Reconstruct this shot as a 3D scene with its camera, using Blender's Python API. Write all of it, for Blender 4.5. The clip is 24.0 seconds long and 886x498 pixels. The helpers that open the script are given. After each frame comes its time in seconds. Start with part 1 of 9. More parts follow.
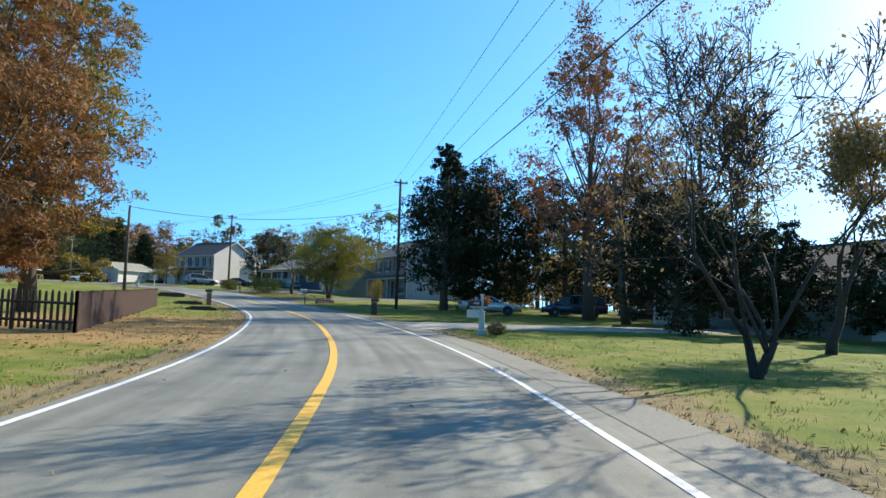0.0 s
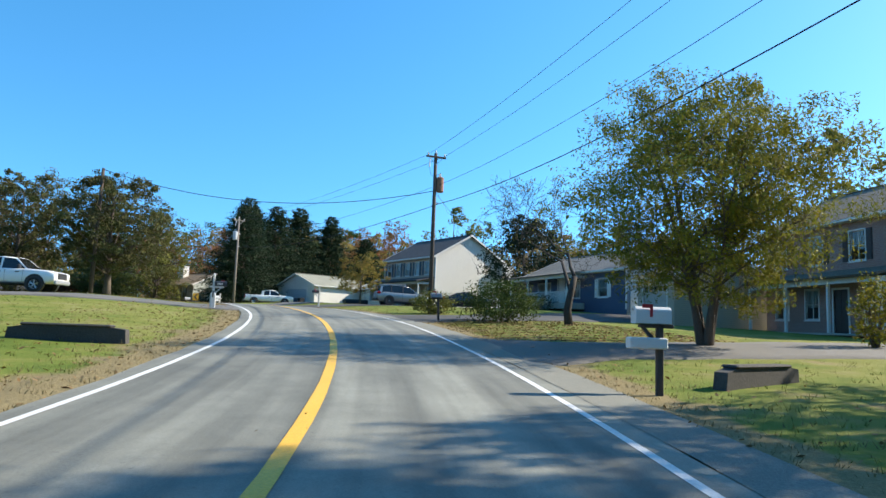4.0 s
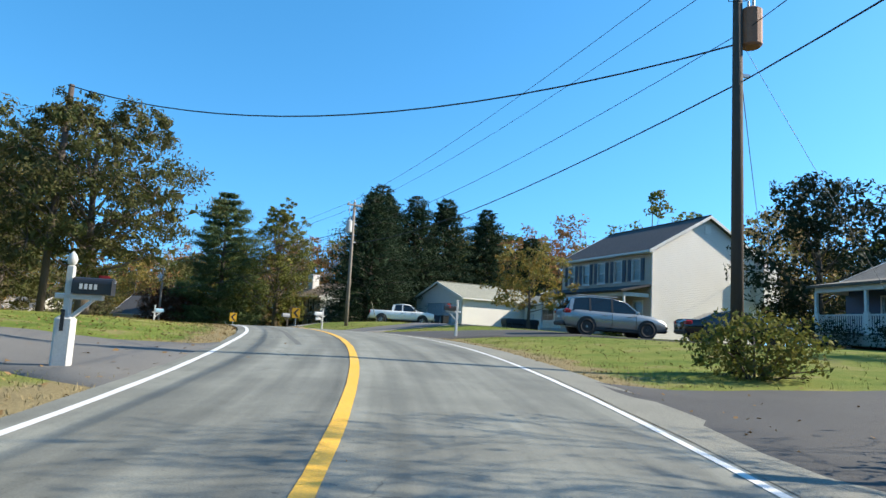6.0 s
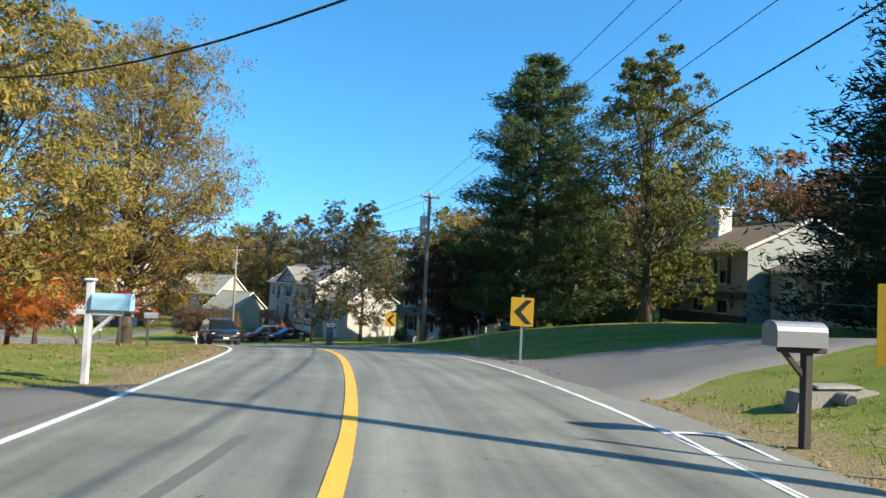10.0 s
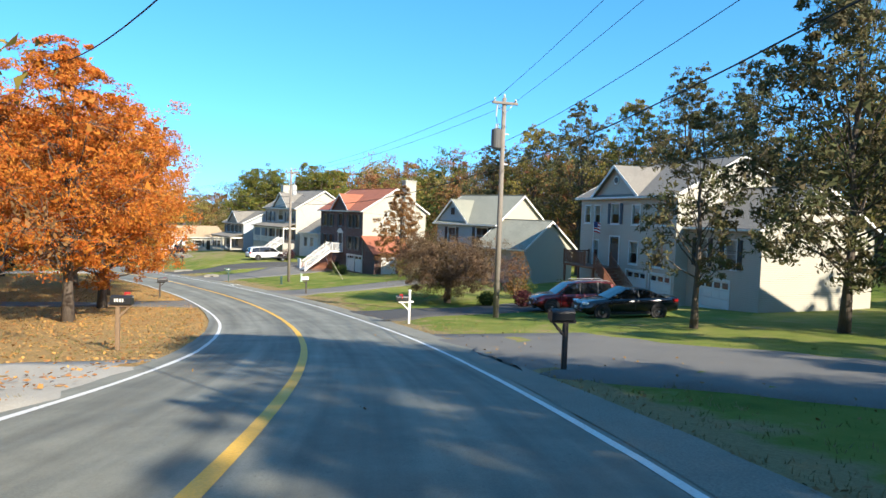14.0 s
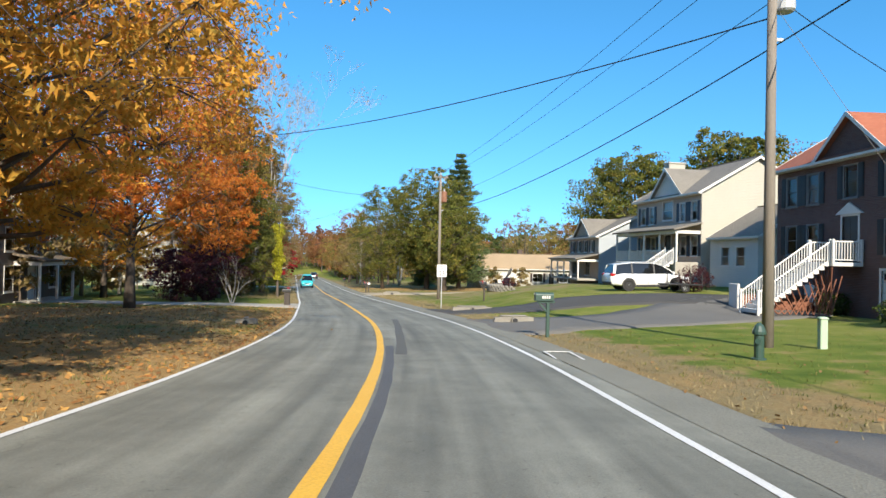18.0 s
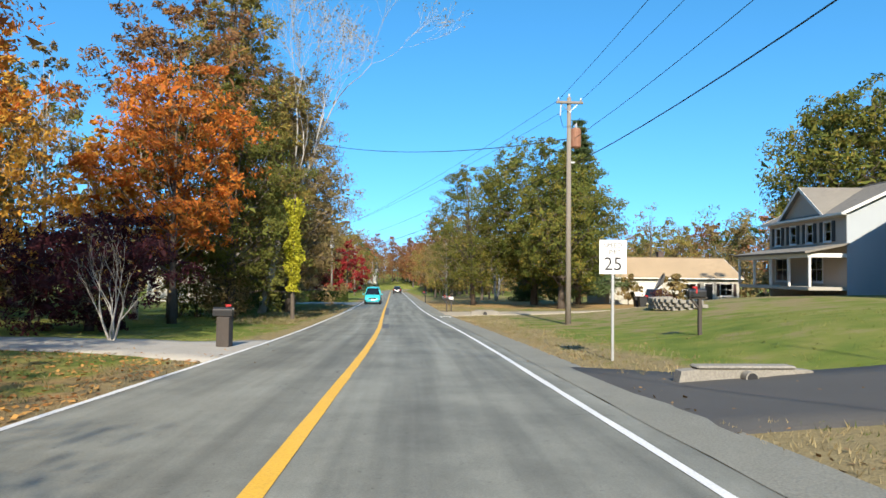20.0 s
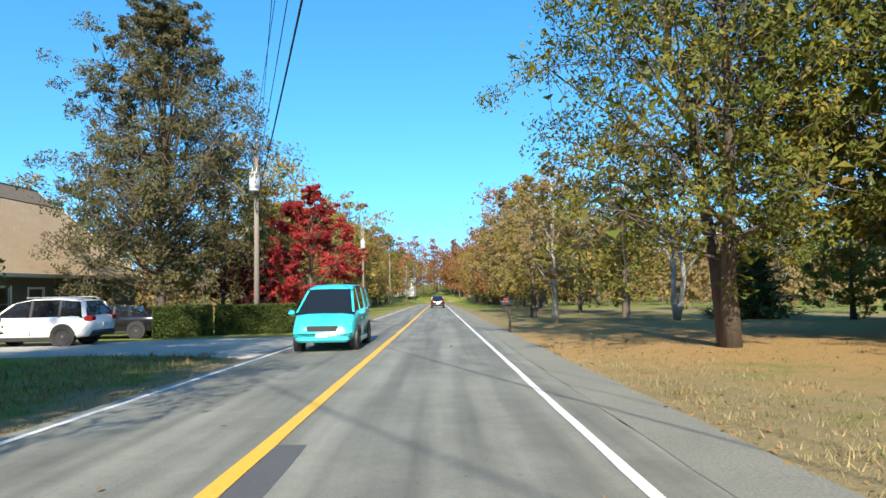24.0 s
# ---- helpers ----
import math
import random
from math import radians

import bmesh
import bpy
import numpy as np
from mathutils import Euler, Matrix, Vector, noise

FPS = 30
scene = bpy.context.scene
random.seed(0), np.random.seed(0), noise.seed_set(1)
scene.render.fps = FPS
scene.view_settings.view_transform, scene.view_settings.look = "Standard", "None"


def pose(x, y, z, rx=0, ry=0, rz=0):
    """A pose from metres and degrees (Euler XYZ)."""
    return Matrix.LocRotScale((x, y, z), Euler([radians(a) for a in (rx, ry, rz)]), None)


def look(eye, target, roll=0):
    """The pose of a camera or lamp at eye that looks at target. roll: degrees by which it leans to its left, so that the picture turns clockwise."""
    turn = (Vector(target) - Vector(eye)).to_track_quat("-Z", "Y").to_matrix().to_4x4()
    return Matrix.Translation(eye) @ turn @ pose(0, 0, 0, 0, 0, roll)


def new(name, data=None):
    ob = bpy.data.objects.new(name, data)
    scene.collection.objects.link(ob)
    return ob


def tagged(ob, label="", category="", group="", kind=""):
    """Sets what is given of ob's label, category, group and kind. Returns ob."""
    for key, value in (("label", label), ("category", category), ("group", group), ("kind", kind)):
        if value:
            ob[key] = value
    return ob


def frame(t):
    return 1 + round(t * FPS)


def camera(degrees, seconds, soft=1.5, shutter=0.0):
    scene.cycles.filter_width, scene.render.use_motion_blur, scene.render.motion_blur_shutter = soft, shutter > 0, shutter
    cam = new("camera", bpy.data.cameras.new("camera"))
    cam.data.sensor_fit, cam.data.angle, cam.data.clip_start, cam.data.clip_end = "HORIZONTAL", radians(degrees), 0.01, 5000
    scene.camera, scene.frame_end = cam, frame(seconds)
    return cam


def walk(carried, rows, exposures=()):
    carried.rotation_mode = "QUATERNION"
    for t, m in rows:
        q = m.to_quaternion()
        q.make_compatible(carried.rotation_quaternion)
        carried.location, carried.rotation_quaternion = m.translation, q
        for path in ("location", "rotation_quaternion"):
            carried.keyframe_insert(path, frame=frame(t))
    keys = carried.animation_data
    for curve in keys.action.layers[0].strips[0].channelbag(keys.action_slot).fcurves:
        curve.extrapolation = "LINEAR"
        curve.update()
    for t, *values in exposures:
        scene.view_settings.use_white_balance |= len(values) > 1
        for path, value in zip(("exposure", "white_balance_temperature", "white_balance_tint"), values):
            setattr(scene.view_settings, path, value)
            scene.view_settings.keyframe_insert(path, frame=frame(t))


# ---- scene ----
cam = camera(67.2, 24.0)
METRES, EYE, TILT, LEAN, TURN = 300.0, 1.35, 0.0, 0.0, 0.0
ROWS = [
    (0.0, 0.0, 0.0, 0.0, -0.15, 5.0, -1.71),
    (0.5, -0.0016, 0.0222, 0.0004, 1.61, 5.16, -1.78),
    (1.0, -0.0044, 0.0453, 0.0006, 3.9, 5.32, -1.73),
    (1.5, -0.0077, 0.0685, 0.0009, 6.67, 5.4, -1.63),
    (3.5, -0.031, 0.1518, 0.0023, 19.4, 6.08, -1.58),
    (4.0, -0.0395, 0.1719, 0.0031, 22.75, 6.36, -2.14),
    (4.5, -0.0497, 0.1924, 0.0039, 26.36, 6.7, -2.72),
    (5.0, -0.0599, 0.2096, 0.0049, 29.51, 6.86, -2.95),
    (5.5, -0.0711, 0.2273, 0.0061, 32.98, 6.97, -3.11),
    (6.0, -0.083, 0.2441, 0.0071, 36.4, 6.9, -3.13),
    (6.5, -0.0959, 0.2603, 0.0082, 39.82, 6.59, -2.99),
    (7.0, -0.1102, 0.2763, 0.0092, 43.66, 6.1, -2.82),
    (7.5, -0.1233, 0.2891, 0.01, 47.18, 5.52, -2.51),
    (8.0, -0.1383, 0.3021, 0.0105, 51.19, 4.87, -2.37),
    (8.5, -0.1541, 0.3132, 0.0108, 55.13, 4.21, -2.4),
    (9.0, -0.1711, 0.3237, 0.0107, 59.3, 3.58, -2.58),
    (9.5, -0.1878, 0.3321, 0.0105, 62.96, 3.0, -2.69),
    (10.0, -0.2035, 0.3393, 0.0101, 66.19, 2.47, -2.76),
    (10.5, -0.2207, 0.346, 0.0096, 69.42, 1.87, -2.76),
    (11.5, -0.25733, 0.35587, 0.0077, 75.5, 0.5, -2.62),
    (12.5, -0.29493, 0.36177, 0.0045, 81.6, -0.9, -2.38),
    (13.0, -0.3122, 0.3639, 0.0031, 84.77, -1.74, -2.2),
    (13.5, -0.3314, 0.3648, 0.0009, 88.37, -2.37, -2.03),
    (14.0, -0.3519, 0.3643, -0.0017, 92.54, -2.77, -2.07),
    (14.5, -0.3701, 0.3626, -0.004, 96.56, -2.96, -2.35),
    (15.0, -0.3895, 0.3593, -0.0065, 100.94, -2.92, -2.81),
    (15.5, -0.4091, 0.3545, -0.009, 105.31, -2.59, -3.05),
    (16.0, -0.4285, 0.3483, -0.0112, 109.39, -1.97, -2.94),
    (16.5, -0.4494, 0.3403, -0.0134, 113.36, -1.13, -2.51),
    (17.0, -0.4679, 0.3318, -0.0149, 116.49, -0.4, -2.06),
    (17.5, -0.4872, 0.3221, -0.0164, 119.61, 0.25, -1.59),
    (18.0, -0.5056, 0.3117, -0.0179, 122.46, 0.78, -1.17),
    (18.5, -0.5253, 0.299, -0.0191, 125.15, 1.2, -1.03),
    (19.0, -0.5431, 0.2865, -0.0201, 127.36, 1.5, -0.96),
    (19.5, -0.5593, 0.2744, -0.021, 129.24, 1.75, -0.84),
    (21.5, -0.6273, 0.2123, -0.0244, 133.94, 2.88, 0.11),
    (22.0, -0.6422, 0.1981, -0.0251, 134.59, 3.09, 0.37),
    (22.5, -0.6579, 0.1827, -0.0257, 134.82, 3.12, 0.63),
    (23.0, -0.6734, 0.1675, -0.0265, 134.8, 3.14, 0.83),
    (23.5, -0.6898, 0.1509, -0.0271, 134.64, 3.18, 0.95),
    (24.0, -0.7043, 0.1365, -0.0276, 134.59, 3.18, 1.0),
]
walk(cam, [(t, pose(0, 0, EYE, TILT, LEAN, TURN) @ pose(METRES * x, METRES * y, METRES * z, 90 + pitch, roll, yaw)) for t, x, y, z, yaw, pitch, roll in ROWS], [(0.0, 0.87), (1.5, 1.0), (3.5, 1.05), (8.0, 1.0), (10.5, 1.05), (12.5, 1.2), (15.0, 1.12), (16.0, 0.92), (18.0, 0.8), (19.5, 0.82), (22.0, 1.0), (24.0, 1.1)])

from mathutils import geometry

# ---- sky and sun ----
SUN_AZ, SUN_EL = 43.0, 32.5
world = bpy.data.worlds.new("sky")
scene.world = world
world.use_nodes = True
wn = world.node_tree.nodes
wl = world.node_tree.links
sky = wn.new("ShaderNodeTexSky")
sky.sky_type = "NISHITA"
sky.sun_disc = False
sky.sun_elevation = radians(SUN_EL)
sky.sun_rotation = radians(90 - SUN_AZ)
sky.air_density, sky.dust_density, sky.ozone_density = 0.85, 0.3, 3.0
wn["Background"].inputs[1].default_value = 0.165
deep = wn.new("ShaderNodeHueSaturation")
deep.inputs["Saturation"].default_value = 1.26
deep.inputs["Hue"].default_value = 0.488
way = wn.new("ShaderNodeTexCoord")
lift = wn.new("ShaderNodeVectorMath")
lift.operation = "ADD"
lift.inputs[1].default_value = (0, 0, 0.16)
unit = wn.new("ShaderNodeVectorMath")
unit.operation = "NORMALIZE"
wl.new(way.outputs["Generated"], lift.inputs[0])
wl.new(lift.outputs[0], unit.inputs[0])
wl.new(unit.outputs[0], sky.inputs[0])
wl.new(sky.outputs[0], deep.inputs["Color"])
wl.new(deep.outputs[0], wn["Background"].inputs[0])
sun = new("sun", bpy.data.lights.new("sun", "SUN"))
sun.data.energy, sun.data.angle, sun.data.color = 5.0, radians(0.53), (1.0, 0.90, 0.74)
SUN_DIR = Vector((math.cos(radians(SUN_AZ)) * math.cos(radians(SUN_EL)), math.sin(radians(SUN_AZ)) * math.cos(radians(SUN_EL)), math.sin(radians(SUN_EL))))
sun.matrix_world = look(SUN_DIR * 100, (0, 0, 0))

# ---- materials ----
MATS = {}


def nodes_of(name):
    m = bpy.data.materials.new(name)
    m.use_nodes = True
    return m, m.node_tree.nodes, m.node_tree.links, m.node_tree.nodes["Principled BSDF"]


def ramp(nodes, cols):
    r = nodes.new("ShaderNodeValToRGB")
    e = r.color_ramp.elements
    while len(e) < len(cols):
        e.new(0.5)
    for i, c in enumerate(cols):
        e[i].position = i / (len(cols) - 1)
        e[i].color = (*c, 1)
    return r


def noise_at(nodes, links, scale, detail=4, coord="Object", rough=0.6, stretch=None):
    tc = nodes.new("ShaderNodeTexCoord")
    n = nodes.new("ShaderNodeTexNoise")
    n.inputs["Scale"].default_value, n.inputs["Detail"].default_value, n.inputs["Roughness"].default_value = scale, detail, rough
    src = tc.outputs[coord]
    if stretch:
        mp = nodes.new("ShaderNodeMapping")
        mp.inputs["Scale"].default_value = stretch
        links.new(src, mp.inputs[0])
        src = mp.outputs[0]
    links.new(src, n.inputs["Vector"])
    return n


def mixed(nodes, links, fac, a, b, mode="MIX"):
    m = nodes.new("ShaderNodeMix")
    m.data_type, m.blend_type = "RGBA", mode
    for sock, v in ((m.inputs["Factor"], fac), (m.inputs["A"], a), (m.inputs["B"], b)):
        if isinstance(v, bpy.types.NodeSocket):
            links.new(v, sock)
        elif isinstance(v, (int, float)):
            sock.default_value = v
        else:
            sock.default_value = (*v, 1)
    return m.outputs["Result"]


def surf(name, a, b, scale=3.0, rough=0.8, bump=0.2, fine=40.0, metal=0.0, coat=0.0, stretch=None, vary=0.12, spec=0.4):
    """A plain surface: two tones by a broad noise, grain by a fine one, a little relief."""
    if name in MATS:
        return MATS[name]
    m, n, l, p = nodes_of(name)
    big, small = noise_at(n, l, scale, 5, stretch=stretch), noise_at(n, l, fine, 3, stretch=stretch)
    base = mixed(n, l, big.outputs[0], a, b)
    tone = ramp(n, [(1 - vary * 2,) * 3, (1 + vary * 2,) * 3])
    l.new(small.outputs[0], tone.inputs[0])
    col = mixed(n, l, 1.0, base, tone.outputs[0], "MULTIPLY")
    l.new(col, p.inputs["Base Color"])
    p.inputs["Roughness"].default_value, p.inputs["Metallic"].default_value = rough, metal
    p.inputs["Coat Weight"].default_value = coat
    p.inputs["Specular IOR Level"].default_value = spec
    if bump:
        bp = n.new("ShaderNodeBump")
        bp.inputs["Strength"].default_value, bp.inputs["Distance"].default_value = bump, 0.02
        l.new(small.outputs[0], bp.inputs["Height"])
        l.new(bp.outputs[0], p.inputs["Normal"])
    MATS[name] = m
    return m


def lapped(name, a, b, course=0.115, depth=0.012, rough=0.55, dirt=0.06):
    """Horizontal lap siding: a sawtooth relief every course, weathered in broad patches."""
    if name in MATS:
        return MATS[name]
    m, n, l, p = nodes_of(name)
    tc = n.new("ShaderNodeTexCoord")
    w = n.new("ShaderNodeTexWave")
    w.wave_type, w.bands_direction, w.wave_profile = "BANDS", "Z", "SAW"
    w.inputs["Scale"].default_value = math.pi * 2 / (20 * course)
    l.new(tc.outputs["Object"], w.inputs["Vector"])
    big = noise_at(n, l, 0.7, 5)
    streak = noise_at(n, l, 2.0, 4, stretch=(3, 3, 0.3))
    base = mixed(n, l, big.outputs[0], a, b)
    tone = ramp(n, [(1 - dirt,) * 3, (1 + dirt * 0.4,) * 3])
    l.new(streak.outputs[0], tone.inputs[0])
    seam = ramp(n, [(0.66,) * 3, (1.0,) * 3, (1.0,) * 3])
    seam.color_ramp.elements[1].position = 0.16
    l.new(w.outputs[1], seam.inputs[0])
    col = mixed(n, l, 1.0, base, tone.outputs[0], "MULTIPLY")
    l.new(mixed(n, l, 1.0, col, seam.outputs[0], "MULTIPLY"), p.inputs["Base Color"])
    bp = n.new("ShaderNodeBump")
    bp.inputs["Strength"].default_value, bp.inputs["Distance"].default_value = 0.9, depth
    bp.invert = True
    l.new(w.outputs[1], bp.inputs["Height"])
    l.new(bp.outputs[0], p.inputs["Normal"])
    p.inputs["Roughness"].default_value = rough
    MATS[name] = m
    return m


def shingled(name, a, b, c, stain=0.3):
    """Asphalt shingles: rows of tabs in three tones, streaked."""
    if name in MATS:
        return MATS[name]
    m, n, l, p = nodes_of(name)
    tc = n.new("ShaderNodeTexCoord")
    br = n.new("ShaderNodeTexBrick")
    br.inputs["Scale"].default_value = 1.0
    br.inputs["Brick Width"].default_value, br.inputs["Row Height"].default_value, br.inputs["Mortar Size"].default_value = 0.33, 0.14, 0.008
    br.inputs["Color1"].default_value, br.inputs["Color2"].default_value = (*a, 1), (*b, 1)
    br.inputs["Mortar"].default_value = (a[0] * 0.45, a[1] * 0.45, a[2] * 0.45, 1)
    l.new(tc.outputs["UV"], br.inputs["Vector"])
    big = noise_at(n, l, 0.5, 6, stretch=(1, 1, 0.4))
    fine = noise_at(n, l, 60, 2)
    tone = ramp(n, [(1 - stain,) * 3, (1.0,) * 3, (1 + stain * 0.6,) * 3])
    l.new(big.outputs[0], tone.inputs[0])
    col = mixed(n, l, 1.0, br.outputs[0], tone.outputs[0], "MULTIPLY")
    col = mixed(n, l, 0.25, col, c)
    l.new(col, p.inputs["Base Color"])
    p.inputs["Roughness"].default_value = 0.9
    bp = n.new("ShaderNodeBump")
    bp.inputs["Strength"].default_value, bp.inputs["Distance"].default_value = 0.6, 0.01
    l.new(mixed(n, l, 0.5, br.outputs[0], fine.outputs[0]), bp.inputs["Height"])
    l.new(bp.outputs[0], p.inputs["Normal"])
    MATS[name] = m
    return m


def bricked(name, a, b, mortar):
    if name in MATS:
        return MATS[name]
    m, n, l, p = nodes_of(name)
    tc = n.new("ShaderNodeTexCoord")
    sep, cmb, add = n.new("ShaderNodeSeparateXYZ"), n.new("ShaderNodeCombineXYZ"), n.new("ShaderNodeMath")
    l.new(tc.outputs["Object"], sep.inputs[0])
    l.new(sep.outputs[0], add.inputs[0])
    l.new(sep.outputs[1], add.inputs[1])
    l.new(add.outputs[0], cmb.inputs[0])
    l.new(sep.outputs[2], cmb.inputs[1])
    br = n.new("ShaderNodeTexBrick")
    br.inputs["Scale"].default_value = 1.0
    br.inputs["Brick Width"].default_value, br.inputs["Row Height"].default_value, br.inputs["Mortar Size"].default_value = 0.21, 0.075, 0.006
    br.inputs["Color1"].default_value, br.inputs["Color2"].default_value, br.inputs["Mortar"].default_value = (*a, 1), (*b, 1), (*mortar, 1)
    l.new(cmb.outputs[0], br.inputs["Vector"])
    big = noise_at(n, l, 1.2, 5)
    tone = ramp(n, [(0.75,) * 3, (1.2,) * 3])
    l.new(big.outputs[0], tone.inputs[0])
    l.new(mixed(n, l, 1.0, br.outputs[0], tone.outputs[0], "MULTIPLY"), p.inputs["Base Color"])
    bp = n.new("ShaderNodeBump")
    bp.inputs["Strength"].default_value, bp.inputs["Distance"].default_value = 0.7, 0.008
    bp.invert = True
    l.new(br.outputs[1], bp.inputs["Height"])
    l.new(bp.outputs[0], p.inputs["Normal"])
    p.inputs["Roughness"].default_value = 0.85
    MATS[name] = m
    return m


def leafy(name, cols, glow=0.35):
    """Leaves: each one takes its tone from a row of colours, and lets some light through."""
    if name in MATS:
        return MATS[name]
    m, n, l, p = nodes_of(name)
    geo = n.new("ShaderNodeNewGeometry")
    r = ramp(n, cols)
    clump = noise_at(n, l, 0.8, 4)
    st = n.new("ShaderNodeMapRange")
    st.inputs[1].default_value, st.inputs[2].default_value = 0.32, 0.68
    l.new(clump.outputs[0], st.inputs[0])
    pick = n.new("ShaderNodeMix")
    pick.inputs[0].default_value = 0.4
    l.new(st.outputs[0], pick.inputs[2])
    l.new(geo.outputs["Random Per Island"], pick.inputs[3])
    l.new(pick.outputs[0], r.inputs[0])
    big = noise_at(n, l, 0.3, 3)
    tone = ramp(n, [(0.45,) * 3, (1.5,) * 3])
    l.new(big.outputs[0], tone.inputs[0])
    col = mixed(n, l, 1.0, r.outputs[0], tone.outputs[0], "MULTIPLY")
    l.new(col, p.inputs["Base Color"])
    p.inputs["Roughness"].default_value = 0.7
    p.inputs["Specular IOR Level"].default_value = 0.1
    tr = n.new("ShaderNodeBsdfTranslucent")
    l.new(col, tr.inputs[0])
    mx = n.new("ShaderNodeMixShader")
    mx.inputs[0].default_value = glow * 0.75
    l.new(p.outputs[0], mx.inputs[1])
    l.new(tr.outputs[0], mx.inputs[2])
    l.new(mx.outputs[0], n["Material Output"].inputs[0])
    MATS[name] = m
    return m


def paint(name, c, rough=0.35, metal=0.0, coat=0.6):
    return surf(name, c, tuple(v * 0.92 for v in c), 2.0, rough, 0.0, 30, metal, coat, vary=0.03, spec=0.5)


def glassy(name, tint=(0.02, 0.025, 0.03), rough=0.03):
    if name in MATS:
        return MATS[name]
    m, n, l, p = nodes_of(name)
    p.inputs["Base Color"].default_value = (*tint, 1)
    p.inputs["Roughness"].default_value = rough
    p.inputs["Specular IOR Level"].default_value = 0.6
    MATS[name] = m
    return m


def lit_lens(name, c, rough=0.1):
    return surf(name, c, c, 2, rough, 0, 30, 0, 0.5, vary=0.02)


def road_mat():
    m, n, l, p = nodes_of("asphalt_road")
    uv = n.new("ShaderNodeUVMap")
    sep = n.new("ShaderNodeSeparateXYZ")
    l.new(uv.outputs[0], sep.inputs[0])
    # wheel paths: paler polished bands at fixed offsets from the centre line
    wob = noise_at(n, l, 0.05, 3)
    w = n.new("ShaderNodeMath")
    w.operation = "MULTIPLY"
    w.inputs[1].default_value = 2 * math.pi / 1.6
    l.new(sep.outputs[0], w.inputs[0])
    s = n.new("ShaderNodeMath")
    s.operation = "SINE"
    l.new(w.outputs[0], s.inputs[0])
    k = n.new("ShaderNodeMath")
    k.operation = "MULTIPLY_ADD"
    k.inputs[1].default_value, k.inputs[2].default_value = 0.22, 0.28
    l.new(s.outputs[0], k.inputs[0])
    big = noise_at(n, l, 0.16, 5)
    mid = noise_at(n, l, 0.55, 6, rough=0.7)
    fine = noise_at(n, l, 55, 3, rough=0.75)
    base = mixed(n, l, k.outputs[0], (0.1513, 0.1513, 0.1258), (0.2312, 0.2312, 0.1921))
    t1 = ramp(n, [(0.82,) * 3, (1.0,) * 3, (1.2,) * 3])
    l.new(big.outputs[0], t1.inputs[0])
    t2 = ramp(n, [(0.74,) * 3, (1.0,) * 3, (1.24,) * 3])
    wide = n.new("ShaderNodeMapRange")
    wide.inputs[1].default_value, wide.inputs[2].default_value = 0.3, 0.7
    l.new(mid.outputs[0], wide.inputs[0])
    l.new(wide.outputs[0], t2.inputs[0])
    # streaks that run along the lanes, and small dark specks
    streak = n.new("ShaderNodeTexNoise")
    streak.inputs["Scale"].default_value, streak.inputs["Detail"].default_value = 1.0, 5
    along = n.new("ShaderNodeMapping")
    along.inputs["Scale"].default_value = (2.6, 0.09, 1.0)
    l.new(uv.outputs[0], along.inputs[0])
    l.new(along.outputs[0], streak.inputs["Vector"])
    t4 = ramp(n, [(0.66,) * 3, (1.0,) * 3, (1.3,) * 3])
    thin = n.new("ShaderNodeMapRange")
    thin.inputs[1].default_value, thin.inputs[2].default_value = 0.28, 0.72
    l.new(streak.outputs[0], thin.inputs[0])
    l.new(thin.outputs[0], t4.inputs[0])
    speck = noise_at(n, l, 9.0, 3, rough=0.75)
    t5 = ramp(n, [(0.5,) * 3, (1.0,) * 3, (1.0,) * 3])
    t5.color_ramp.elements[0].position, t5.color_ramp.elements[1].position = 0.27, 0.36
    l.new(speck.outputs[0], t5.inputs[0])
    t3 = ramp(n, [(0.55,) * 3, (1.0,) * 3, (1.5,) * 3])
    l.new(fine.outputs[0], t3.inputs[0])
    col = mixed(n, l, 1.0, base, t1.outputs[0], "MULTIPLY")
    col = mixed(n, l, 1.0, col, t2.outputs[0], "MULTIPLY")
    col = mixed(n, l, 1.0, col, t3.outputs[0], "MULTIPLY")
    col = mixed(n, l, 1.0, col, t4.outputs[0], "MULTIPLY")
    col = mixed(n, l, 0.8, col, t5.outputs[0], "MULTIPLY")
    # hairline cracks
    vo = n.new("ShaderNodeTexVoronoi")
    vo.feature = "DISTANCE_TO_EDGE"
    vo.inputs["Scale"].default_value = 0.32
    tc = n.new("ShaderNodeTexCoord")
    ad = n.new("ShaderNodeVectorMath")
    ad.operation = "ADD"
    warp = noise_at(n, l, 0.9, 4)
    l.new(tc.outputs["Object"], ad.inputs[0])
    l.new(warp.outputs[1], ad.inputs[1])
    l.new(ad.outputs[0], vo.inputs["Vector"])
    cr = ramp(n, [(0.45,) * 3, (1.0,) * 3])
    cr.color_ramp.elements[1].position = 0.006
    l.new(vo.outputs["Distance"], cr.inputs[0])
    msk = ramp(n, [(0,) * 3, (0,) * 3, (1,) * 3])
    msk.color_ramp.elements[1].position = 0.56
    msk.color_ramp.elements[2].position = 0.6
    l.new(big.outputs[0], msk.inputs[0])
    crack = mixed(n, l, msk.outputs[0], (1, 1, 1), cr.outputs[0])
    col = mixed(n, l, 1.0, col, crack, "MULTIPLY")
    l.new(col, p.inputs["Base Color"])
    p.inputs["Roughness"].default_value = 0.72
    p.inputs["Specular IOR Level"].default_value = 0.35
    bp = n.new("ShaderNodeBump")
    bp.inputs["Strength"].default_value, bp.inputs["Distance"].default_value = 0.35, 0.01
    l.new(fine.outputs[0], bp.inputs["Height"])
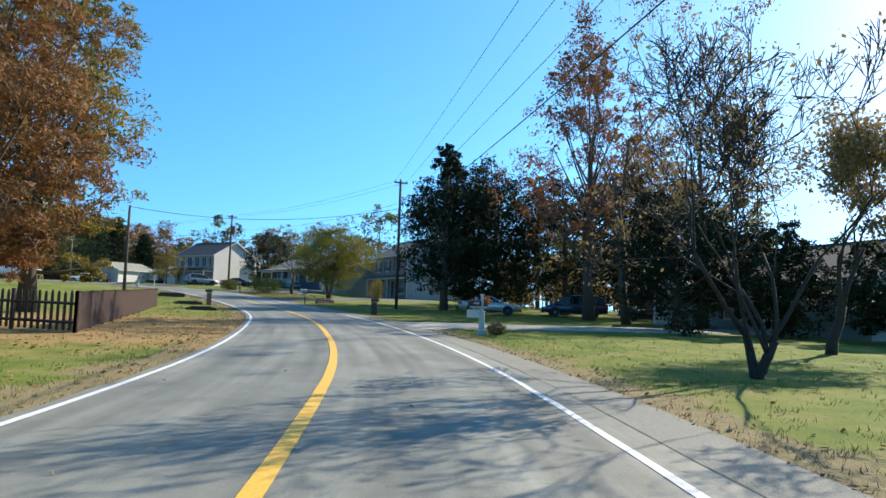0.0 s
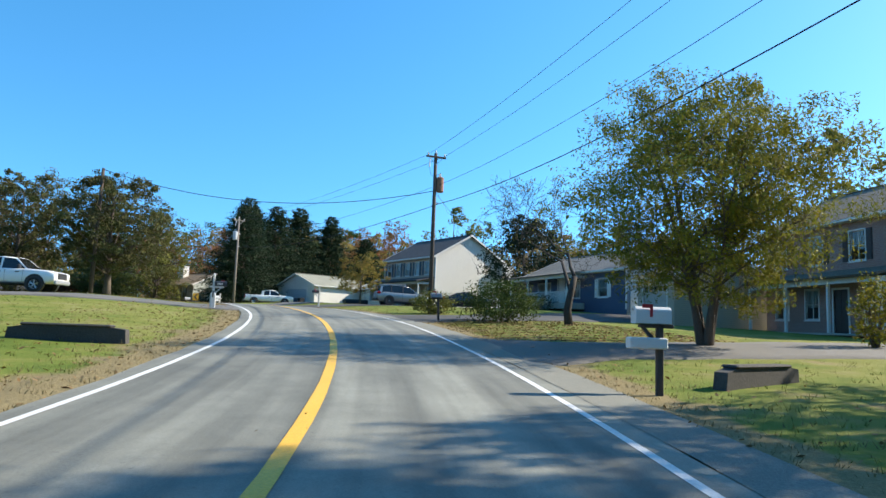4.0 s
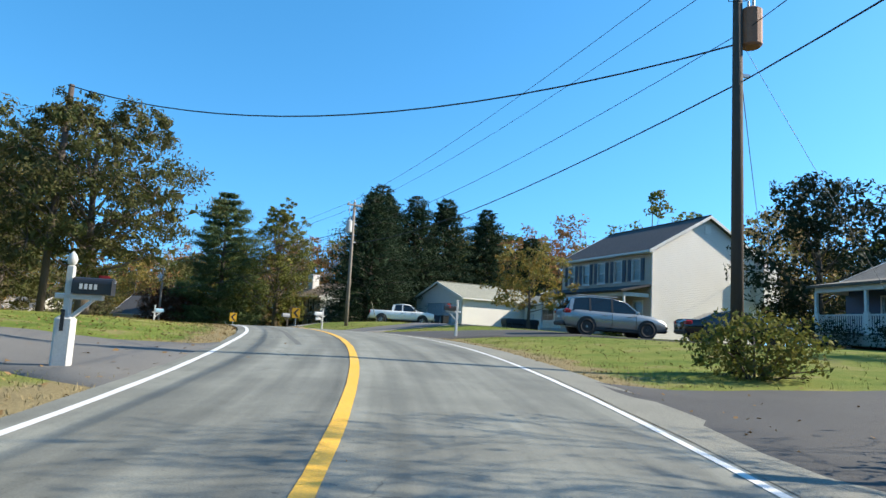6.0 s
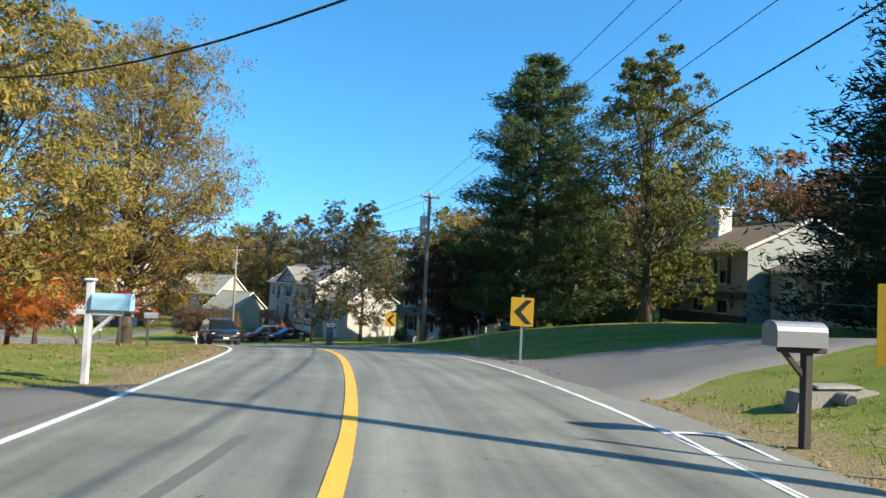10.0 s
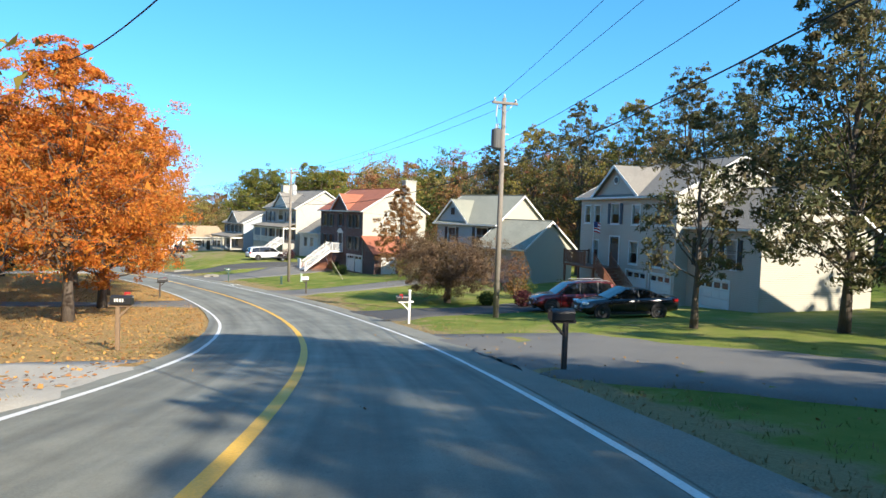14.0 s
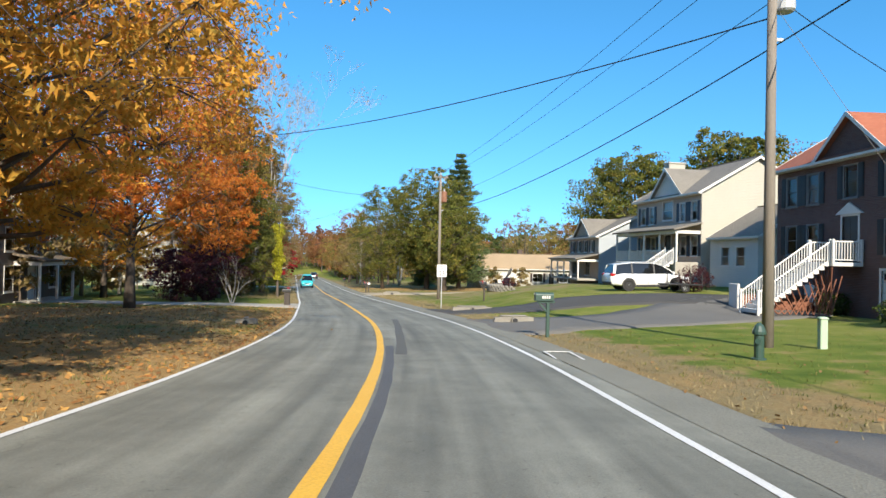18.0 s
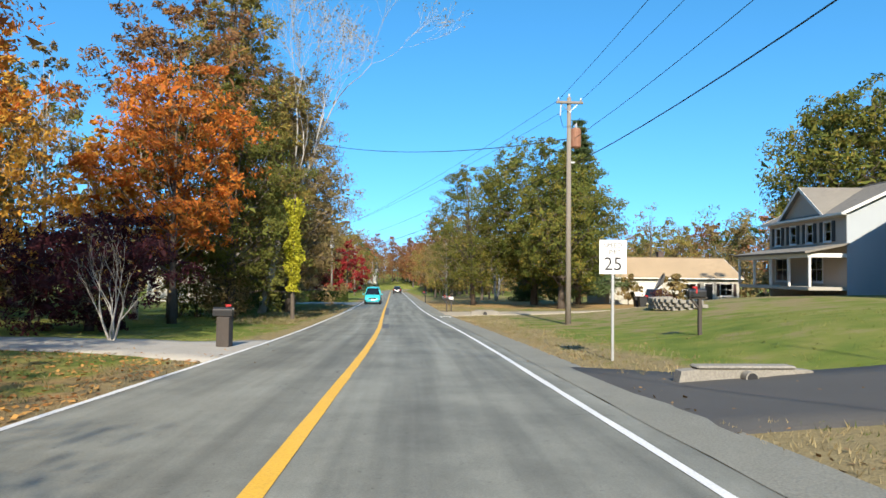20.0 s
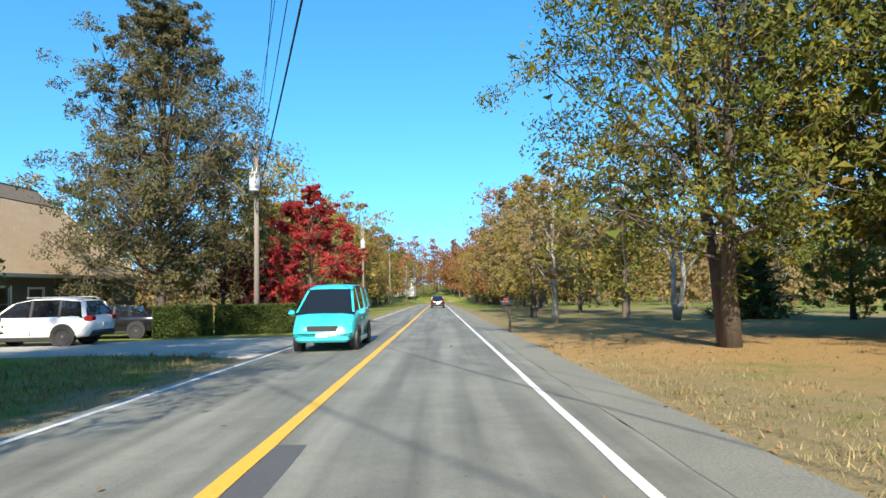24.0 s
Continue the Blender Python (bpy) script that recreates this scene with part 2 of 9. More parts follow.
    l.new(bp.outputs[0], p.inputs["Normal"])
    return m


def lawn_mat():
    """Lawn: green and straw in patches; bare dry verge by the road; leaf litter under the maples."""
    m, n, l, p = nodes_of("lawn")
    at = n.new("ShaderNodeAttribute")
    at.attribute_name = "verge"
    lit = n.new("ShaderNodeAttribute")
    lit.attribute_name = "litter"
    big = noise_at(n, l, 0.09, 4)
    mid = noise_at(n, l, 0.7, 5)
    fine = noise_at(n, l, 14, 4, rough=0.7)
    tiny = noise_at(n, l, 60, 3, rough=0.7)
    g = ramp(n, [(0.0723, 0.1148, 0.0187), (0.1275, 0.1658, 0.0306), (0.1913, 0.1997, 0.0493), (0.255, 0.238, 0.0935)])
    f = mixed(n, l, 0.5, big.outputs[0], mid.outputs[0])
    st = ramp(n, [(0,) * 3, (1,) * 3])
    st.color_ramp.elements[0].position, st.color_ramp.elements[1].position = 0.34, 0.66
    l.new(f, st.inputs[0])
    l.new(st.outputs[0], g.inputs[0])
    dry = ramp(n, [(0.136, 0.102, 0.051), (0.2295, 0.1827, 0.0935), (0.306, 0.2635, 0.1445)])
    l.new(fine.outputs[0], dry.inputs[0])
    # ragged verge edge
    sub = n.new("ShaderNodeMath")
    sub.operation = "MULTIPLY_ADD"
    sub.inputs[1].default_value = 1.3
    l.new(mid.outputs[0], sub.inputs[0])
    l.new(at.outputs["Fac"], sub.inputs[2])
    vr = ramp(n, [(0,) * 3, (0,) * 3, (1,) * 3])
    vr.color_ramp.elements[1].position, vr.color_ramp.elements[2].position = 0.75, 1.15 / 1.2
    l.new(sub.outputs[0], vr.inputs[0])
    col = mixed(n, l, vr.outputs[0], g.outputs[0], dry.outputs[0])
    lf = ramp(n, [(0.1275, 0.0765, 0.0298), (0.289, 0.17, 0.0638), (0.357, 0.2465, 0.1105), (0.17, 0.119, 0.051)])
    l.new(fine.outputs[0], lf.inputs[0])
    s2 = n.new("ShaderNodeMath")
    s2.operation = "MULTIPLY_ADD"
    s2.inputs[1].default_value = 0.9
    l.new(mid.outputs[0], s2.inputs[0])
    l.new(lit.outputs["Fac"], s2.inputs[2])
    lr = ramp(n, [(0,) * 3, (0,) * 3, (1,) * 3])
    lr.color_ramp.elements[1].position, lr.color_ramp.elements[2].position = 0.6, 0.95
    l.new(s2.outputs[0], lr.inputs[0])
    col = mixed(n, l, lr.outputs[0], col, lf.outputs[0])
    t = ramp(n, [(0.55,) * 3, (1.0,) * 3, (1.45,) * 3])
    l.new(tiny.outputs[0], t.inputs[0])
    col = mixed(n, l, 0.8, col, t.outputs[0], "MULTIPLY")
    l.new(col, p.inputs["Base Color"])
    p.inputs["Roughness"].default_value = 0.95
    p.inputs["Specular IOR Level"].default_value = 0.1
    bp = n.new("ShaderNodeBump")
    bp.inputs["Strength"].default_value, bp.inputs["Distance"].default_value = 0.8, 0.05
    l.new(fine.outputs[0], bp.inputs["Height"])
    l.new(bp.outputs[0], p.inputs["Normal"])
    return m


BARK = surf("bark", (0.0723, 0.0553, 0.0425), (0.136, 0.1105, 0.0892), 4, 0.95, 0.8, 25, stretch=(1, 1, 0.25), vary=0.25)
BARK_DARK = surf("dark_bark", (0.0298, 0.0255, 0.0229), (0.0595, 0.051, 0.0442), 4, 0.95, 0.8, 25, stretch=(1, 1, 0.25), vary=0.25)
BARK_PALE = surf("pale_bark", (0.2805, 0.255, 0.221), (0.425, 0.3995, 0.357), 3, 0.9, 0.5, 18, stretch=(1, 1, 0.4), vary=0.25)
POLEWOOD = surf("pole_wood", (0.17, 0.1445, 0.119), (0.255, 0.2253, 0.1913), 1.5, 0.9, 0.5, 30, stretch=(6, 6, 0.25), vary=0.2)
POLEDARK = surf("creosoted_pole", (0.051, 0.0382, 0.0306), (0.0935, 0.0723, 0.0578), 1.5, 0.85, 0.5, 30, stretch=(6, 6, 0.25), vary=0.2)
WHITE = surf("white_trim", (0.69, 0.67, 0.63), (0.61, 0.59, 0.55), 1.5, 0.5, 0.05, 30, vary=0.04)
WHITE_OLD = surf("weathered_white_post", (0.561, 0.561, 0.5355), (0.425, 0.425, 0.3995), 3, 0.6, 0.15, 40, vary=0.1)
GLASS = glassy("window_glass", (0.0255, 0.0298, 0.034))
CARGLASS = glassy("car_glass", (0.0102, 0.0119, 0.0136), 0.02)
RUBBER = surf("tyre_rubber", (0.017, 0.017, 0.0179), (0.0298, 0.0289, 0.0281), 6, 0.85, 0.2, 40)
ALLOY = surf("alloy_rim", (0.4675, 0.476, 0.493), (0.3825, 0.391, 0.408), 6, 0.3, 0, 40, metal=0.9, vary=0.05)
BLACKPL = surf("black_plastic", (0.0153, 0.0153, 0.017), (0.0298, 0.0298, 0.0314), 4, 0.5, 0.05, 40)
STEEL = surf("galvanised_steel", (0.357, 0.3655, 0.374), (0.4675, 0.476, 0.4845), 5, 0.45, 0.05, 30, metal=0.7, vary=0.08)
GREYCAN = surf("transformer_grey", (0.3825, 0.3995, 0.408), (0.476, 0.493, 0.493), 3, 0.5, 0.05, 30, vary=0.06)
RUSTCAN = surf("rusty_transformer", (0.187, 0.0723, 0.0382), (0.306, 0.1615, 0.102), 4, 0.7, 0.2, 30, vary=0.2)
CONCRETE = surf("concrete", (0.289, 0.2677, 0.2295), (0.408, 0.3825, 0.3315), 1.2, 0.9, 0.4, 30, vary=0.15)
GRAVEL = surf("pale_gravel", (0.3145, 0.2635, 0.187), (0.408, 0.3485, 0.255), 1.0, 0.95, 0.8, 25, vary=0.3)
TARMAC = surf("driveway_asphalt", (0.051, 0.0485, 0.0459), (0.0782, 0.0748, 0.0697), 0.6, 0.85, 0.5, 45, vary=0.22)
TARMAC_OLD = surf("old_driveway_asphalt", (0.1062, 0.102, 0.0935), (0.1658, 0.1581, 0.1428), 0.5, 0.88, 0.5, 45, vary=0.25)
YELLOW = surf("yellow_road_paint", (0.64, 0.35, 0.03), (0.74, 0.44, 0.06), 1.2, 0.6, 0.25, 35, vary=0.16)
ROADWHITE = surf("white_road_paint", (0.58, 0.58, 0.56), (0.72, 0.72, 0.70), 1.2, 0.6, 0.25, 35, vary=0.16)
TAR = surf("tar_patch", (0.0723, 0.0723, 0.0748), (0.1062, 0.1054, 0.1054), 1.0, 0.7, 0.3, 50, vary=0.2)
SHOULDER = surf("gravelly_shoulder", (0.153, 0.1513, 0.1275), (0.2338, 0.2312, 0.1921), 0.8, 0.92, 0.6, 40, vary=0.28)
WIRE = surf("black_cable", (0.0102, 0.0102, 0.011), (0.017, 0.017, 0.0179), 3, 0.6, 0, 30)

L_ORANGE = leafy("orange_leaves", [(0.46, 0.088, 0.022), (0.57, 0.155, 0.028), (0.6, 0.25, 0.042), (0.5, 0.122, 0.028), (0.4, 0.2, 0.045), (0.57, 0.15, 0.03)], 0.55)
L_GOLD = leafy("golden_leaves", [(0.612, 0.235, 0.034), (0.68, 0.40, 0.0665), (0.646, 0.31, 0.05), (0.442, 0.30, 0.058), (0.60, 0.19, 0.042)], 0.5)
L_RUST = leafy("rusty_leaves", [(0.204, 0.085, 0.0382), (0.2805, 0.136, 0.051), (0.17, 0.102, 0.0425), (0.238, 0.068, 0.0425)])
L_OAK = leafy("oak_turning_leaves", [(0.221, 0.17, 0.0425), (0.323, 0.221, 0.0553), (0.153, 0.1615, 0.0425), (0.374, 0.2465, 0.068), (0.238, 0.1275, 0.0467)], 0.42)
L_OAKGOLD = leafy("yellow_oak_leaves", [(0.1075, 0.121, 0.0288), (0.186, 0.1705, 0.0405), (0.317, 0.225, 0.0555), (0.224, 0.181, 0.0427), (0.351, 0.1825, 0.049), (0.174, 0.104, 0.034)], 0.42)
L_OLIVEGOLD = leafy("olive_golden_leaves", [(0.0553, 0.0723, 0.017), (0.085, 0.1062, 0.0221), (0.119, 0.1318, 0.0272), (0.221, 0.187, 0.0382), (0.34, 0.2295, 0.0467)])
L_RUSTRED = leafy("reddish_autumn_leaves", [(0.272, 0.1105, 0.051), (0.34, 0.1445, 0.068), (0.204, 0.102, 0.0425), (0.357, 0.1275, 0.085)])
L_DARKRUST = leafy("dark_rusty_leaves", [(0.0723, 0.0382, 0.0255), (0.119, 0.0553, 0.0298), (0.085, 0.0425, 0.0255), (0.1445, 0.068, 0.034)])
L_DARKOLIVE = leafy("dark_olive_leaves", [(0.0467, 0.0623, 0.0213), (0.0663, 0.0823, 0.0272), (0.092, 0.092, 0.034), (0.082, 0.0695, 0.0298), (0.0503, 0.0688, 0.0238)])
L_CHERRY = leafy("weeping_cherry_twigs", [(0.1105, 0.0723, 0.051), (0.1615, 0.102, 0.0638), (0.1275, 0.085, 0.0425), (0.187, 0.1275, 0.0595)])
L_OLIVE = leafy("olive_turning_leaves", [(0.0808, 0.102, 0.0255), (0.119, 0.1403, 0.0314), (0.17, 0.1658, 0.0382), (0.0935, 0.102, 0.0281), (0.2125, 0.153, 0.051)], 0.4)
L_YELGREEN = leafy("yellow_green_leaves", [(0.187, 0.1955, 0.0255), (0.272, 0.238, 0.034), (0.119, 0.1445, 0.0255), (0.323, 0.255, 0.051)])
L_GREEN = leafy("green_leaves", [(0.0382, 0.0638, 0.017), (0.0595, 0.0892, 0.0238), (0.0765, 0.102, 0.0255), (0.0467, 0.0595, 0.0213)])
L_PINE = leafy("pine_needles", [(0.051, 0.085, 0.0357), (0.0765, 0.1148, 0.0467), (0.102, 0.1318, 0.051), (0.0467, 0.0723, 0.034)], 0.25)
L_DARKFIR = leafy("dark_fir_needles", [(0.0153, 0.0306, 0.0153), (0.0238, 0.0425, 0.0204), (0.034, 0.0527, 0.0238), (0.0136, 0.0238, 0.0136)], 0.12)
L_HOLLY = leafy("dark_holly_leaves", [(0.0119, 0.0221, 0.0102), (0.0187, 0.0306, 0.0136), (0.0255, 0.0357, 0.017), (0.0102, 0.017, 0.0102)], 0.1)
L_RED = leafy("red_maple_leaves", [(0.306, 0.0255, 0.0298), (0.3825, 0.0425, 0.0425), (0.221, 0.0213, 0.0255), (0.34, 0.0765, 0.0425)])
L_BURG = leafy("burgundy_leaves", [(0.0595, 0.0187, 0.0238), (0.0935, 0.0255, 0.0298), (0.0425, 0.017, 0.0213), (0.0765, 0.034, 0.0298)], 0.2)
L_PEAR = leafy("grey_green_leaves", [(0.0723, 0.085, 0.0382), (0.102, 0.1105, 0.0467), (0.1275, 0.102, 0.051), (0.085, 0.068, 0.0382)])
L_BROWN = leafy("brown_leaves", [(0.221, 0.1615, 0.0808), (0.306, 0.221, 0.1105), (0.2465, 0.187, 0.068), (0.1785, 0.153, 0.0723)], 0.5)
L_VINE = leafy("bright_vine_leaves", [(0.391, 0.3995, 0.0255), (0.493, 0.459, 0.0425), (0.289, 0.34, 0.0255)])
L_GRASS = leafy("grass_blades", [(0.0595, 0.085, 0.017), (0.102, 0.1275, 0.0255), (0.17, 0.1615, 0.051), (0.255, 0.2125, 0.0935)], 0.25)
L_STRAW = leafy("dry_grass_blades", [(0.255, 0.204, 0.102), (0.323, 0.2635, 0.1445), (0.187, 0.1445, 0.068), (0.1445, 0.136, 0.0425)], 0.2)
L_FALLEN = leafy("fallen_leaves", [(0.425, 0.187, 0.0425), (0.493, 0.2805, 0.085), (0.289, 0.1275, 0.0425), (0.204, 0.102, 0.0425)], 0.1)


# ---- building blocks ----
class Geo:
    def __init__(self):
        self.v, self.f = [], []

    def add(self, vs, fs):
        k = len(self.v)
        self.v.extend(tuple(p) for p in vs)
        self.f.extend(tuple(i + k for i in q) for q in fs)
        return self

    def box(self, x0, y0, z0, x1, y1, z1, b=0.0):
        x0, x1, y0, y1, z0, z1 = min(x0, x1), max(x0, x1), min(y0, y1), max(y0, y1), min(z0, z1), max(z0, z1)
        if not b:
            vs = [(x0, y0, z0), (x1, y0, z0), (x1, y1, z0), (x0, y1, z0), (x0, y0, z1), (x1, y0, z1), (x1, y1, z1), (x0, y1, z1)]
            return self.add(vs, [(0, 3, 2, 1), (4, 5, 6, 7), (0, 1, 5, 4), (1, 2, 6, 5), (2, 3, 7, 6), (3, 0, 4, 7)])
        b = min(b, (x1 - x0) / 2.1, (y1 - y0) / 2.1, (z1 - z0) / 2.1)
        rings = []
        for z, i in ((z0, b), (z0 + b, 0), (z1 - b, 0), (z1, b)):
            xa, xb, ya, yb = x0 + i, x1 - i, y0 + i, y1 - i
            c = b * 0.8
            rings.append([(xa + c, ya, z), (xb - c, ya, z), (xb, ya + c, z), (xb, yb - c, z), (xb - c, yb, z), (xa + c, yb, z), (xa, yb - c, z), (xa, ya + c, z)])
        return self.loft(rings)

    def loft(self, rings, caps=True, closed=True):
        n = len(rings[0])
        vs = [p for r in rings for p in r]
        fs = []
        for i in range(len(rings) - 1):
            for j in range(n if closed else n - 1):
                k = (j + 1) % n
                fs.append((i * n + j, i * n + k, (i + 1) * n + k, (i + 1) * n + j))
        if caps:
            fs.append(tuple(range(n - 1, -1, -1)))
            fs.append(tuple((len(rings) - 1) * n + j for j in range(n)))
        return self.add(vs, fs)

    def tube(self, pts, radii, n=6, caps=True):
        pts = [Vector(p) for p in pts]
        if not isinstance(radii, (list, tuple)):
            radii = [radii] * len(pts)
        rings = []
        ref = Vector((0.2635, 0.1445, 0.7905))
        for i, p in enumerate(pts):
            d = (pts[min(i + 1, len(pts) - 1)] - pts[max(i - 1, 0)])
            d = d.normalized() if d.length > 1e-6 else Vector((0, 0, 1))
            a = d.cross(Vector((1, 0, 0)) if abs(d.z) > 0.9 else ref).normalized()
            b = d.cross(a)
            rings.append([p + (a * math.cos(2 * math.pi * k / n) + b * math.sin(2 * math.pi * k / n)) * radii[i] for k in range(n)])
        return self.loft(rings, caps)

    def prism(self, outline, off):
        o = Vector(off)
        a = [Vector(p) for p in outline]
        return self.loft([a, [p + o for p in a]])

    def disc(self, c, axis, r, n=16, thick=0.02):
        c, axis = Vector(c), Vector(axis).normalized()
        return self.tube([c - axis * thick / 2, c + axis * thick / 2], r, n)


def mesh_of(name, verts, faces, smooth=False):
    me = bpy.data.meshes.new(name)
    me.from_pydata(verts, [], faces)
    if smooth:
        me.polygons.foreach_set("use_smooth", [True] * len(me.polygons))
    me.update()
    return me


def quads_mesh(name, verts, k=4):
    """verts: (n, k, 3) corners of separate faces, quickly."""
    n = len(verts)
    me = bpy.data.meshes.new(name)
    me.vertices.add(n * k)
    me.vertices.foreach_set("co", np.asarray(verts, dtype=np.float32).ravel())
    me.loops.add(n * k)
    me.loops.foreach_set("vertex_index", np.arange(n * k, dtype=np.int32))
    me.polygons.add(n)
    me.polygons.foreach_set("loop_start", np.arange(0, n * k, k, dtype=np.int32))
    me.update(calc_edges=True)
    return me


def part(name, geo, material, parent, label="", smooth=False):
    me = geo if isinstance(geo, bpy.types.Mesh) else mesh_of(name, geo.v, geo.f, smooth)
    if not me.materials:
        me.materials.append(material)
    ob = new(name, me)
    ob.parent = parent
    if label:
        tagged(ob, label)
    return ob


def thing(name, label, category, x, y, z, rz=0.0, group="", kind="", rx=0.0, ry=0.0):
    ob = new(name)
    ob.empty_display_size = 0.3
    ob.matrix_basis = pose(x, y, z, rx, ry, rz)
    return tagged(ob, label, category, group, kind)


# ---- the road's line and the lie of the land ----
ROAD = [
    (3.2, -75.0, -1.0), (1.3, -35.0, -0.5), (0.2, -14.0, -0.22),
    (-0.87, -0.06, 0.0), (-2.2, 14.02, 0.19), (-5.05, 27.9, 0.44), (-8.97, 41.51, 0.68), (-14.36, 54.6, 1.07), (-21.4, 66.87, 1.76),
    (-29.82, 78.23, 2.49), (-39.88, 88.17, 3.07), (-51.49, 96.07, 3.2), (-64.19, 102.5, 2.88), (-71.86, 104.97, 2.58), (-79.85, 106.87, 2.06),
    (-86.0, 107.68, 1.52), (-92.03, 107.9, 0.95), (-106.16, 107.88, -0.6), (-120.13, 105.66, -2.4), (-133.63, 101.46, -3.9), (-146.46, 95.48, -4.98),
    (-158.49, 88.04, -5.8), (-169.69, 79.4, -6.42), (-180.05, 69.76, -6.95), (-190.21, 59.9, -7.45), (-200.17, 49.84, -7.9),
    (-210.13, 39.78, -8.28), (-238.5, 11.4, -9.05), (-281.0, -31.2, -10.1), (-330.0, -80.2, -11.5), (-352.0, -102.0, -12.2), (-374.0, -118.0, -12.6), (-408.0, -126.0, -12.6), (-470.0, -124.0, -12.0), (-640.0, -100.0, -9.0),
]


def spline(points, step=1.0):
    P = np.array(points, float)
    P = np.vstack([2 * P[0] - P[1], P, 2 * P[-1] - P[-2]])
    out = []
    for i in range(1, len(P) - 2):
        p0, p1, p2, p3 = P[i - 1:i + 3]
        d = [max(np.linalg.norm(b[:2] - a[:2]), 1e-6) ** 0.5 for a, b in ((p0, p1), (p1, p2), (p2, p3))]
        m1 = (p2 - p1) + d[1] * ((p1 - p0) / d[0] - (p2 - p0) / (d[0] + d[1]))
        m2 = (p2 - p1) + d[1] * ((p3 - p2) / d[2] - (p3 - p1) / (d[1] + d[2]))
        for u in np.linspace(0, 1, max(int(d[1] ** 2 / 0.5), 2), endpoint=False):
            out.append((2 * u ** 3 - 3 * u ** 2 + 1) * p1 + (u ** 3 - 2 * u ** 2 + u) * m1 + (-2 * u ** 3 + 3 * u ** 2) * p2 + (u ** 3 - u ** 2) * m2)
    out = np.array(out + [P[-2]])
    s = np.r_[0, np.cumsum(np.hypot(*np.diff(out[:, :2], axis=0).T))]
    g = np.arange(0, s[-1], step)
    return np.stack([np.interp(g, s, out[:, i]) for i in range(3)], 1)


LINE = spline(ROAD)
LINE[2:-2] = sum(LINE[2 + k:len(LINE) - 2 + k] for k in range(-2, 3)) / 5
TAN = np.gradient(LINE[:, :2], axis=0)
TAN /= np.hypot(TAN[:, 0], TAN[:, 1])[:, None]
RIGHT = np.stack([TAN[:, 1], -TAN[:, 0]], 1)
S0 = int(np.argmin(np.hypot(LINE[:, 0] + 0.87, LINE[:, 1])))  # station 0: where the drive begins
# lane widths, which change a little along the way
LANE_S = np.arange(len(LINE)) - S0
LEFT_LINE = -np.interp(LANE_S, [5, 58, 70, 83, 95, 107, 118, 130, 163, 175, 186, 199, 211, 230, 277, 302], [2.92, 2.84, 2.66, 2.73, 2.88, 2.75, 2.8, 3.0, 3.08, 2.8, 2.55, 2.67, 2.98, 3.08, 3.03, 2.85])
RIGHT_LINE = np.interp(LANE_S, [5, 58, 70, 83, 118, 163, 178, 205, 211, 226, 240, 277, 302], [3.2, 3.31, 3.34, 3.55, 3.65, 3.75, 3.5, 3.42, 3.38, 3.24, 3.3, 3.23, 3.15])
LEFT_EDGE, RIGHT_EDGE = -3.12, 4.45


def at(s, lat, dz=0.0):
    """The place at s metres along the road and lat metres to the right of its yellow line."""
    i = min(max(int(round(s)) + S0, 0), len(LINE) - 1)
    return Vector((LINE[i, 0] + RIGHT[i, 0] * lat, LINE[i, 1] + RIGHT[i, 1] * lat, LINE[i, 2] + dz))


def heading(s):
    i = min(max(int(round(s)) + S0, 0), len(LINE) - 1)
    return math.degrees(math.atan2(TAN[i, 1], TAN[i, 0]))


def nearest(x, y):
    x, y = np.atleast_1d(x).astype(float), np.atleast_1d(y).astype(float)
    idx = np.empty(len(x), int)
    for a in range(0, len(x), 4000):
        d = (x[a:a + 4000, None] - LINE[None, :, 0]) ** 2 + (y[a:a + 4000, None] - LINE[None, :, 1]) ** 2
        idx[a:a + 4000] = d.argmin(1)
    lat = (x - LINE[idx, 0]) * RIGHT[idx, 0] + (y - LINE[idx, 1]) * RIGHT[idx, 1]
    d = np.hypot(x - LINE[idx, 0], y - LINE[idx, 1])
    return idx, lat, d


COARSE = LINE[::6]
PADS = [
    (-43, 117, 3.75, 13), (-37, 102, 3.5, 7), (-62, 124, 3.85, 11), (-23, 106, 3.7, 9), (-5, 89, 2.4, 10),
    (-90, 137, 2.75, 11), (-185, 98, -6.15, 8), (-204, 84, -5.45, 9), (-219, 73, -6.0, 9), (-171, 110, -5.0, 8), (-151, 119, -4.5, 8),
    (-125, 132, -2.2, 9), (-241, 49, -8.35, 9), (-224, 3, -9.1, 10), (20, 34, 0.4, 12), (-179, 50, -7.4, 8), (-49, 77, 3.2, 8),
    (-195, 82.5, -5.75, 6), (-235, 185, 6.0, 24), (-200, 195, 6.5, 26), (-160, 200, 7.0, 26), (-120, 205, 8.0, 26), (-270, 150, 3.0, 24), (-300, 110, 2.0, 24), (-430, -170, -9.0, 50), (-340, -200, -8.0, 60), (-480, -210, -5.0, 80),
]


def base_z(x, y):
    idx, lat, d = nearest(x, y)
    x, y = np.atleast_1d(x).astype(float), np.atleast_1d(y).astype(float)
    w = 1.0 / ((x[:, None] - COARSE[None, :, 0]) ** 2 + (y[:, None] - COARSE[None, :, 1]) ** 2 + 60.0) ** 2
    far = (w * COARSE[None, :, 2]).sum(1) / w.sum(1)
    k = np.clip((d - 5) / 14, 0, 1)
    k = k * k * (3 - 2 * k)
    return LINE[idx, 2] * (1 - k) + far * k, lat, d


PADRES = [(px, py, pz - float(base_z(px, py)[0][0]), pr) for px, py, pz, pr in PADS]


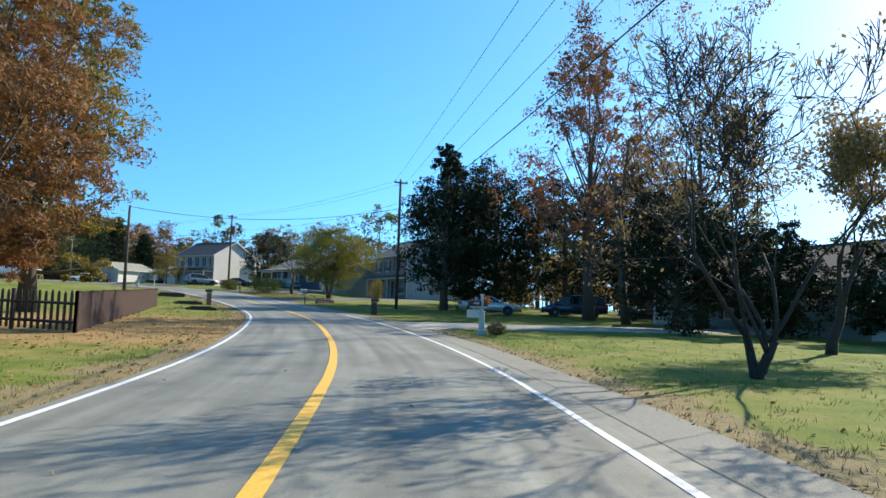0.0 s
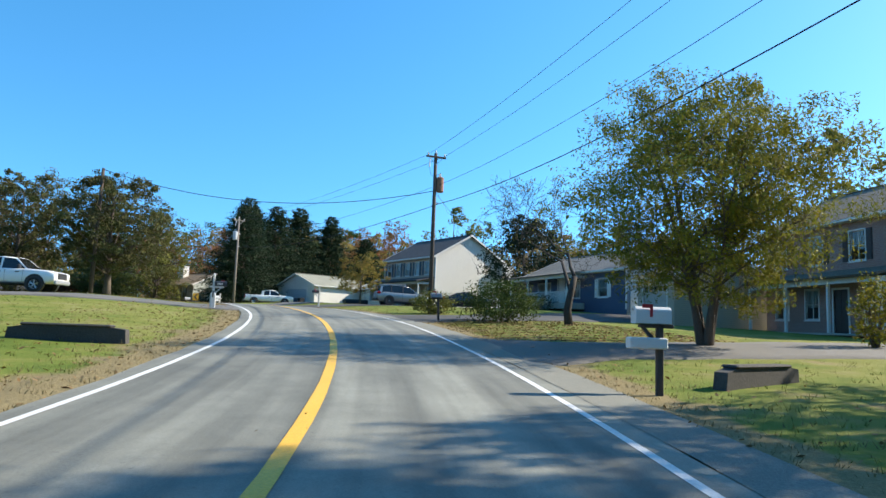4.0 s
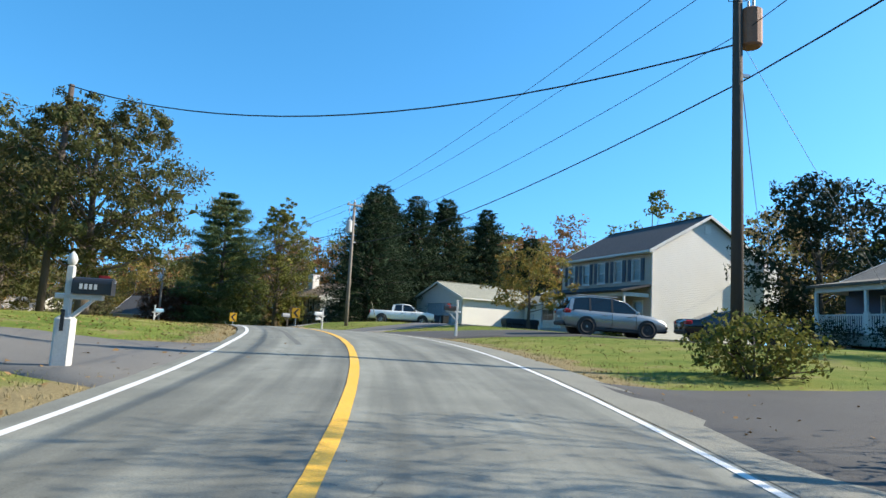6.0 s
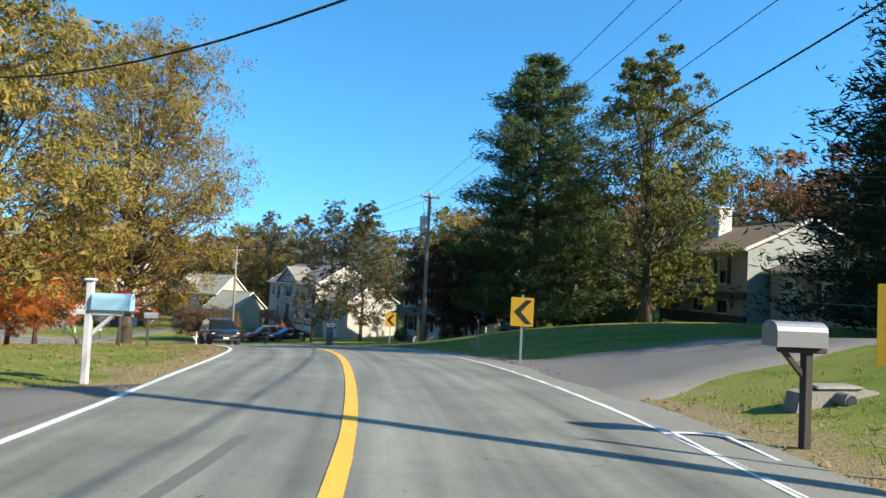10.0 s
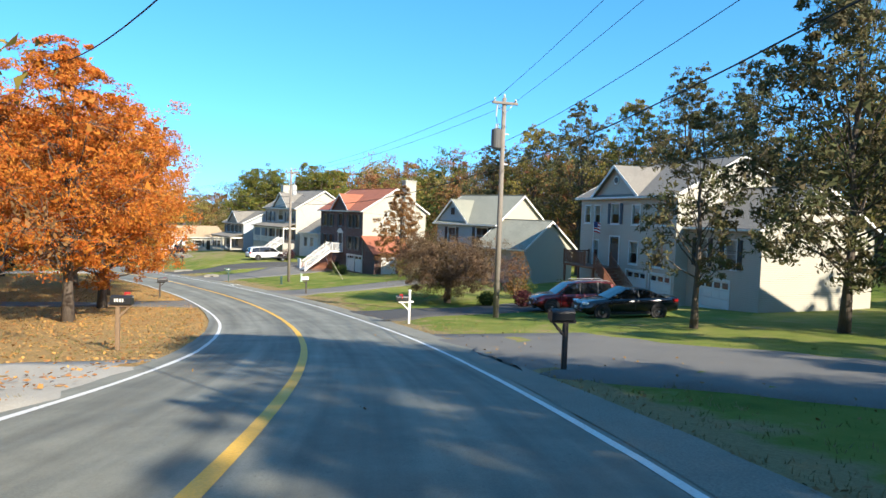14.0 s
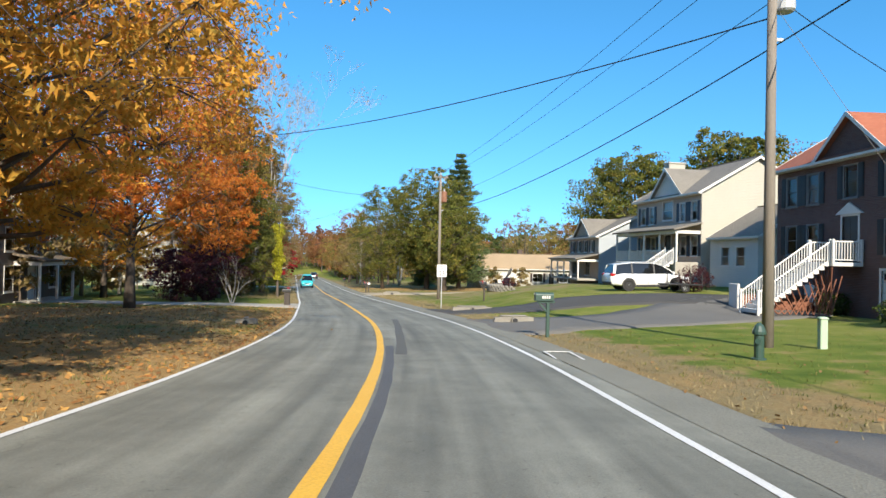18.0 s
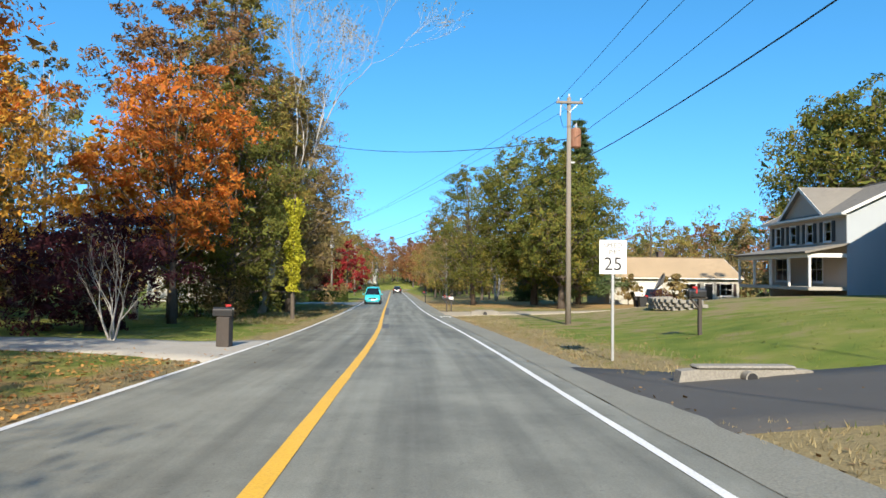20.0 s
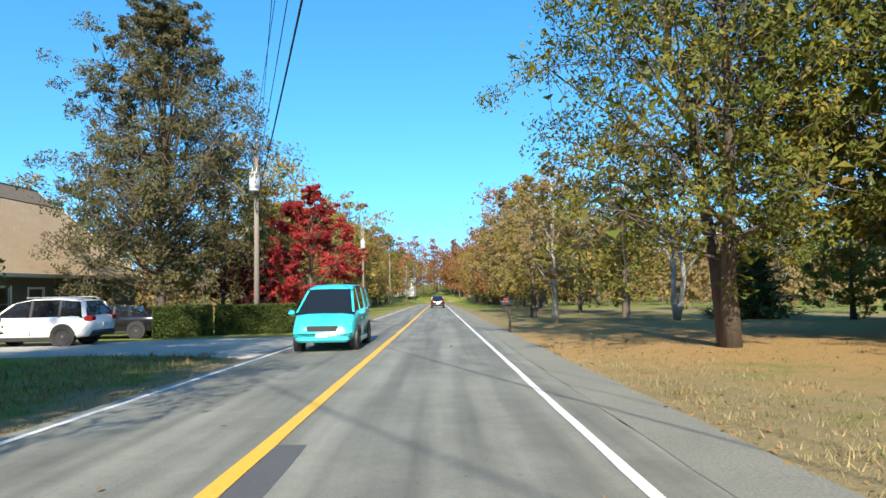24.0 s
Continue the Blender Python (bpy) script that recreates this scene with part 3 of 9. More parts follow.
def ground_z(x, y):
    """The ground's height, road and verge included."""
    z, lat, d = base_z(x, y)
    x, y = np.atleast_1d(x).astype(float), np.atleast_1d(y).astype(float)
    top, den = np.zeros_like(z), np.full_like(z, 0.12)
    for px, py, res, pr in PADRES:
        w = np.exp(-((x - px) ** 2 + (y - py) ** 2) / (pr * pr))
        top += w * res
        den += w
    side = np.clip((d - 5.0) / 6.0, 0, 1)
    z = z + top / den * side
    bed = (lat > LEFT_EDGE + 0.3) & (lat < RIGHT_EDGE - 0.3) & (d < 6)
    z = np.where(bed, z - 0.16, z - 0.02 - 0.055 * np.clip((7.0 - d) / 1.5, 0, 1))
    return z


def gz(x, y):
    return float(ground_z(x, y)[0])


def sheet():
    """The ground: one sheet, fine along the road and coarse far away."""
    pts = []
    lats = [-22, -18, -15, -12.5, -10.5, -9, -7.8, -6.8, -5.8, -4.8, -4, -3.5, LEFT_EDGE, -2.6, 0, 3.7, RIGHT_EDGE, 4.8, 5.4, 6.1, 6.9, 7.8, 9, 10.5, 12.5, 15, 18, 22]
    for i in range(0, len(LINE), 2):
        for q in lats:
            if i > S0 + 420 and abs(q) > 7:
                continue
            pts.append((LINE[i, 0] + RIGHT[i, 0] * q, LINE[i, 1] + RIGHT[i, 1] * q))
    grid = [(gx, gy) for gx in np.arange(-330, 75, 4.0) for gy in np.arange(-90, 230, 4.0)]
    grid += [(gx, gy) for gx in np.arange(-800, 520, 24.0) for gy in np.arange(-700, 700, 24.0) if not (-331 < gx < 72 and -91 < gy < 227)]
    grid += [(1800 * math.cos(a) - 150, 1800 * math.sin(a)) for a in np.arange(0, 2 * math.pi, 0.2)]
    grid += [(4200 * math.cos(a) - 150, 4200 * math.sin(a)) for a in np.arange(0, 2 * math.pi, 0.2)]
    g = np.array(grid)
    idx, lat, d = nearest(g[:, 0], g[:, 1])
    keep = (d > 24) | ((idx > S0 + 420) & (d > 9))
    pts += [tuple(p) for p in g[keep]]
    co, _, faces, _, _, _ = geometry.delaunay_2d_cdt([Vector(p) for p in pts], [], [], 0, 1e-4)
    co = np.array([tuple(p) for p in co])
    z = ground_z(co[:, 0], co[:, 1])
    idx, lat, d = nearest(co[:, 0], co[:, 1])
    far = np.hypot(co[:, 0] + 150, co[:, 1])
    z = np.where(far > 900, -10 + (far - 900) * 0.004, z)
    me = mesh_of("ground", [(a, b, c) for (a, b), c in zip(co, z)], [tuple(f) for f in faces], True)
    edge = np.maximum(LEFT_EDGE - lat, lat - RIGHT_EDGE)
    verge = np.clip(1.0 - edge / 1.15, 0, 1)
    s_at = idx - S0
    worn = np.clip((s_at - 190) / 40, 0, 1) * (lat > 0) * np.clip((400 - s_at) / 40, 0, 1)
    verge = np.maximum(verge, worn * np.clip(1.0 - edge / 2.6, 0, 1))
    thin = np.clip((s_at - 262) / 20, 0, 1) * (lat > 0) * np.clip((34 - lat) / 8, 0, 1) * np.clip((400 - s_at) / 40, 0, 1)
    verge = np.maximum(verge, 0.3 * thin)
    litter = np.zeros(len(co))
    for lx, ly, lr in ((-140, 88, 12), (-128, 95, 10), (-118, 96, 9), (-155, 80, 12), (-146, 84, 12), (-12, 24, 8), (-100, 99, 8), (-168, 66, 8), (-232, 33, 8), (-233, 42, 9), (-240, 31, 9)):
        litter = np.maximum(litter, np.exp(-((co[:, 0] - lx) ** 2 + (co[:, 1] - ly) ** 2) / lr ** 2))
    for key, val in (("verge", verge), ("litter", litter)):
        me.attributes.new(key, "FLOAT", "POINT").data.foreach_set("value", val.astype(np.float32))
    me.materials.append(lawn_mat())
    return tagged(new("ground", me), "lawns and verges of green and straw-coloured grass", "ground", kind="structure")


def ribbon(name, l0, l1, s0, s1, dz, material, cols=2, wobble=0.0, seed=1, step=1, follow=None):
    """A strip that follows the road between two offsets from its yellow line."""
    rr = random.Random(seed)
    a, b = max(int(s0) + S0, 0), min(int(s1) + S0, len(LINE) - 1)
    vs, uv = [], []
    for i in range(a, b + 1, step):
        j0, j1 = rr.uniform(-wobble, wobble), rr.uniform(-wobble, wobble)
        if follow is not None:
            j0, j1 = j0 + follow[i], j1 + follow[i]
        for c in range(cols):
            q = (l0 + j0) + ((l1 + j1) - (l0 + j0)) * c / (cols - 1)
            crown = -0.012 * abs(q)
            vs.append((LINE[i, 0] + RIGHT[i, 0] * q, LINE[i, 1] + RIGHT[i, 1] * q, LINE[i, 2] + dz + crown))
            uv.append((q, i - S0))
    n = len(vs) // cols
    fs = [(r * cols + c, r * cols + c + 1, (r + 1) * cols + c + 1, (r + 1) * cols + c) for r in range(n - 1) for c in range(cols - 1)]
    fs = [f[::-1] for f in fs]
    me = mesh_of(name, vs, fs, True)
    lay = me.uv_layers.new(name="UVMap")
    for lp in me.loops:
        lay.data[lp.index].uv = uv[lp.vertex_index]
    me.materials.append(material)
    if me.polygons[0].normal.z < 0:
        me.flip_normals()
    return new(name, me)


ground = sheet()
ROADMAT = road_mat()
road = tagged(ribbon("road", LEFT_EDGE, RIGHT_EDGE - 0.75, -74, 700, 0.0, ROADMAT, 9, 0.03), "grey worn asphalt two-lane road curving through houses", "road", kind="structure")
tagged(ribbon("pavement_shoulder", RIGHT_EDGE - 0.76, RIGHT_EDGE + 0.12, -74, 430, 0.006, SHOULDER, 4, 0.02, 5, 1), "paler gravelly asphalt shoulder beside the road", "pavement", kind="structure")
tagged(ribbon("trim_centre_line", -0.085, 0.085, -74, 700, 0.005, YELLOW, 2, 0.006), "solid yellow painted centre line", "road marking", kind="structure")
tagged(ribbon("trim_edge_line_left", -0.055, 0.055, -74, 700, 0.006, ROADWHITE, 2, 0.008, 2, follow=LEFT_LINE), "white painted edge line", "road marking", kind="structure")
tagged(ribbon("trim_edge_line_right", -0.055, 0.055, -74, 700, 0.006, ROADWHITE, 2, 0.008, 3, follow=RIGHT_LINE), "white painted edge line", "road marking", kind="structure")
SKID = surf("skid_rubber", (0.08, 0.08, 0.073), (0.118, 0.116, 0.104), 1.0, 0.75, 0.3, 50, vary=0.2)
SEAL = surf("faint_seal", (0.1062, 0.1054, 0.0918), (0.1403, 0.1386, 0.119), 1.0, 0.75, 0.3, 50, vary=0.2)
for sa, sb, wide, where, mat in (
        (232, 246.5, 0.24, ((232, 0.45), (235.2, 0.53), (239, 0.66), (242.5, 0.86), (246.5, 1.12)), SKID),
        (214, 234, 0.17, ((214, 0.215), (234, 0.215)), TAR),
        (289.9, 304.7, 0.3, ((284, 0.24), (305, 0.24)), TAR),
        (272, 276, 0.29, ((272, 0.255), (276, 0.255)), TAR),
        (278, 281, 0.3, ((278, -0.3), (281, -0.3)), SEAL),
        (290, 291, 0.4, ((290, 2.85), (291, 2.85)), SEAL),
        (95, 131, 0.16, ((95, -1.25), (98, -1.5), (103, -1.64), (124, -1.62), (131, -1.0)), SEAL),
        (161, 171, 0.15, ((161, 1.35), (163, 1.64), (165, 1.94), (168.5, 2.57), (171, 2.9)), SEAL)):
    path = np.interp(LANE_S, [p[0] for p in where], [p[1] for p in where])
    tagged(ribbon("trim_tar_strip", -wide / 2, wide / 2, sa, sb, 0.003, mat, 2, 0.012, sa, follow=path), "dark tar-sealed strip in the asphalt", "road patch", kind="structure")


DRIVES = []


def drive(name, label, pts, width, material, lift=0.045, flare=1.6, cat="driveway", run=1.3):
    """A driveway laid over the ground along a line that starts at the road's edge."""
    P = [Vector((p[0], p[1])) for p in pts]
    dense = []
    for a, b in zip(P[:-1], P[1:]):
        k = max(int((b - a).length / 0.8), 1)
        dense += [a.lerp(b, i / k) for i in range(k)]
    dense.append(P[-1])
    vs, cols = [], 9
    tot = 0.0
    for i, p in enumerate(dense):
        t = (dense[min(i + 1, len(dense) - 1)] - dense[max(i - 1, 0)]).normalized()
        r = Vector((t.y, -t.x))
        if i:
            tot += (p - dense[i - 1]).length
        w = width / 2 + flare * math.exp(-tot / run) + 0.08 * math.sin(i * 1.7)
        for c in range(cols):
            u = 2 * (c - 1) / (cols - 3) - 1
            q = p + r * (w * u if abs(u) <= 1.001 else math.copysign(w + 0.1, u))
            vs.append((q.x, q.y, 0))
    # the mouth follows the road's edge
    a = np.array(vs)
    i0, lat, d = nearest(a[:, 0], a[:, 1])
    right_side = lat[-cols:].mean() > 0
    e = RIGHT_EDGE - 0.1 if right_side else LEFT_EDGE - 0.02
    want = np.maximum(lat, e) if right_side else np.minimum(lat, e)
    want[:cols] = e
    if math.hypot(P[0].x - LINE[i0[cols // 2], 0], P[0].y - LINE[i0[cols // 2], 1]) < 6:
        mv = np.where(d < 14, want - lat, 0.0)
        a[:, 0] += RIGHT[i0, 0] * mv
        a[:, 1] += RIGHT[i0, 1] * mv
    vs = [tuple(p) for p in a]
    _, lat, d = nearest(a[:, 0], a[:, 1])
    zz = ground_z(a[:, 0], a[:, 1])
    idx = nearest(a[:, 0], a[:, 1])[0]
    edge = np.maximum(LEFT_EDGE - lat, lat - RIGHT_EDGE)
    k = np.clip((edge + 0.2) / 1.2, 0, 1)
    zz = np.where(d < 9, np.minimum(zz + lift, 99) * k + (LINE[idx, 2] - 0.047) * (1 - k), zz + lift)
    drop = np.tile([0.13] + [0.0] * (cols - 2) + [0.13], len(dense))
    sg = 1.0 if right_side else -1.0
    lip = [(p[0] - sg * RIGHT[j, 0] * 0.4, p[1] - sg * RIGHT[j, 1] * 0.4, LINE[j, 2] - 0.12) for p, j in zip(vs[:cols], idx[:cols])]
    vs = lip + [(p[0], p[1], z) for p, z in zip(vs, zz - drop)]
    n = len(dense) + 1
    DRIVES.append((np.array([tuple(p) for p in dense]), width / 2 + 0.25))
    fs = [(r * cols + c, r * cols + c + 1, (r + 1) * cols + c + 1, (r + 1) * cols + c) for r in range(n - 1) for c in range(cols - 1)]
    me = mesh_of(name, vs, fs, True)
    if sum(p.normal.z for p in me.polygons) < 0:
        me.flip_normals()
    me.materials.append(material)
    return tagged(new(name, me), label, cat, kind="structure")



# ---- kinds of things: houses ----
HOUSEGLASS = None


def house_glass():
    m, n, l, p = nodes_of("pane_glass")
    p.inputs["Base Color"].default_value = (0.8, 0.85, 0.85, 1)
    p.inputs["Roughness"].default_value = 0.02
    p.inputs["Transmission Weight"].default_value = 1.0
    p.inputs["IOR"].default_value = 1.5
    return m


HOUSEGLASS = house_glass()
CURTAIN = surf("curtain", (0.527, 0.51, 0.4675), (0.425, 0.408, 0.374), 3, 0.9, 0.1, 20, stretch=(8, 8, 0.3), vary=0.1)


def side_map(side, w, d, ox=0.0, oy=0.0, oz=0.0):
    if side == "front":
        return lambda u, v, t: (ox + u, oy + t, oz + v)
    if side == "right":
        return lambda u, v, t: (ox + w - t, oy + u, oz + v)
    if side == "back":
        return lambda u, v, t: (ox + w - u, oy + d - t, oz + v)
    return lambda u, v, t: (ox + t, oy + d - u, oz + v)


def mbox(g, mp, u0, v0, t0, u1, v1, t1):
    """A box in a wall's own measures: along, up, inwards."""
    c = [mp(u, v, t) for v in (v0, v1) for u, t in ((u0, t0), (u1, t0), (u1, t1), (u0, t1))]
    return g.add(c, [(0, 3, 2, 1), (4, 5, 6, 7), (0, 1, 5, 4), (1, 2, 6, 5), (2, 3, 7, 6), (3, 0, 4, 7)])


def wall(parent, mp, length, height, holes, mat, gable=0.0, thick=0.2, name="wall", z0=0.0):
    g = Geo()
    us = sorted({0.0, length, *(h[0] for h in holes), *(h[2] for h in holes)})
    vs = sorted({z0, height, *(h[1] for h in holes), *(h[3] for h in holes)})
    for a, b in zip(us[:-1], us[1:]):
        for c, e in zip(vs[:-1], vs[1:]):
            cu, cv = (a + b) / 2, (c + e) / 2
            if any(h[0] < cu < h[2] and h[1] < cv < h[3] for h in holes):
                continue
            g.add([mp(a, c, 0), mp(b, c, 0), mp(b, e, 0), mp(a, e, 0)], [(0, 1, 2, 3)])
            g.add([mp(a, c, thick), mp(b, c, thick), mp(b, e, thick), mp(a, e, thick)], [(3, 2, 1, 0)])
    for u0, v0, u1, v1 in holes:
        for (ua, va), (ub, vb) in (((u0, v0), (u1, v0)), ((u1, v0), (u1, v1)), ((u1, v1), (u0, v1)), ((u0, v1), (u0, v0))):
            g.add([mp(ua, va, 0), mp(ub, vb, 0), mp(ub, vb, thick), mp(ua, va, thick)], [(0, 3, 2, 1)])
    if gable:
        a, b, c = (0, height), (length, height), (length / 2, gable)
        g.add([mp(*a, 0), mp(*b, 0), mp(*c, 0), mp(*a, thick), mp(*b, thick), mp(*c, thick)], [(0, 1, 2), (5, 4, 3)])
    return part(name, g, mat, parent)


def window(parent, mp, h, shutter=None, trim=WHITE, bars=(1, 1), curtain=False, wide=0.36):
    u0, v0, u1, v1 = h
    g = Geo()
    f, o = 0.07, -0.03
    mbox(g, mp, u0 - f, v0 - f, o, u1 + f, v0, 0.06)
    mbox(g, mp, u0 - f, v1, o, u1 + f, v1 + f, 0.06)
    mbox(g, mp, u0 - f, v0, o, u0, v1, 0.06)
    mbox(g, mp, u1, v0, o, u1 + f, v1, 0.06)
    fr = part("window", g, trim, parent)
    s = Geo()
    k = 0.035
    for a, b, c, e in ((u0, v0, u1, v0 + k), (u0, v1 - k, u1, v1), (u0, v0, u0 + k, v1), (u1 - k, v0, u1, v1)):
        mbox(s, mp, a, b, 0.05, c, e, 0.09)
    for i in range(1, bars[1] + 1):
        q = v0 + (v1 - v0) * i / (bars[1] + 1)
        mbox(s, mp, u0, q - 0.02, 0.05, u1, q + 0.02, 0.088)
    for i in range(1, bars[0]):
        q = u0 + (u1 - u0) * i / bars[0]
        mbox(s, mp, q - 0.02, v0, 0.05, q + 0.02, v1, 0.086)
    part("sash", s, trim, fr)
    p = Geo().add([mp(u0, v0, 0.07), mp(u1, v0, 0.07), mp(u1, v1, 0.07), mp(u0, v1, 0.07)], [(0, 1, 2, 3)])
    part("pane", p, HOUSEGLASS, fr)
    part("window_sill", mbox(Geo(), mp, u0 - f - 0.03, v0 - f - 0.04, -0.07, u1 + f + 0.03, v0 - f, 0.03), trim, fr)
    if curtain:
        c = Geo()
        n = 8
        top = v0 + (v1 - v0) * (0.0 if curtain is True else curtain)
        for i in range(n):
            a, b = u0 + (u1 - u0) * i / n, u0 + (u1 - u0) * (i + 1) / n
            ta, tb = 0.16 + 0.03 * (i % 2), 0.16 + 0.03 * ((i + 1) % 2)
            c.add([mp(a, top, ta), mp(b, top, tb), mp(b, v1, tb), mp(a, v1, ta)], [(0, 1, 2, 3)])
        part("curtain", c, CURTAIN, fr)
    if shutter:
        for a in (u0 - f - 0.02 - wide, u1 + f + 0.02):
            sg = Geo()
            mbox(sg, mp, a, v0 - 0.04, -0.045, a + wide, v1 + 0.04, -0.005)
            z = v0 + 0.03
            while z < v1 - 0.03:
                mbox(sg, mp, a + 0.05, z, -0.062, a + wide - 0.05, z + 0.055, -0.044)
                z += 0.1
            part("shutter", sg, shutter, parent)
    return fr


def roof_slab(parent, name, p0, p1, p2, p3, thick, mat):
    """p0-p1 along the eave, p3-p2 along the ridge."""
    p0, p1, p2, p3 = (Vector(p) for p in (p0, p1, p2, p3))
    nrm = (p1 - p0).cross(p3 - p0).normalized()
    if nrm.z < 0:
        nrm = -nrm
    k = 6
    top = []
    for i in range(k + 1):
        a, b = p0.lerp(p3, i / k), p1.lerp(p2, i / k)
        top += [a, b]
    vs = top + [p - nrm * thick for p in top]
    n = len(top)
    fs = [(2 * i, 2 * i + 1, 2 * i + 3, 2 * i + 2) for i in range(k)]
    fs += [(n + 2 * i + 2, n + 2 * i + 3, n + 2 * i + 1, n + 2 * i) for i in range(k)]
    fs += [(2 * i, 2 * i + 2, n + 2 * i + 2, n + 2 * i) for i in range(k)]
    fs += [(2 * i + 3, 2 * i + 1, n + 2 * i + 1, n + 2 * i + 3) for i in range(k)]
    fs += [(1, 0, n, n + 1), (n - 2, n - 1, 2 * n - 1, 2 * n - 2)]
    me = mesh_of(name, [tuple(v) for v in vs], fs)
    u = (p1 - p0).normalized()
    w = (p3 - p0 - u * (p3 - p0).dot(u)).normalized()
    lay = me.uv_layers.new(name="UVMap")
    for lp in me.loops:
        q = me.vertices[lp.vertex_index].co - p0
        lay.data[lp.index].uv = (q.dot(u), q.dot(w))
    bm = bmesh.new()
    bm.from_mesh(me)
    bmesh.ops.recalc_face_normals(bm, faces=bm.faces)
    bm.to_mesh(me)
    bm.free()
    me.materials.append(mat)
    return part(name, me, mat, parent)


def gable_roof(parent, x0, y0, w, d, eave, ridge, mat, over=0.35, rake=0.3, trim=WHITE, thick=0.14, axis="x"):
    """A pitched roof with its trim and gutters over a box; the ridge runs along the axis."""
    def P(a, b, z):
        return (x0 + a, y0 + b, z) if axis == "x" else (x0 + b, y0 + a, z)
    L, W = (w, d) if axis == "x" else (d, w)
    sl = (ridge - eave) / (W / 2)
    ez = eave - over * sl + 0.1
    roof_slab(parent, "roof", P(-rake, -over, ez), P(L + rake, -over, ez), P(L + rake, W / 2, ridge + 0.1), P(-rake, W / 2, ridge + 0.1), thick, mat)
    roof_slab(parent, "roof", P(L + rake, W + over, ez), P(-rake, W + over, ez), P(-rake, W / 2, ridge + 0.1), P(L + rake, W / 2, ridge + 0.1), thick, mat)
    cap = Geo().tube([P(-rake, W / 2, ridge + 0.1), P(L + rake, W / 2, ridge + 0.1)], 0.07, 5)
    part("ridge_cap", cap, mat, parent)
    for a in (-rake - 0.03, L + rake):
        for b0, b1 in ((-over, W / 2), (W + over, W / 2)):
            g = Geo()
            c = [P(a, b0, ez - thick - 0.04), P(a, b1, ridge + 0.1 - thick - 0.04), P(a, b1, ridge + 0.12), P(a, b0, ez + 0.02)]
            o = Vector(P(a + 0.03, b0, 0)) - Vector(P(a, b0, 0))
            part("rake_board", g.prism(c, o), trim, parent)
    for b in (-over - 0.1, W + over):
        g = Geo()
        pts = [P(-rake, b, ez - 0.14), P(-rake, b + 0.1, ez - 0.14), P(-rake, b + 0.1, ez - 0.02), P(-rake, b, ez - 0.02)]
        o = Vector(P(L + rake, b, 0)) - Vector(P(-rake, b, 0))
        part("gutter", g.prism(pts, o), trim, parent)
    for b in (0, W):
        s = Geo()
        b0, b1 = (-over, 0) if b == 0 else (W, W + over)
        c = [P(-rake, b0, ez - 0.17), P(L + rake, b0, ez - 0.17), P(L + rake, b1, ez - 0.17), P(-rake, b1, ez - 0.17)]
        part("soffit", s.prism(c, (0, 0, 0.02)), trim, parent)


def downspout(parent, x, y, z0, z1, mat=WHITE):
    part("downspout", Geo().box(x - 0.04, y - 0.04, z0, x + 0.04, y + 0.04, z1, 0.012), mat, parent)


def cross_gable(parent, xc, width, y, eave, ridge, back, wallmat, roofmat, trim=WHITE, over=0.25):
    """A gable that faces the front, its roof running back into the main slope."""
    g = Geo().add([(xc - width / 2, y, eave), (xc + width / 2, y, eave), (xc, y, ridge), (xc - width / 2, y + 0.2, eave), (xc + width / 2, y + 0.2, eave), (xc, y + 0.2, ridge)],
                  [(0, 1, 2), (5, 4, 3)])
    part("gable_wall", g, wallmat, parent)
    sl = (ridge - eave) / (width / 2)
    for s in (-1, 1):
        e = (xc + s * (width / 2 + over), eave - over * sl + 0.08)
        a, b = (e[0], y - 0.3, e[1]), (e[0], back, e[1])
        c, f = (xc, back, ridge + 0.08), (xc, y - 0.3, ridge + 0.08)
        roof_slab(parent, "gable_roof", a, b, c, f, 0.12, roofmat)
        part("rake_board", Geo().prism([(e[0], y - 0.33, e[1] - 0.2), (xc, y - 0.33, ridge - 0.12), (xc, y - 0.33, ridge + 0.1), (e[0], y - 0.33, e[1] + 0.02)], (0, 0.03, 0)), trim, parent)


def door(parent, mp, h, mat, trim=WHITE, lights=0, label="", name="door"):
    u0, v0, u1, v1 = h
    g = Geo()
    mbox(g, mp, u0 - 0.1, v0, -0.03, u0, v1 + 0.1, 0.08)
    mbox(g, mp, u1, v0, -0.03, u1 + 0.1, v1 + 0.1, 0.08)
    mbox(g, mp, u0, v1, -0.03, u1, v1 + 0.1, 0.08)
    part("door_frame", g, trim, parent)
    w, hh = u1 - u0, v1 - v0
    dr = part(name, mbox(Geo(), mp, u0, v0, 0.06, u1, v1, 0.11), mat, parent, label)
    for i in range(2):
        for j in range(3):
            a, b = u0 + w * (0.1 + 0.45 * i), v0 + hh * (0.06 + 0.32 * j)
            part("panel", mbox(Geo(), mp, a, b, 0.045, a + w * 0.35, b + hh * 0.26, 0.062), mat, dr)
    if lights:
        p = mbox(Geo(), mp, u0 + w * 0.15, v0 + hh * 0.78, 0.04, u1 - w * 0.15, v1 - hh * 0.06, 0.06)
        part("pane", p, GLASS, dr)
    part("door_handle", mbox(Geo(), mp, u1 - 0.12, v0 + hh * 0.45, 0.0, u1 - 0.07, v0 + hh * 0.45 + 0.06, 0.06), STEEL, dr)
    return dr


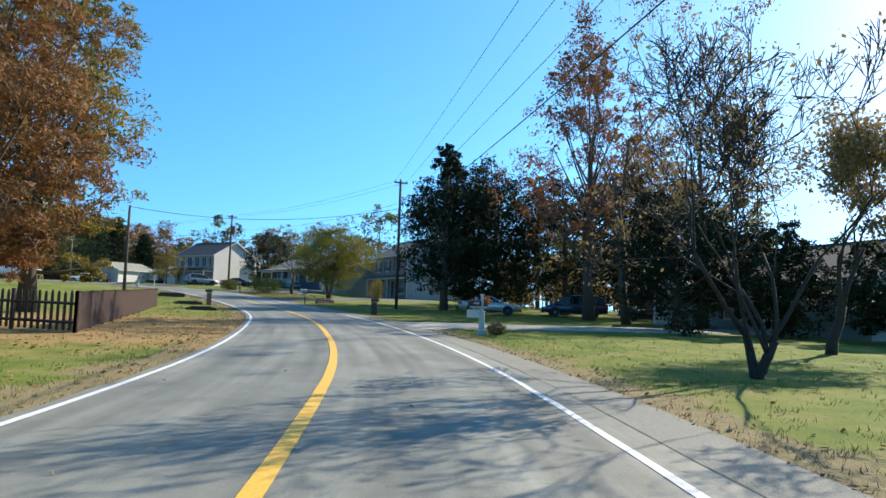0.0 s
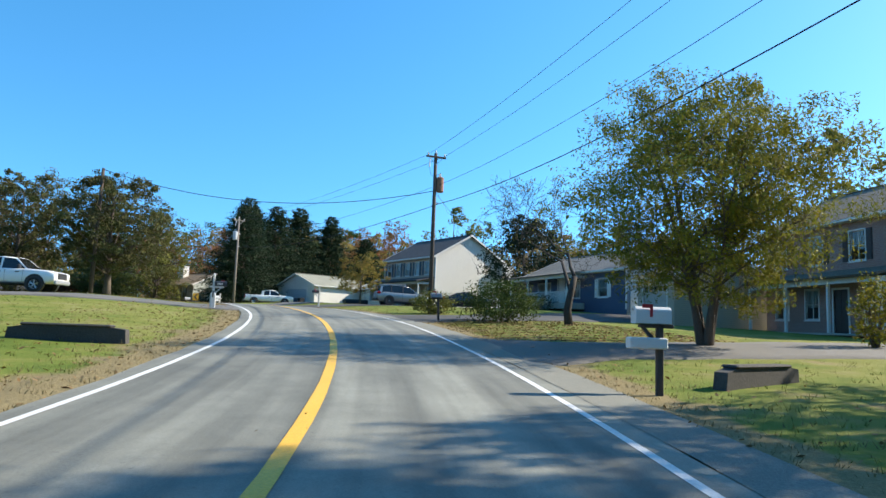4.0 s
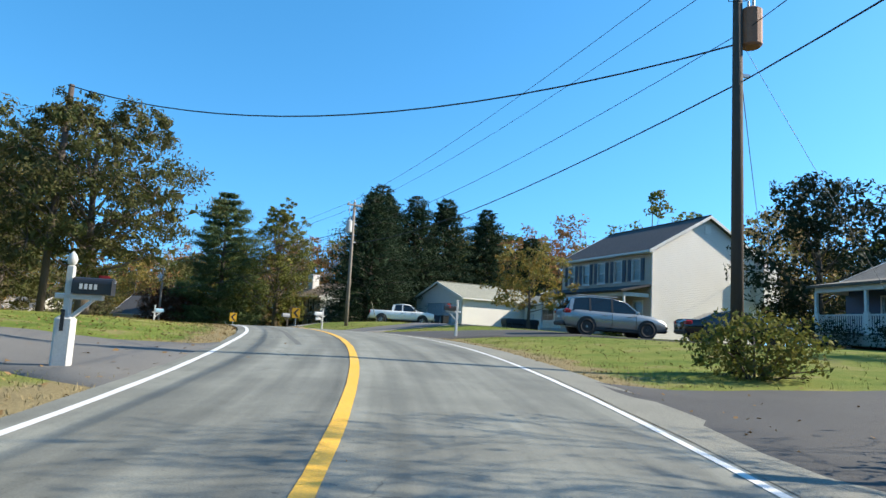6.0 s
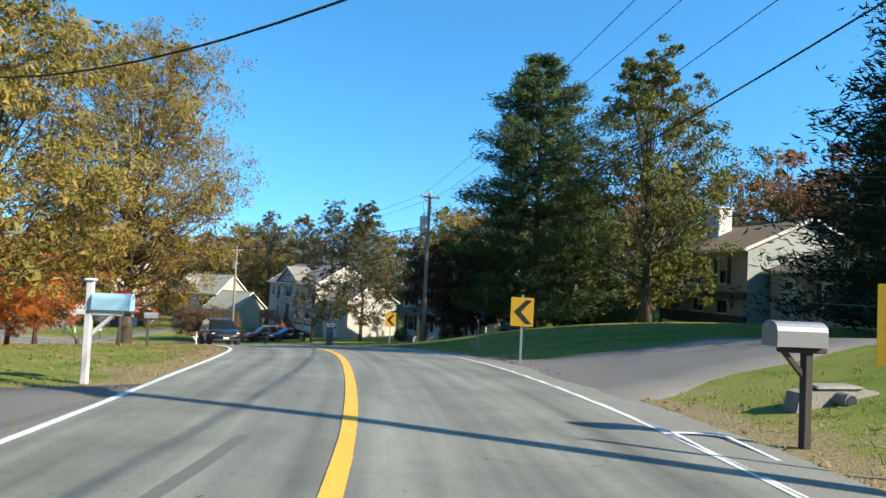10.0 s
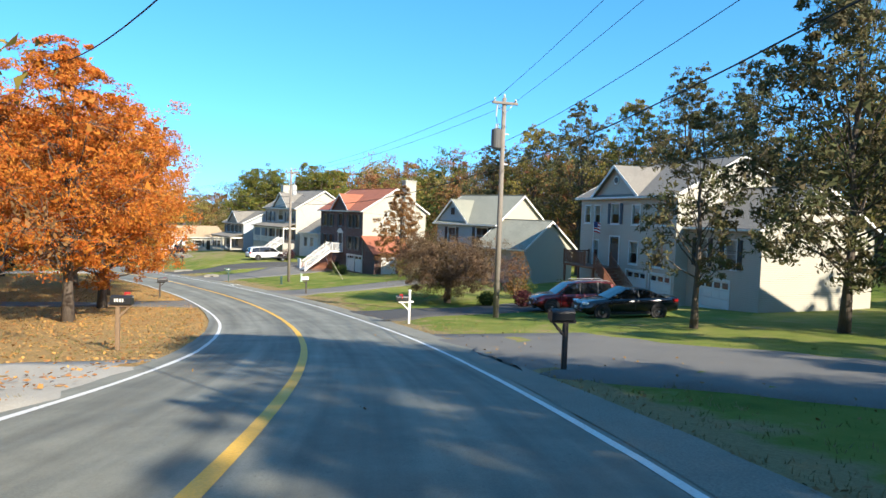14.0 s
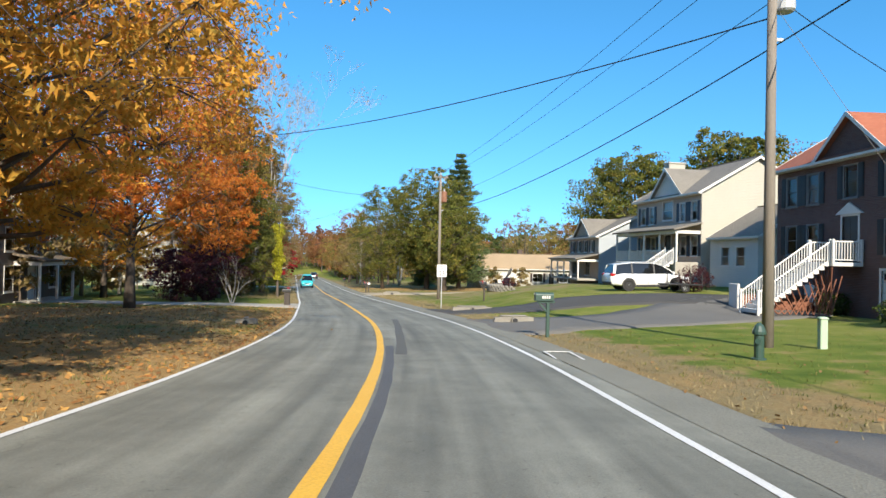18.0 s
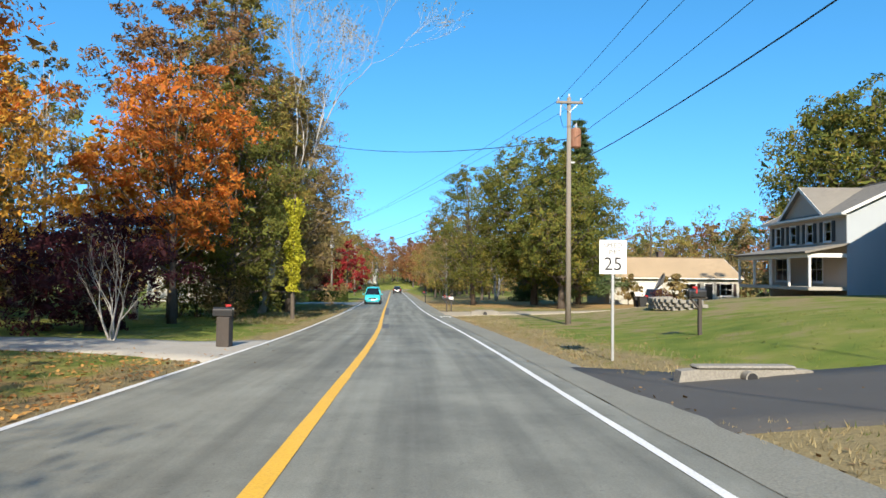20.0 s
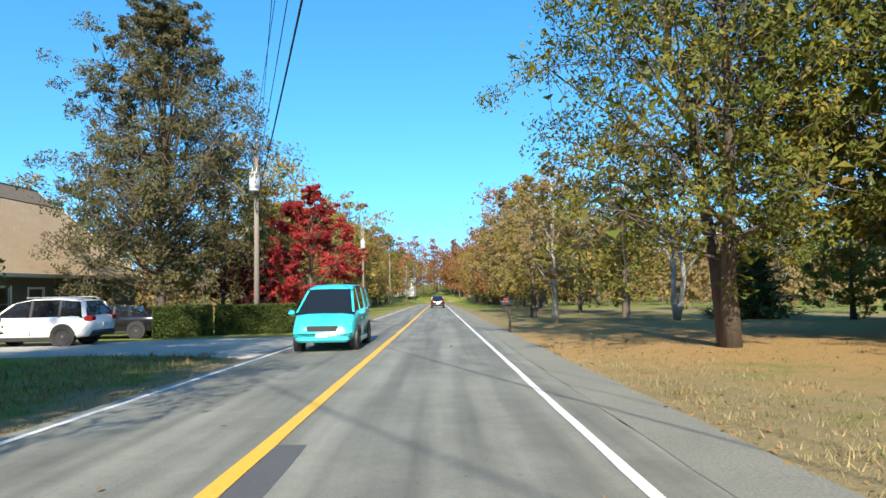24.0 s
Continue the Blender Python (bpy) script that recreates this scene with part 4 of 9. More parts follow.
def garage_door(parent, mp, h, mat, trim=WHITE, lights=True):
    u0, v0, u1, v1 = h
    g = Geo()
    mbox(g, mp, u0 - 0.12, v0, -0.03, u0, v1 + 0.12, 0.08)
    mbox(g, mp, u1, v0, -0.03, u1 + 0.12, v1 + 0.12, 0.08)
    mbox(g, mp, u0, v1, -0.03, u1, v1 + 0.12, 0.08)
    part("door_frame", g, trim, parent)
    n = 4
    dr = None
    for i in range(n):
        a, b = v0 + (v1 - v0) * i / n, v0 + (v1 - v0) * (i + 1) / n
        s = mbox(Geo(), mp, u0, a + 0.008, 0.07, u1, b - 0.008, 0.11)
        k = max(int((u1 - u0) / 0.6), 2)
        for j in range(k):
            c, e = u0 + (u1 - u0) * (j + 0.12) / k, u0 + (u1 - u0) * (j + 0.88) / k
            if not (lights and i == n - 1):
                mbox(s, mp, c, a + 0.1, 0.055, e, b - 0.1, 0.072)
        ob = part("garage_door_panel", s, mat, parent)
        if lights and i == n - 1:
            for j in range(k):
                c, e = u0 + (u1 - u0) * (j + 0.15) / k, u0 + (u1 - u0) * (j + 0.85) / k
                part("pane", mbox(Geo(), mp, c, a + 0.1, 0.05, e, b - 0.1, 0.07), GLASS, ob)


def railing(parent, a, b, h=0.95, mat=WHITE, gap=0.13, name="railing"):
    a, b = Vector(a), Vector(b)
    t = (b - a)
    L = Vector((t.x, t.y)).length
    g = Geo()
    up = Vector((0, 0, h))
    g.tube([a + up, b + up], 0.04, 4)
    g.tube([a + up * 0.12, b + up * 0.12], 0.03, 4)
    top = part(name, g, mat, parent)
    n = max(int(L / gap), 1)
    for i in range(n + 1):
        p = a.lerp(b, i / n)
        part("baluster", Geo().box(p.x - 0.018, p.y - 0.018, p.z + h * 0.12, p.x + 0.018, p.y + 0.018, p.z + h), mat, top)
    for p in (a, b):
        part("post", Geo().box(p.x - 0.055, p.y - 0.055, p.z - 0.1, p.x + 0.055, p.y + 0.055, p.z + h + 0.12, 0.02), mat, parent)


def stairs(parent, x0, x1, y0, y1, z0, z1, mat, rail=WHITE, along="y"):
    """Steps from (y0, z0) up to (y1, z1), with a rail on both sides."""
    n = max(int(abs(z1 - z0) / 0.18), 2)
    for i in range(n):
        a, b = y0 + (y1 - y0) * i / n, y0 + (y1 - y0) * (i + 1) / n
        z = z0 + (z1 - z0) * (i + 1) / n
        if along == "y":
            part("step", Geo().box(x0, a, z - 0.19, x1, b, z, 0.012), mat, parent)
        else:
            part("step", Geo().box(a, x0, z - 0.19, b, x1, z, 0.012), mat, parent)
    for x in (x0, x1):
        if along == "y":
            railing(parent, (x, y0, z0), (x, y1, z1), 0.95, rail)
        else:
            railing(parent, (y0, x, z0), (y1, x, z1), 0.95, rail)


def chimney(parent, x, y, w, d, z0, z1, mat):
    part("chimney", Geo().box(x, y, z0, x + w, y + d, z1, 0.03), mat, parent)
    part("chimney_cap", Geo().box(x - 0.08, y - 0.08, z1, x + w + 0.08, y + d + 0.08, z1 + 0.14, 0.03), mat, parent)


def porch(parent, x0, x1, depth, floor_z, roof_lo, roof_hi, posts, roofmat, rail=True, trim=WHITE, floormat=None, arch=False):
    part("porch_floor", Geo().box(x0, -depth, 0, x1, -0.01, floor_z, 0.02), floormat or CONCRETE, parent)
    roof_slab(parent, "porch_roof", (x0 - 0.25, -depth - 0.3, roof_lo), (x1 + 0.25, -depth - 0.3, roof_lo), (x1 + 0.25, 0.0, roof_hi), (x0 - 0.25, 0.0, roof_hi), 0.12, roofmat)
    part("porch_beam", Geo().box(x0, -depth - 0.02, roof_lo - 0.34, x1, -depth + 0.14, roof_lo - 0.1, 0.01), trim, parent)
    for x in (x0 + 0.0, x1 - 0.1):
        part("porch_beam", Geo().box(x, -depth, roof_lo - 0.34, x + 0.1, 0, roof_lo - 0.1, 0.01), trim, parent)
    xs = [x0 + (x1 - x0) * i / (posts - 1) for i in range(posts)]
    for x in xs:
        part("porch_post", Geo().box(x - 0.07, -depth, floor_z, x + 0.07, -depth + 0.14, roof_lo - 0.3, 0.02), trim, parent)
    if rail:
        for i, (a, b) in enumerate(zip(xs[:-1], xs[1:])):
            if rail is True or i in rail:
                railing(parent, (a + 0.1, -depth + 0.07, floor_z), (b - 0.1, -depth + 0.07, floor_z), 0.85, trim)


def body(parent, w, d, eave, ridge, front, right, left, mats, z0=-0.6, ox=0.0, oy=0.0, back=None):
    """The four walls of a box; front, right and left are the openings; mats: front, sides."""
    wall(parent, side_map("front", w, d, ox, oy), w, eave, front, mats[0], z0=z0)
    wall(parent, side_map("right", w, d, ox, oy), d, eave, right, mats[1], ridge, z0=z0)
    wall(parent, side_map("back", w, d, ox, oy), w, eave, [], mats[1], z0=z0)
    wall(parent, side_map("left", w, d, ox, oy), d, eave, left, mats[1], ridge, z0=z0)


# ---- kinds of things: vehicles ----
def ring_of(x, prof):
    """A closed ring across a vehicle from half-profile points (y, z), bottom to top."""
    return [(x, y, z) for y, z in prof] + [(x, -y, z) for y, z in reversed(prof)]


def wheel(parent, x, y, r, side, w=0.22, rim=ALLOY):
    g = Geo()
    prof = [(-w / 2, r * 0.62), (-w / 2, r * 0.9), (-w / 2 + 0.03, r * 0.99), (0, r), (w / 2 - 0.03, r * 0.99), (w / 2, r * 0.9), (w / 2, r * 0.62)]
    rings = []
    n = 22
    for k in range(n):
        a = 2 * math.pi * k / n
        rings.append([(x + q * math.cos(a), y + t, r + q * math.sin(a)) for t, q in prof])
    rings.append(rings[0])
    tyre = part("tyre", g.loft(rings, False, True), RUBBER, parent, smooth=True)
    h = Geo()
    yo = y + side * (w / 2 - 0.02)
    h.disc((x, yo - side * 0.06, r), (0, 1, 0), r * 0.63, 20, 0.02)
    rb = part("rim", h, BLACKPL, tyre)
    s = Geo()
    for k in range(5):
        a = 2 * math.pi * k / 5 + 0.3
        for o in (-0.16, 0.16):
            s.tube([(x + r * 0.1 * math.cos(a), yo - side * 0.01, r + r * 0.1 * math.sin(a)), (x + r * 0.6 * math.cos(a + o), yo - side * 0.02, r + r * 0.6 * math.sin(a + o))], r * 0.055, 5)
    s.disc((x, yo - side * 0.005, r), (0, 1, 0), r * 0.16, 12, 0.03)
    q = [(x + r * 0.62 * math.cos(t), yo - side * 0.02, r + r * 0.62 * math.sin(t)) for t in np.linspace(0, 2 * math.pi, 21)]
    s.tube(q, r * 0.045, 5, False)
    part("spokes", s, rim, tyre)


CARS = {
    # length, half width, wheel radius, front axle, rear axle, then rows of x, sill, belt; and the cabin: x, roof
    "suv": dict(L=4.75, W=0.94, R=0.36, ax=(1.38, -1.36), belt=[(-2.36, 0.62, 0.98), (-2.3, 0.36, 1.06), (-1.7, 0.30, 1.08), (0.0, 0.28, 1.04), (0.95, 0.28, 1.05), (1.7, 0.3, 0.98), (2.2, 0.34, 0.84), (2.37, 0.42, 0.66)],
                cab=[(-2.28, 1.04, 1.08), (-1.98, 1.04, 1.60), (-1.2, 1.04, 1.69), (-0.2, 1.03, 1.68), (0.45, 1.03, 1.56), (1.15, 1.04, 1.06)]),
    "sedan": dict(L=4.85, W=0.92, R=0.33, ax=(1.42, -1.40), belt=[(-2.42, 0.5, 0.86), (-2.35, 0.34, 1.0), (-1.6, 0.26, 1.0), (0.0, 0.24, 0.96), (0.85, 0.25, 0.96), (1.7, 0.27, 0.86), (2.3, 0.32, 0.72), (2.42, 0.4, 0.56)],
                  cab=[(-1.85, 0.98, 1.0), (-1.0, 0.97, 1.36), (-0.4, 0.96, 1.44), (0.2, 0.96, 1.42), (1.1, 0.97, 0.98)]),
    "minivan": dict(L=5.15, W=0.98, R=0.35, ax=(1.55, -1.45), belt=[(-2.57, 0.55, 0.95), (-2.5, 0.34, 1.05), (-1.7, 0.26, 1.06), (0.0, 0.25, 1.02), (1.1, 0.26, 1.02), (1.9, 0.28, 0.92), (2.45, 0.34, 0.74), (2.57, 0.42, 0.6)],
                    cab=[(-2.5, 1.03, 1.08), (-2.25, 1.03, 1.62), (-1.2, 1.03, 1.73), (0.2, 1.02, 1.70), (0.8, 1.02, 1.52), (1.6, 1.02, 1.02)]),
    "van": dict(L=4.75, W=0.88, R=0.32, ax=(1.48, -1.42), belt=[(-2.37, 0.45, 1.2), (-2.33, 0.32, 1.22), (-1.6, 0.27, 1.2), (0.0, 0.26, 1.14), (1.2, 0.28, 1.1), (1.9, 0.3, 1.02), (2.27, 0.34, 0.8), (2.37, 0.42, 0.6)],
                cab=[(-2.33, 1.18, 1.24), (-2.25, 1.18, 1.82), (-1.2, 1.17, 1.88), (0.3, 1.12, 1.87), (0.9, 1.1, 1.74), (1.85, 1.02, 1.06)]),
}


def car(kind, label, x, y, deg, paintmat, rim=ALLOY, dz=0.0, name="", z=None, plate=True, sill=BLACKPL):
    c = CARS[kind]
    W = c["W"]
    z = gz(x, y) if z is None else z
    f = Vector((math.cos(radians(deg)), math.sin(radians(deg))))
    za, zb = gz(x + f.x * 1.4, y + f.y * 1.4), gz(x - f.x * 1.4, y - f.y * 1.4)
    ob = thing(name or kind.replace("suv", "suv_car").replace("sedan", "sedan_car"), label, "car", x, y, z + 0.045 + dz)
    ob.matrix_basis = Matrix.Translation((x, y, (za + zb) / 2 + 0.045 + dz)) @ Euler((0, 0, radians(deg))).to_matrix().to_4x4() @ Euler((0, -math.atan2(za - zb, 2.8), 0)).to_matrix().to_4x4()
    rings = []
    L2 = c["L"] / 2
    for bx, lo, hi in c["belt"]:
        k = 1 - 0.10 * (abs(bx) / L2) ** 4
        rings.append(ring_of(bx, [(0.0, lo), (W * 0.86 * k, lo), (W * 0.96 * k, lo + 0.1), (W * k, (lo + hi) / 2), (W * 0.985 * k, hi - 0.16), (W * 0.93 * k, hi - 0.02), (W * 0.6 * k, hi + 0.015), (0.0, hi + 0.03)]))
    bd = part("body", Geo().loft(rings), paintmat, ob, smooth=True)
    g, rf, inner = Geo(), [], []
    for cx, lo, hi in c["cab"]:
        wt = W * (0.93 - 0.24 * (hi - lo) / 0.7 * 0.85)
        inner.append(ring_of(cx, [(0.0, lo - 0.04), (W * 0.9, lo - 0.04), (wt + (W * 0.9 - wt) * 0.5, (lo + hi) / 2), (wt, hi - 0.035), (wt * 0.8, hi - 0.012), (0.0, hi)]))
    part("cabin_glass", Geo().loft(inner), CARGLASS, ob, "dark tinted windows", smooth=False)
    tops = [(cx, lo, hi) for cx, lo, hi in c["cab"] if hi - lo > 0.42]
    for cx, lo, hi in tops:
        wt = W * (0.93 - 0.24 * (hi - lo) / 0.7 * 0.85)
        rf.append(ring_of(cx, [(0.0, hi - 0.05), (wt * 0.96, hi - 0.06), (wt + 0.012, hi - 0.04), (wt * 0.82, hi - 0.002), (0.0, hi + 0.014)]))
    part("roof", Geo().loft(rf), paintmat, ob, smooth=True)
    # pillars
    for s in (-1, 1):
        for i, (cx, lo, hi) in enumerate(c["cab"][1:-1]):
            wt = W * (0.93 - 0.24 * (hi - lo) / 0.7 * 0.85)
            wd = 0.09 if i else 0.16
            if kind == "van" and i < 2:
                wd = 0.5
            foot = cx + (0.12 if i == len(c["cab"]) - 3 else (-0.12 if i == 0 else 0.0))
            if i == len(c["cab"]) - 3:
                foot = c["cab"][-1][0] - 0.05
            pg = Geo()
            pg.loft([[(foot - wd / 2, s * (W * 0.925), lo - 0.02), (foot + wd / 2, s * (W * 0.925), lo - 0.02), (foot + wd / 2, s * (W * 0.86), lo - 0.02), (foot - wd / 2, s * (W * 0.86), lo - 0.02)],
                     [(cx - wd / 2, s * (wt + 0.012), hi - 0.05), (cx + wd / 2, s * (wt + 0.012), hi - 0.05), (cx + wd / 2, s * (wt - 0.06), hi - 0.04), (cx - wd / 2, s * (wt - 0.06), hi - 0.04)]])
            part("pillar", pg, paintmat if i in (0, len(c["cab"]) - 3) or kind == "van" else BLACKPL, ob)
    R = c["R"]
    for wx in c["ax"]:
        for s in (-1, 1):
            # Black disc paints the dark hollow of a wheel well that isn't cut
            part("wheel_well_shade", Geo().disc((wx, s * (W - 0.10), R + 0.02), (0, 1, 0), R + 0.07, 22, 0.22), BLACKPL, ob)
            wheel(ob, wx, s * (W - 0.085), R, s, 0.21, rim)
    for s in (-1, 1):
        part("sill_trim", Geo().box(-1.0, s * W * 0.93, 0.2, 1.0, s * W * 0.985, 0.34, 0.03), sill, ob)
        hx = L2 - 0.2
        part("headlight", Geo().box(hx - 0.18, s * W * 0.52, 0.66, hx + 0.1, s * W * 0.88, 0.8, 0.04), lit_lens("headlight_lens", (0.7, 0.72, 0.74)), ob)
        zt = 0.9 if kind != "sedan" else 0.78
        part("tail_light", Geo().box(-L2 - 0.0, s * W * 0.62, zt - 0.02, -L2 + 0.3, s * W * 0.94, zt + 0.18, 0.04), lit_lens("tail_light_lens", (0.35, 0.012, 0.012)), ob)
        mx = c["cab"][-1][0] - 0.28
        part("mirror", Geo().box(mx - 0.07, s * (W + 0.02), 1.0, mx + 0.07, s * (W + 0.2), 1.15, 0.04), paintmat, ob)
        for dx in (0.55, -0.55):
            part("door_handle", Geo().box(dx - 0.1, s * W * 0.985, 0.86, dx + 0.1, s * W * 1.015, 0.9, 0.012), paintmat, ob)
            part("door_seam", Geo().box(dx + 0.32, s * W * 0.96, 0.4, dx + 0.328, s * W * 1.003, 0.96), BLACKPL, ob)
    part("grille", Geo().box(L2 - 0.12, -W * 0.48, 0.55, L2 - 0.0, W * 0.48, 0.72, 0.03), BLACKPL, ob)
    part("bumper", Geo().box(L2 - 0.2, -W * 0.82, 0.28, L2 + 0.02, W * 0.82, 0.46, 0.06), sill, ob)
    part("bumper", Geo().box(-L2 - 0.03, -W * 0.85, 0.34, -L2 + 0.2, W * 0.85, 0.56, 0.06), sill, ob)
    if plate:
        part("number_plate", Geo().box(L2 + 0.0, -0.16, 0.42, L2 + 0.03, 0.16, 0.54), WHITE, ob, "plain white number plate")
        part("number_plate", Geo().box(-L2 - 0.045, -0.16, 0.68, -L2 - 0.0, 0.16, 0.8), WHITE, ob, "plain white number plate")
    if kind in ("suv", "minivan"):
        for s in (-1, 1):
            part("roof_rail", Geo().tube([(-1.9, s * W * 0.62, c["cab"][1][2] + 0.05), (-1.7, s * W * 0.62, c["cab"][2][2] + 0.04), (0.1, s * W * 0.62, c["cab"][3][2] + 0.05)], 0.02, 5), STEEL, ob)
    return ob


def pickup(label, x, y, deg, paintmat):
    z = gz(x, y)
    ob = thing("pickup_truck", label, "truck", x, y, z + 0.045, deg)
    W, R = 1.0, 0.42
    secs = [(-2.95, 0.62, 1.22), (-2.9, 0.5, 1.26), (-1.0, 0.48, 1.26), (-0.9, 0.46, 1.26), (0.9, 0.46, 1.25), (1.4, 0.48, 1.28), (2.5, 0.5, 1.22), (2.86, 0.56, 1.14), (2.95, 0.66, 1.0)]
    rings = [ring_of(bx, [(0.0, lo), (W * 0.9, lo), (W * 0.98, lo + 0.12), (W, (lo + hi) / 2), (W * 0.98, hi - 0.1), (W * 0.93, hi), (W * 0.6, hi + 0.01), (0.0, hi + 0.02)]) for bx, lo, hi in secs]
    part("body", Geo().loft(rings), paintmat, ob, smooth=True)
    part("bed_floor", Geo().box(-2.82, -0.8, 1.275, -0.95, 0.8, 1.29), BLACKPL, ob)
    cab = [(-0.92, 1.22, 1.30), (-0.72, 1.22, 1.86), (0.0, 1.22, 1.94), (0.75, 1.22, 1.88), (1.5, 1.24, 1.28)]
    inner = []
    tops = []
    for cx, lo, hi in cab:
        wt = W * (0.93 - 0.2 * (hi - lo) / 0.7)
        inner.append(ring_of(cx, [(0.0, lo), (W * 0.9, lo), (wt + (W * 0.9 - wt) * 0.5, (lo + hi) / 2), (wt, hi - 0.04), (wt * 0.8, hi - 0.01), (0.0, hi)]))
        if hi > 1.7:
            tops.append(ring_of(cx, [(0.0, hi - 0.05), (wt + 0.01, hi - 0.07), (wt + 0.015, hi - 0.04), (wt * 0.82, hi), (0.0, hi + 0.015)]))
    part("cabin_glass", Geo().loft(inner), CARGLASS, ob, "dark tinted windows")
    part("roof", Geo().loft(tops), paintmat, ob, smooth=True)
    for s in (-1, 1):
        for fx, cx, wd, hi in ((-0.86, -0.72, 0.22, 1.86), (0.05, 0.05, 0.1, 1.93), (1.46, 0.75, 0.1, 1.88)):
            wt = W * (0.93 - 0.2 * (hi - 1.22) / 0.7)
            part("pillar", Geo().loft([[(fx - wd / 2, s * 0.93, 1.22), (fx + wd / 2, s * 0.93, 1.22), (fx + wd / 2, s * 0.86, 1.22), (fx - wd / 2, s * 0.86, 1.22)],
                                       [(cx - wd / 2, s * (wt + 0.012), hi - 0.05), (cx + wd / 2, s * (wt + 0.012), hi - 0.05), (cx + wd / 2, s * (wt - 0.06), hi - 0.05), (cx - wd / 2, s * (wt - 0.06), hi - 0.05)]]), paintmat, ob)
        for wx in (1.9, -1.85):
            # Wheel wells aren't cut: a black disc gives their darkness
            part("wheel_well_shade", Geo().disc((wx, s * 0.9, R + 0.06), (0, 1, 0), R + 0.1, 22, 0.22), BLACKPL, ob)
            wheel(ob, wx, s * 0.91, R, s, 0.27)
        part("tail_light", Geo().box(-2.98, s * 0.8, 0.85, -2.85, s * 0.995, 1.2, 0.03), lit_lens("tail_light_lens", (0.35, 0.012, 0.012)), ob)
        part("headlight", Geo().box(2.75, s * 0.62, 0.9, 2.97, s * 0.95, 1.12, 0.04), lit_lens("headlight_lens", (0.7, 0.72, 0.74)), ob)
        part("mirror", Geo().box(1.05, s * 1.02, 1.25, 1.2, s * 1.3, 1.5, 0.04), BLACKPL, ob)
        part("running_board", Geo().box(-0.9, s * 0.85, 0.38, 1.3, s * 1.04, 0.45, 0.02), BLACKPL, ob)
        for dx in (0.0, 0.95):
            part("door_handle", Geo().box(dx - 0.1, s * 0.99, 1.05, dx + 0.1, s * 1.02, 1.1, 0.012), BLACKPL, ob)
            part("door_seam", Geo().box(dx + 0.3, s * 0.97, 0.55, dx + 0.308, s * 1.003, 1.2), BLACKPL, ob)
    part("bumper", Geo().box(-3.1, -0.92, 0.5, -2.92, 0.92, 0.72, 0.05), STEEL, ob, "chrome rear bumper")
    part("bumper", Geo().box(2.9, -0.92, 0.45, 3.05, 0.92, 0.7, 0.05), STEEL, ob)
    part("grille", Geo().box(2.88, -0.6, 0.75, 2.98, 0.6, 1.1, 0.03), BLACKPL, ob)
    return ob


# ---- kinds of things: poles, wires, signs, mailboxes ----
def pole(x, y, h, arm=True, can=None, dark=False, lean=0.0, arm_deg=0.0, low=3.2, can_side=1):
    z = gz(x, y)
    mat = POLEDARK if dark else POLEWOOD
    ob = thing("utility_pole", ("dark creosoted" if dark else "weathered grey") + " wooden utility pole" + (" with crossarm and transformer can" if can else (" with a crossarm" if arm else " standing in the verge")), "utility pole", x, y, z, arm_deg, rx=lean)
    part("pole_shaft", Geo().tube([(0, 0, -0.3), (0, 0, h * 0.5), (0, 0, h)], [0.145, 0.125, 0.1], 12), mat, ob, smooth=True)
    if arm:
        part("crossarm", Geo().box(-0.66, -0.17, h - 0.32, 0.66, -0.06, h - 0.2, 0.015), mat, ob)
        for s in (-1, 1):
            part("brace", Geo().tube([(s * 0.42, -0.1, h - 0.32), (0, -0.1, h - 0.75)], 0.018, 5), STEEL, ob)
            part("insulator", Geo().tube([(s * 0.55, -0.11, h - 0.2), (s * 0.55, -0.11, h - 0.12), (s * 0.55, -0.11, h - 0.02)], [0.03, 0.06, 0.025], 8), GREYCAN, ob)
        part("insulator", Geo().tube([(0, 0, h), (0, 0, h + 0.1), (0, 0, h + 0.2)], [0.03, 0.06, 0.025], 8), GREYCAN, ob)
    part("bracket", Geo().box(0.08, -0.03, h - 1.75, 0.28, 0.03, h - 1.68), STEEL, ob)
    part("bracket", Geo().box(0.08, -0.03, h - low, 0.3, 0.03, h - low + 0.08), STEEL, ob)
    if can:
        g = Geo().tube([(0.34 * can_side, 0, h - 2.45), (0.34 * can_side, 0, h - 2.4), (0.34 * can_side, 0, h - 1.55), (0.34 * can_side, 0, h - 1.48)], [0.2, 0.25, 0.25, 0.15], 14)
        cn = part("transformer", g, can, ob, "cylindrical transformer can", smooth=False)
        for k in (-0.1, 0.1):
            part("bushing", Geo().tube([(0.34 * can_side, k, h - 1.5), (0.34 * can_side, k, h - 1.25)], [0.04, 0.025], 6), GREYCAN, cn)
        part("cutout_fuse", Geo().tube([(-0.45, -0.2, h - 0.4), (-0.5, -0.24, h - 0.95)], 0.035, 6), GREYCAN, ob)
        part("jumper_wire", Geo().tube([(-0.5, -0.24, h - 0.95), (-0.35, -0.2, h - 1.5), (0.1, -0.15, h - 1.4), (0.34 * can_side, -0.1, h - 1.25)], 0.012, 4), WIRE, ob)
    part("ground_wire", Geo().tube([(0.0, 0.15, 0), (0.0, 0.118, h - 1.8)], 0.01, 4), WIRE, ob)
    return ob, Vector((x, y, z + h))


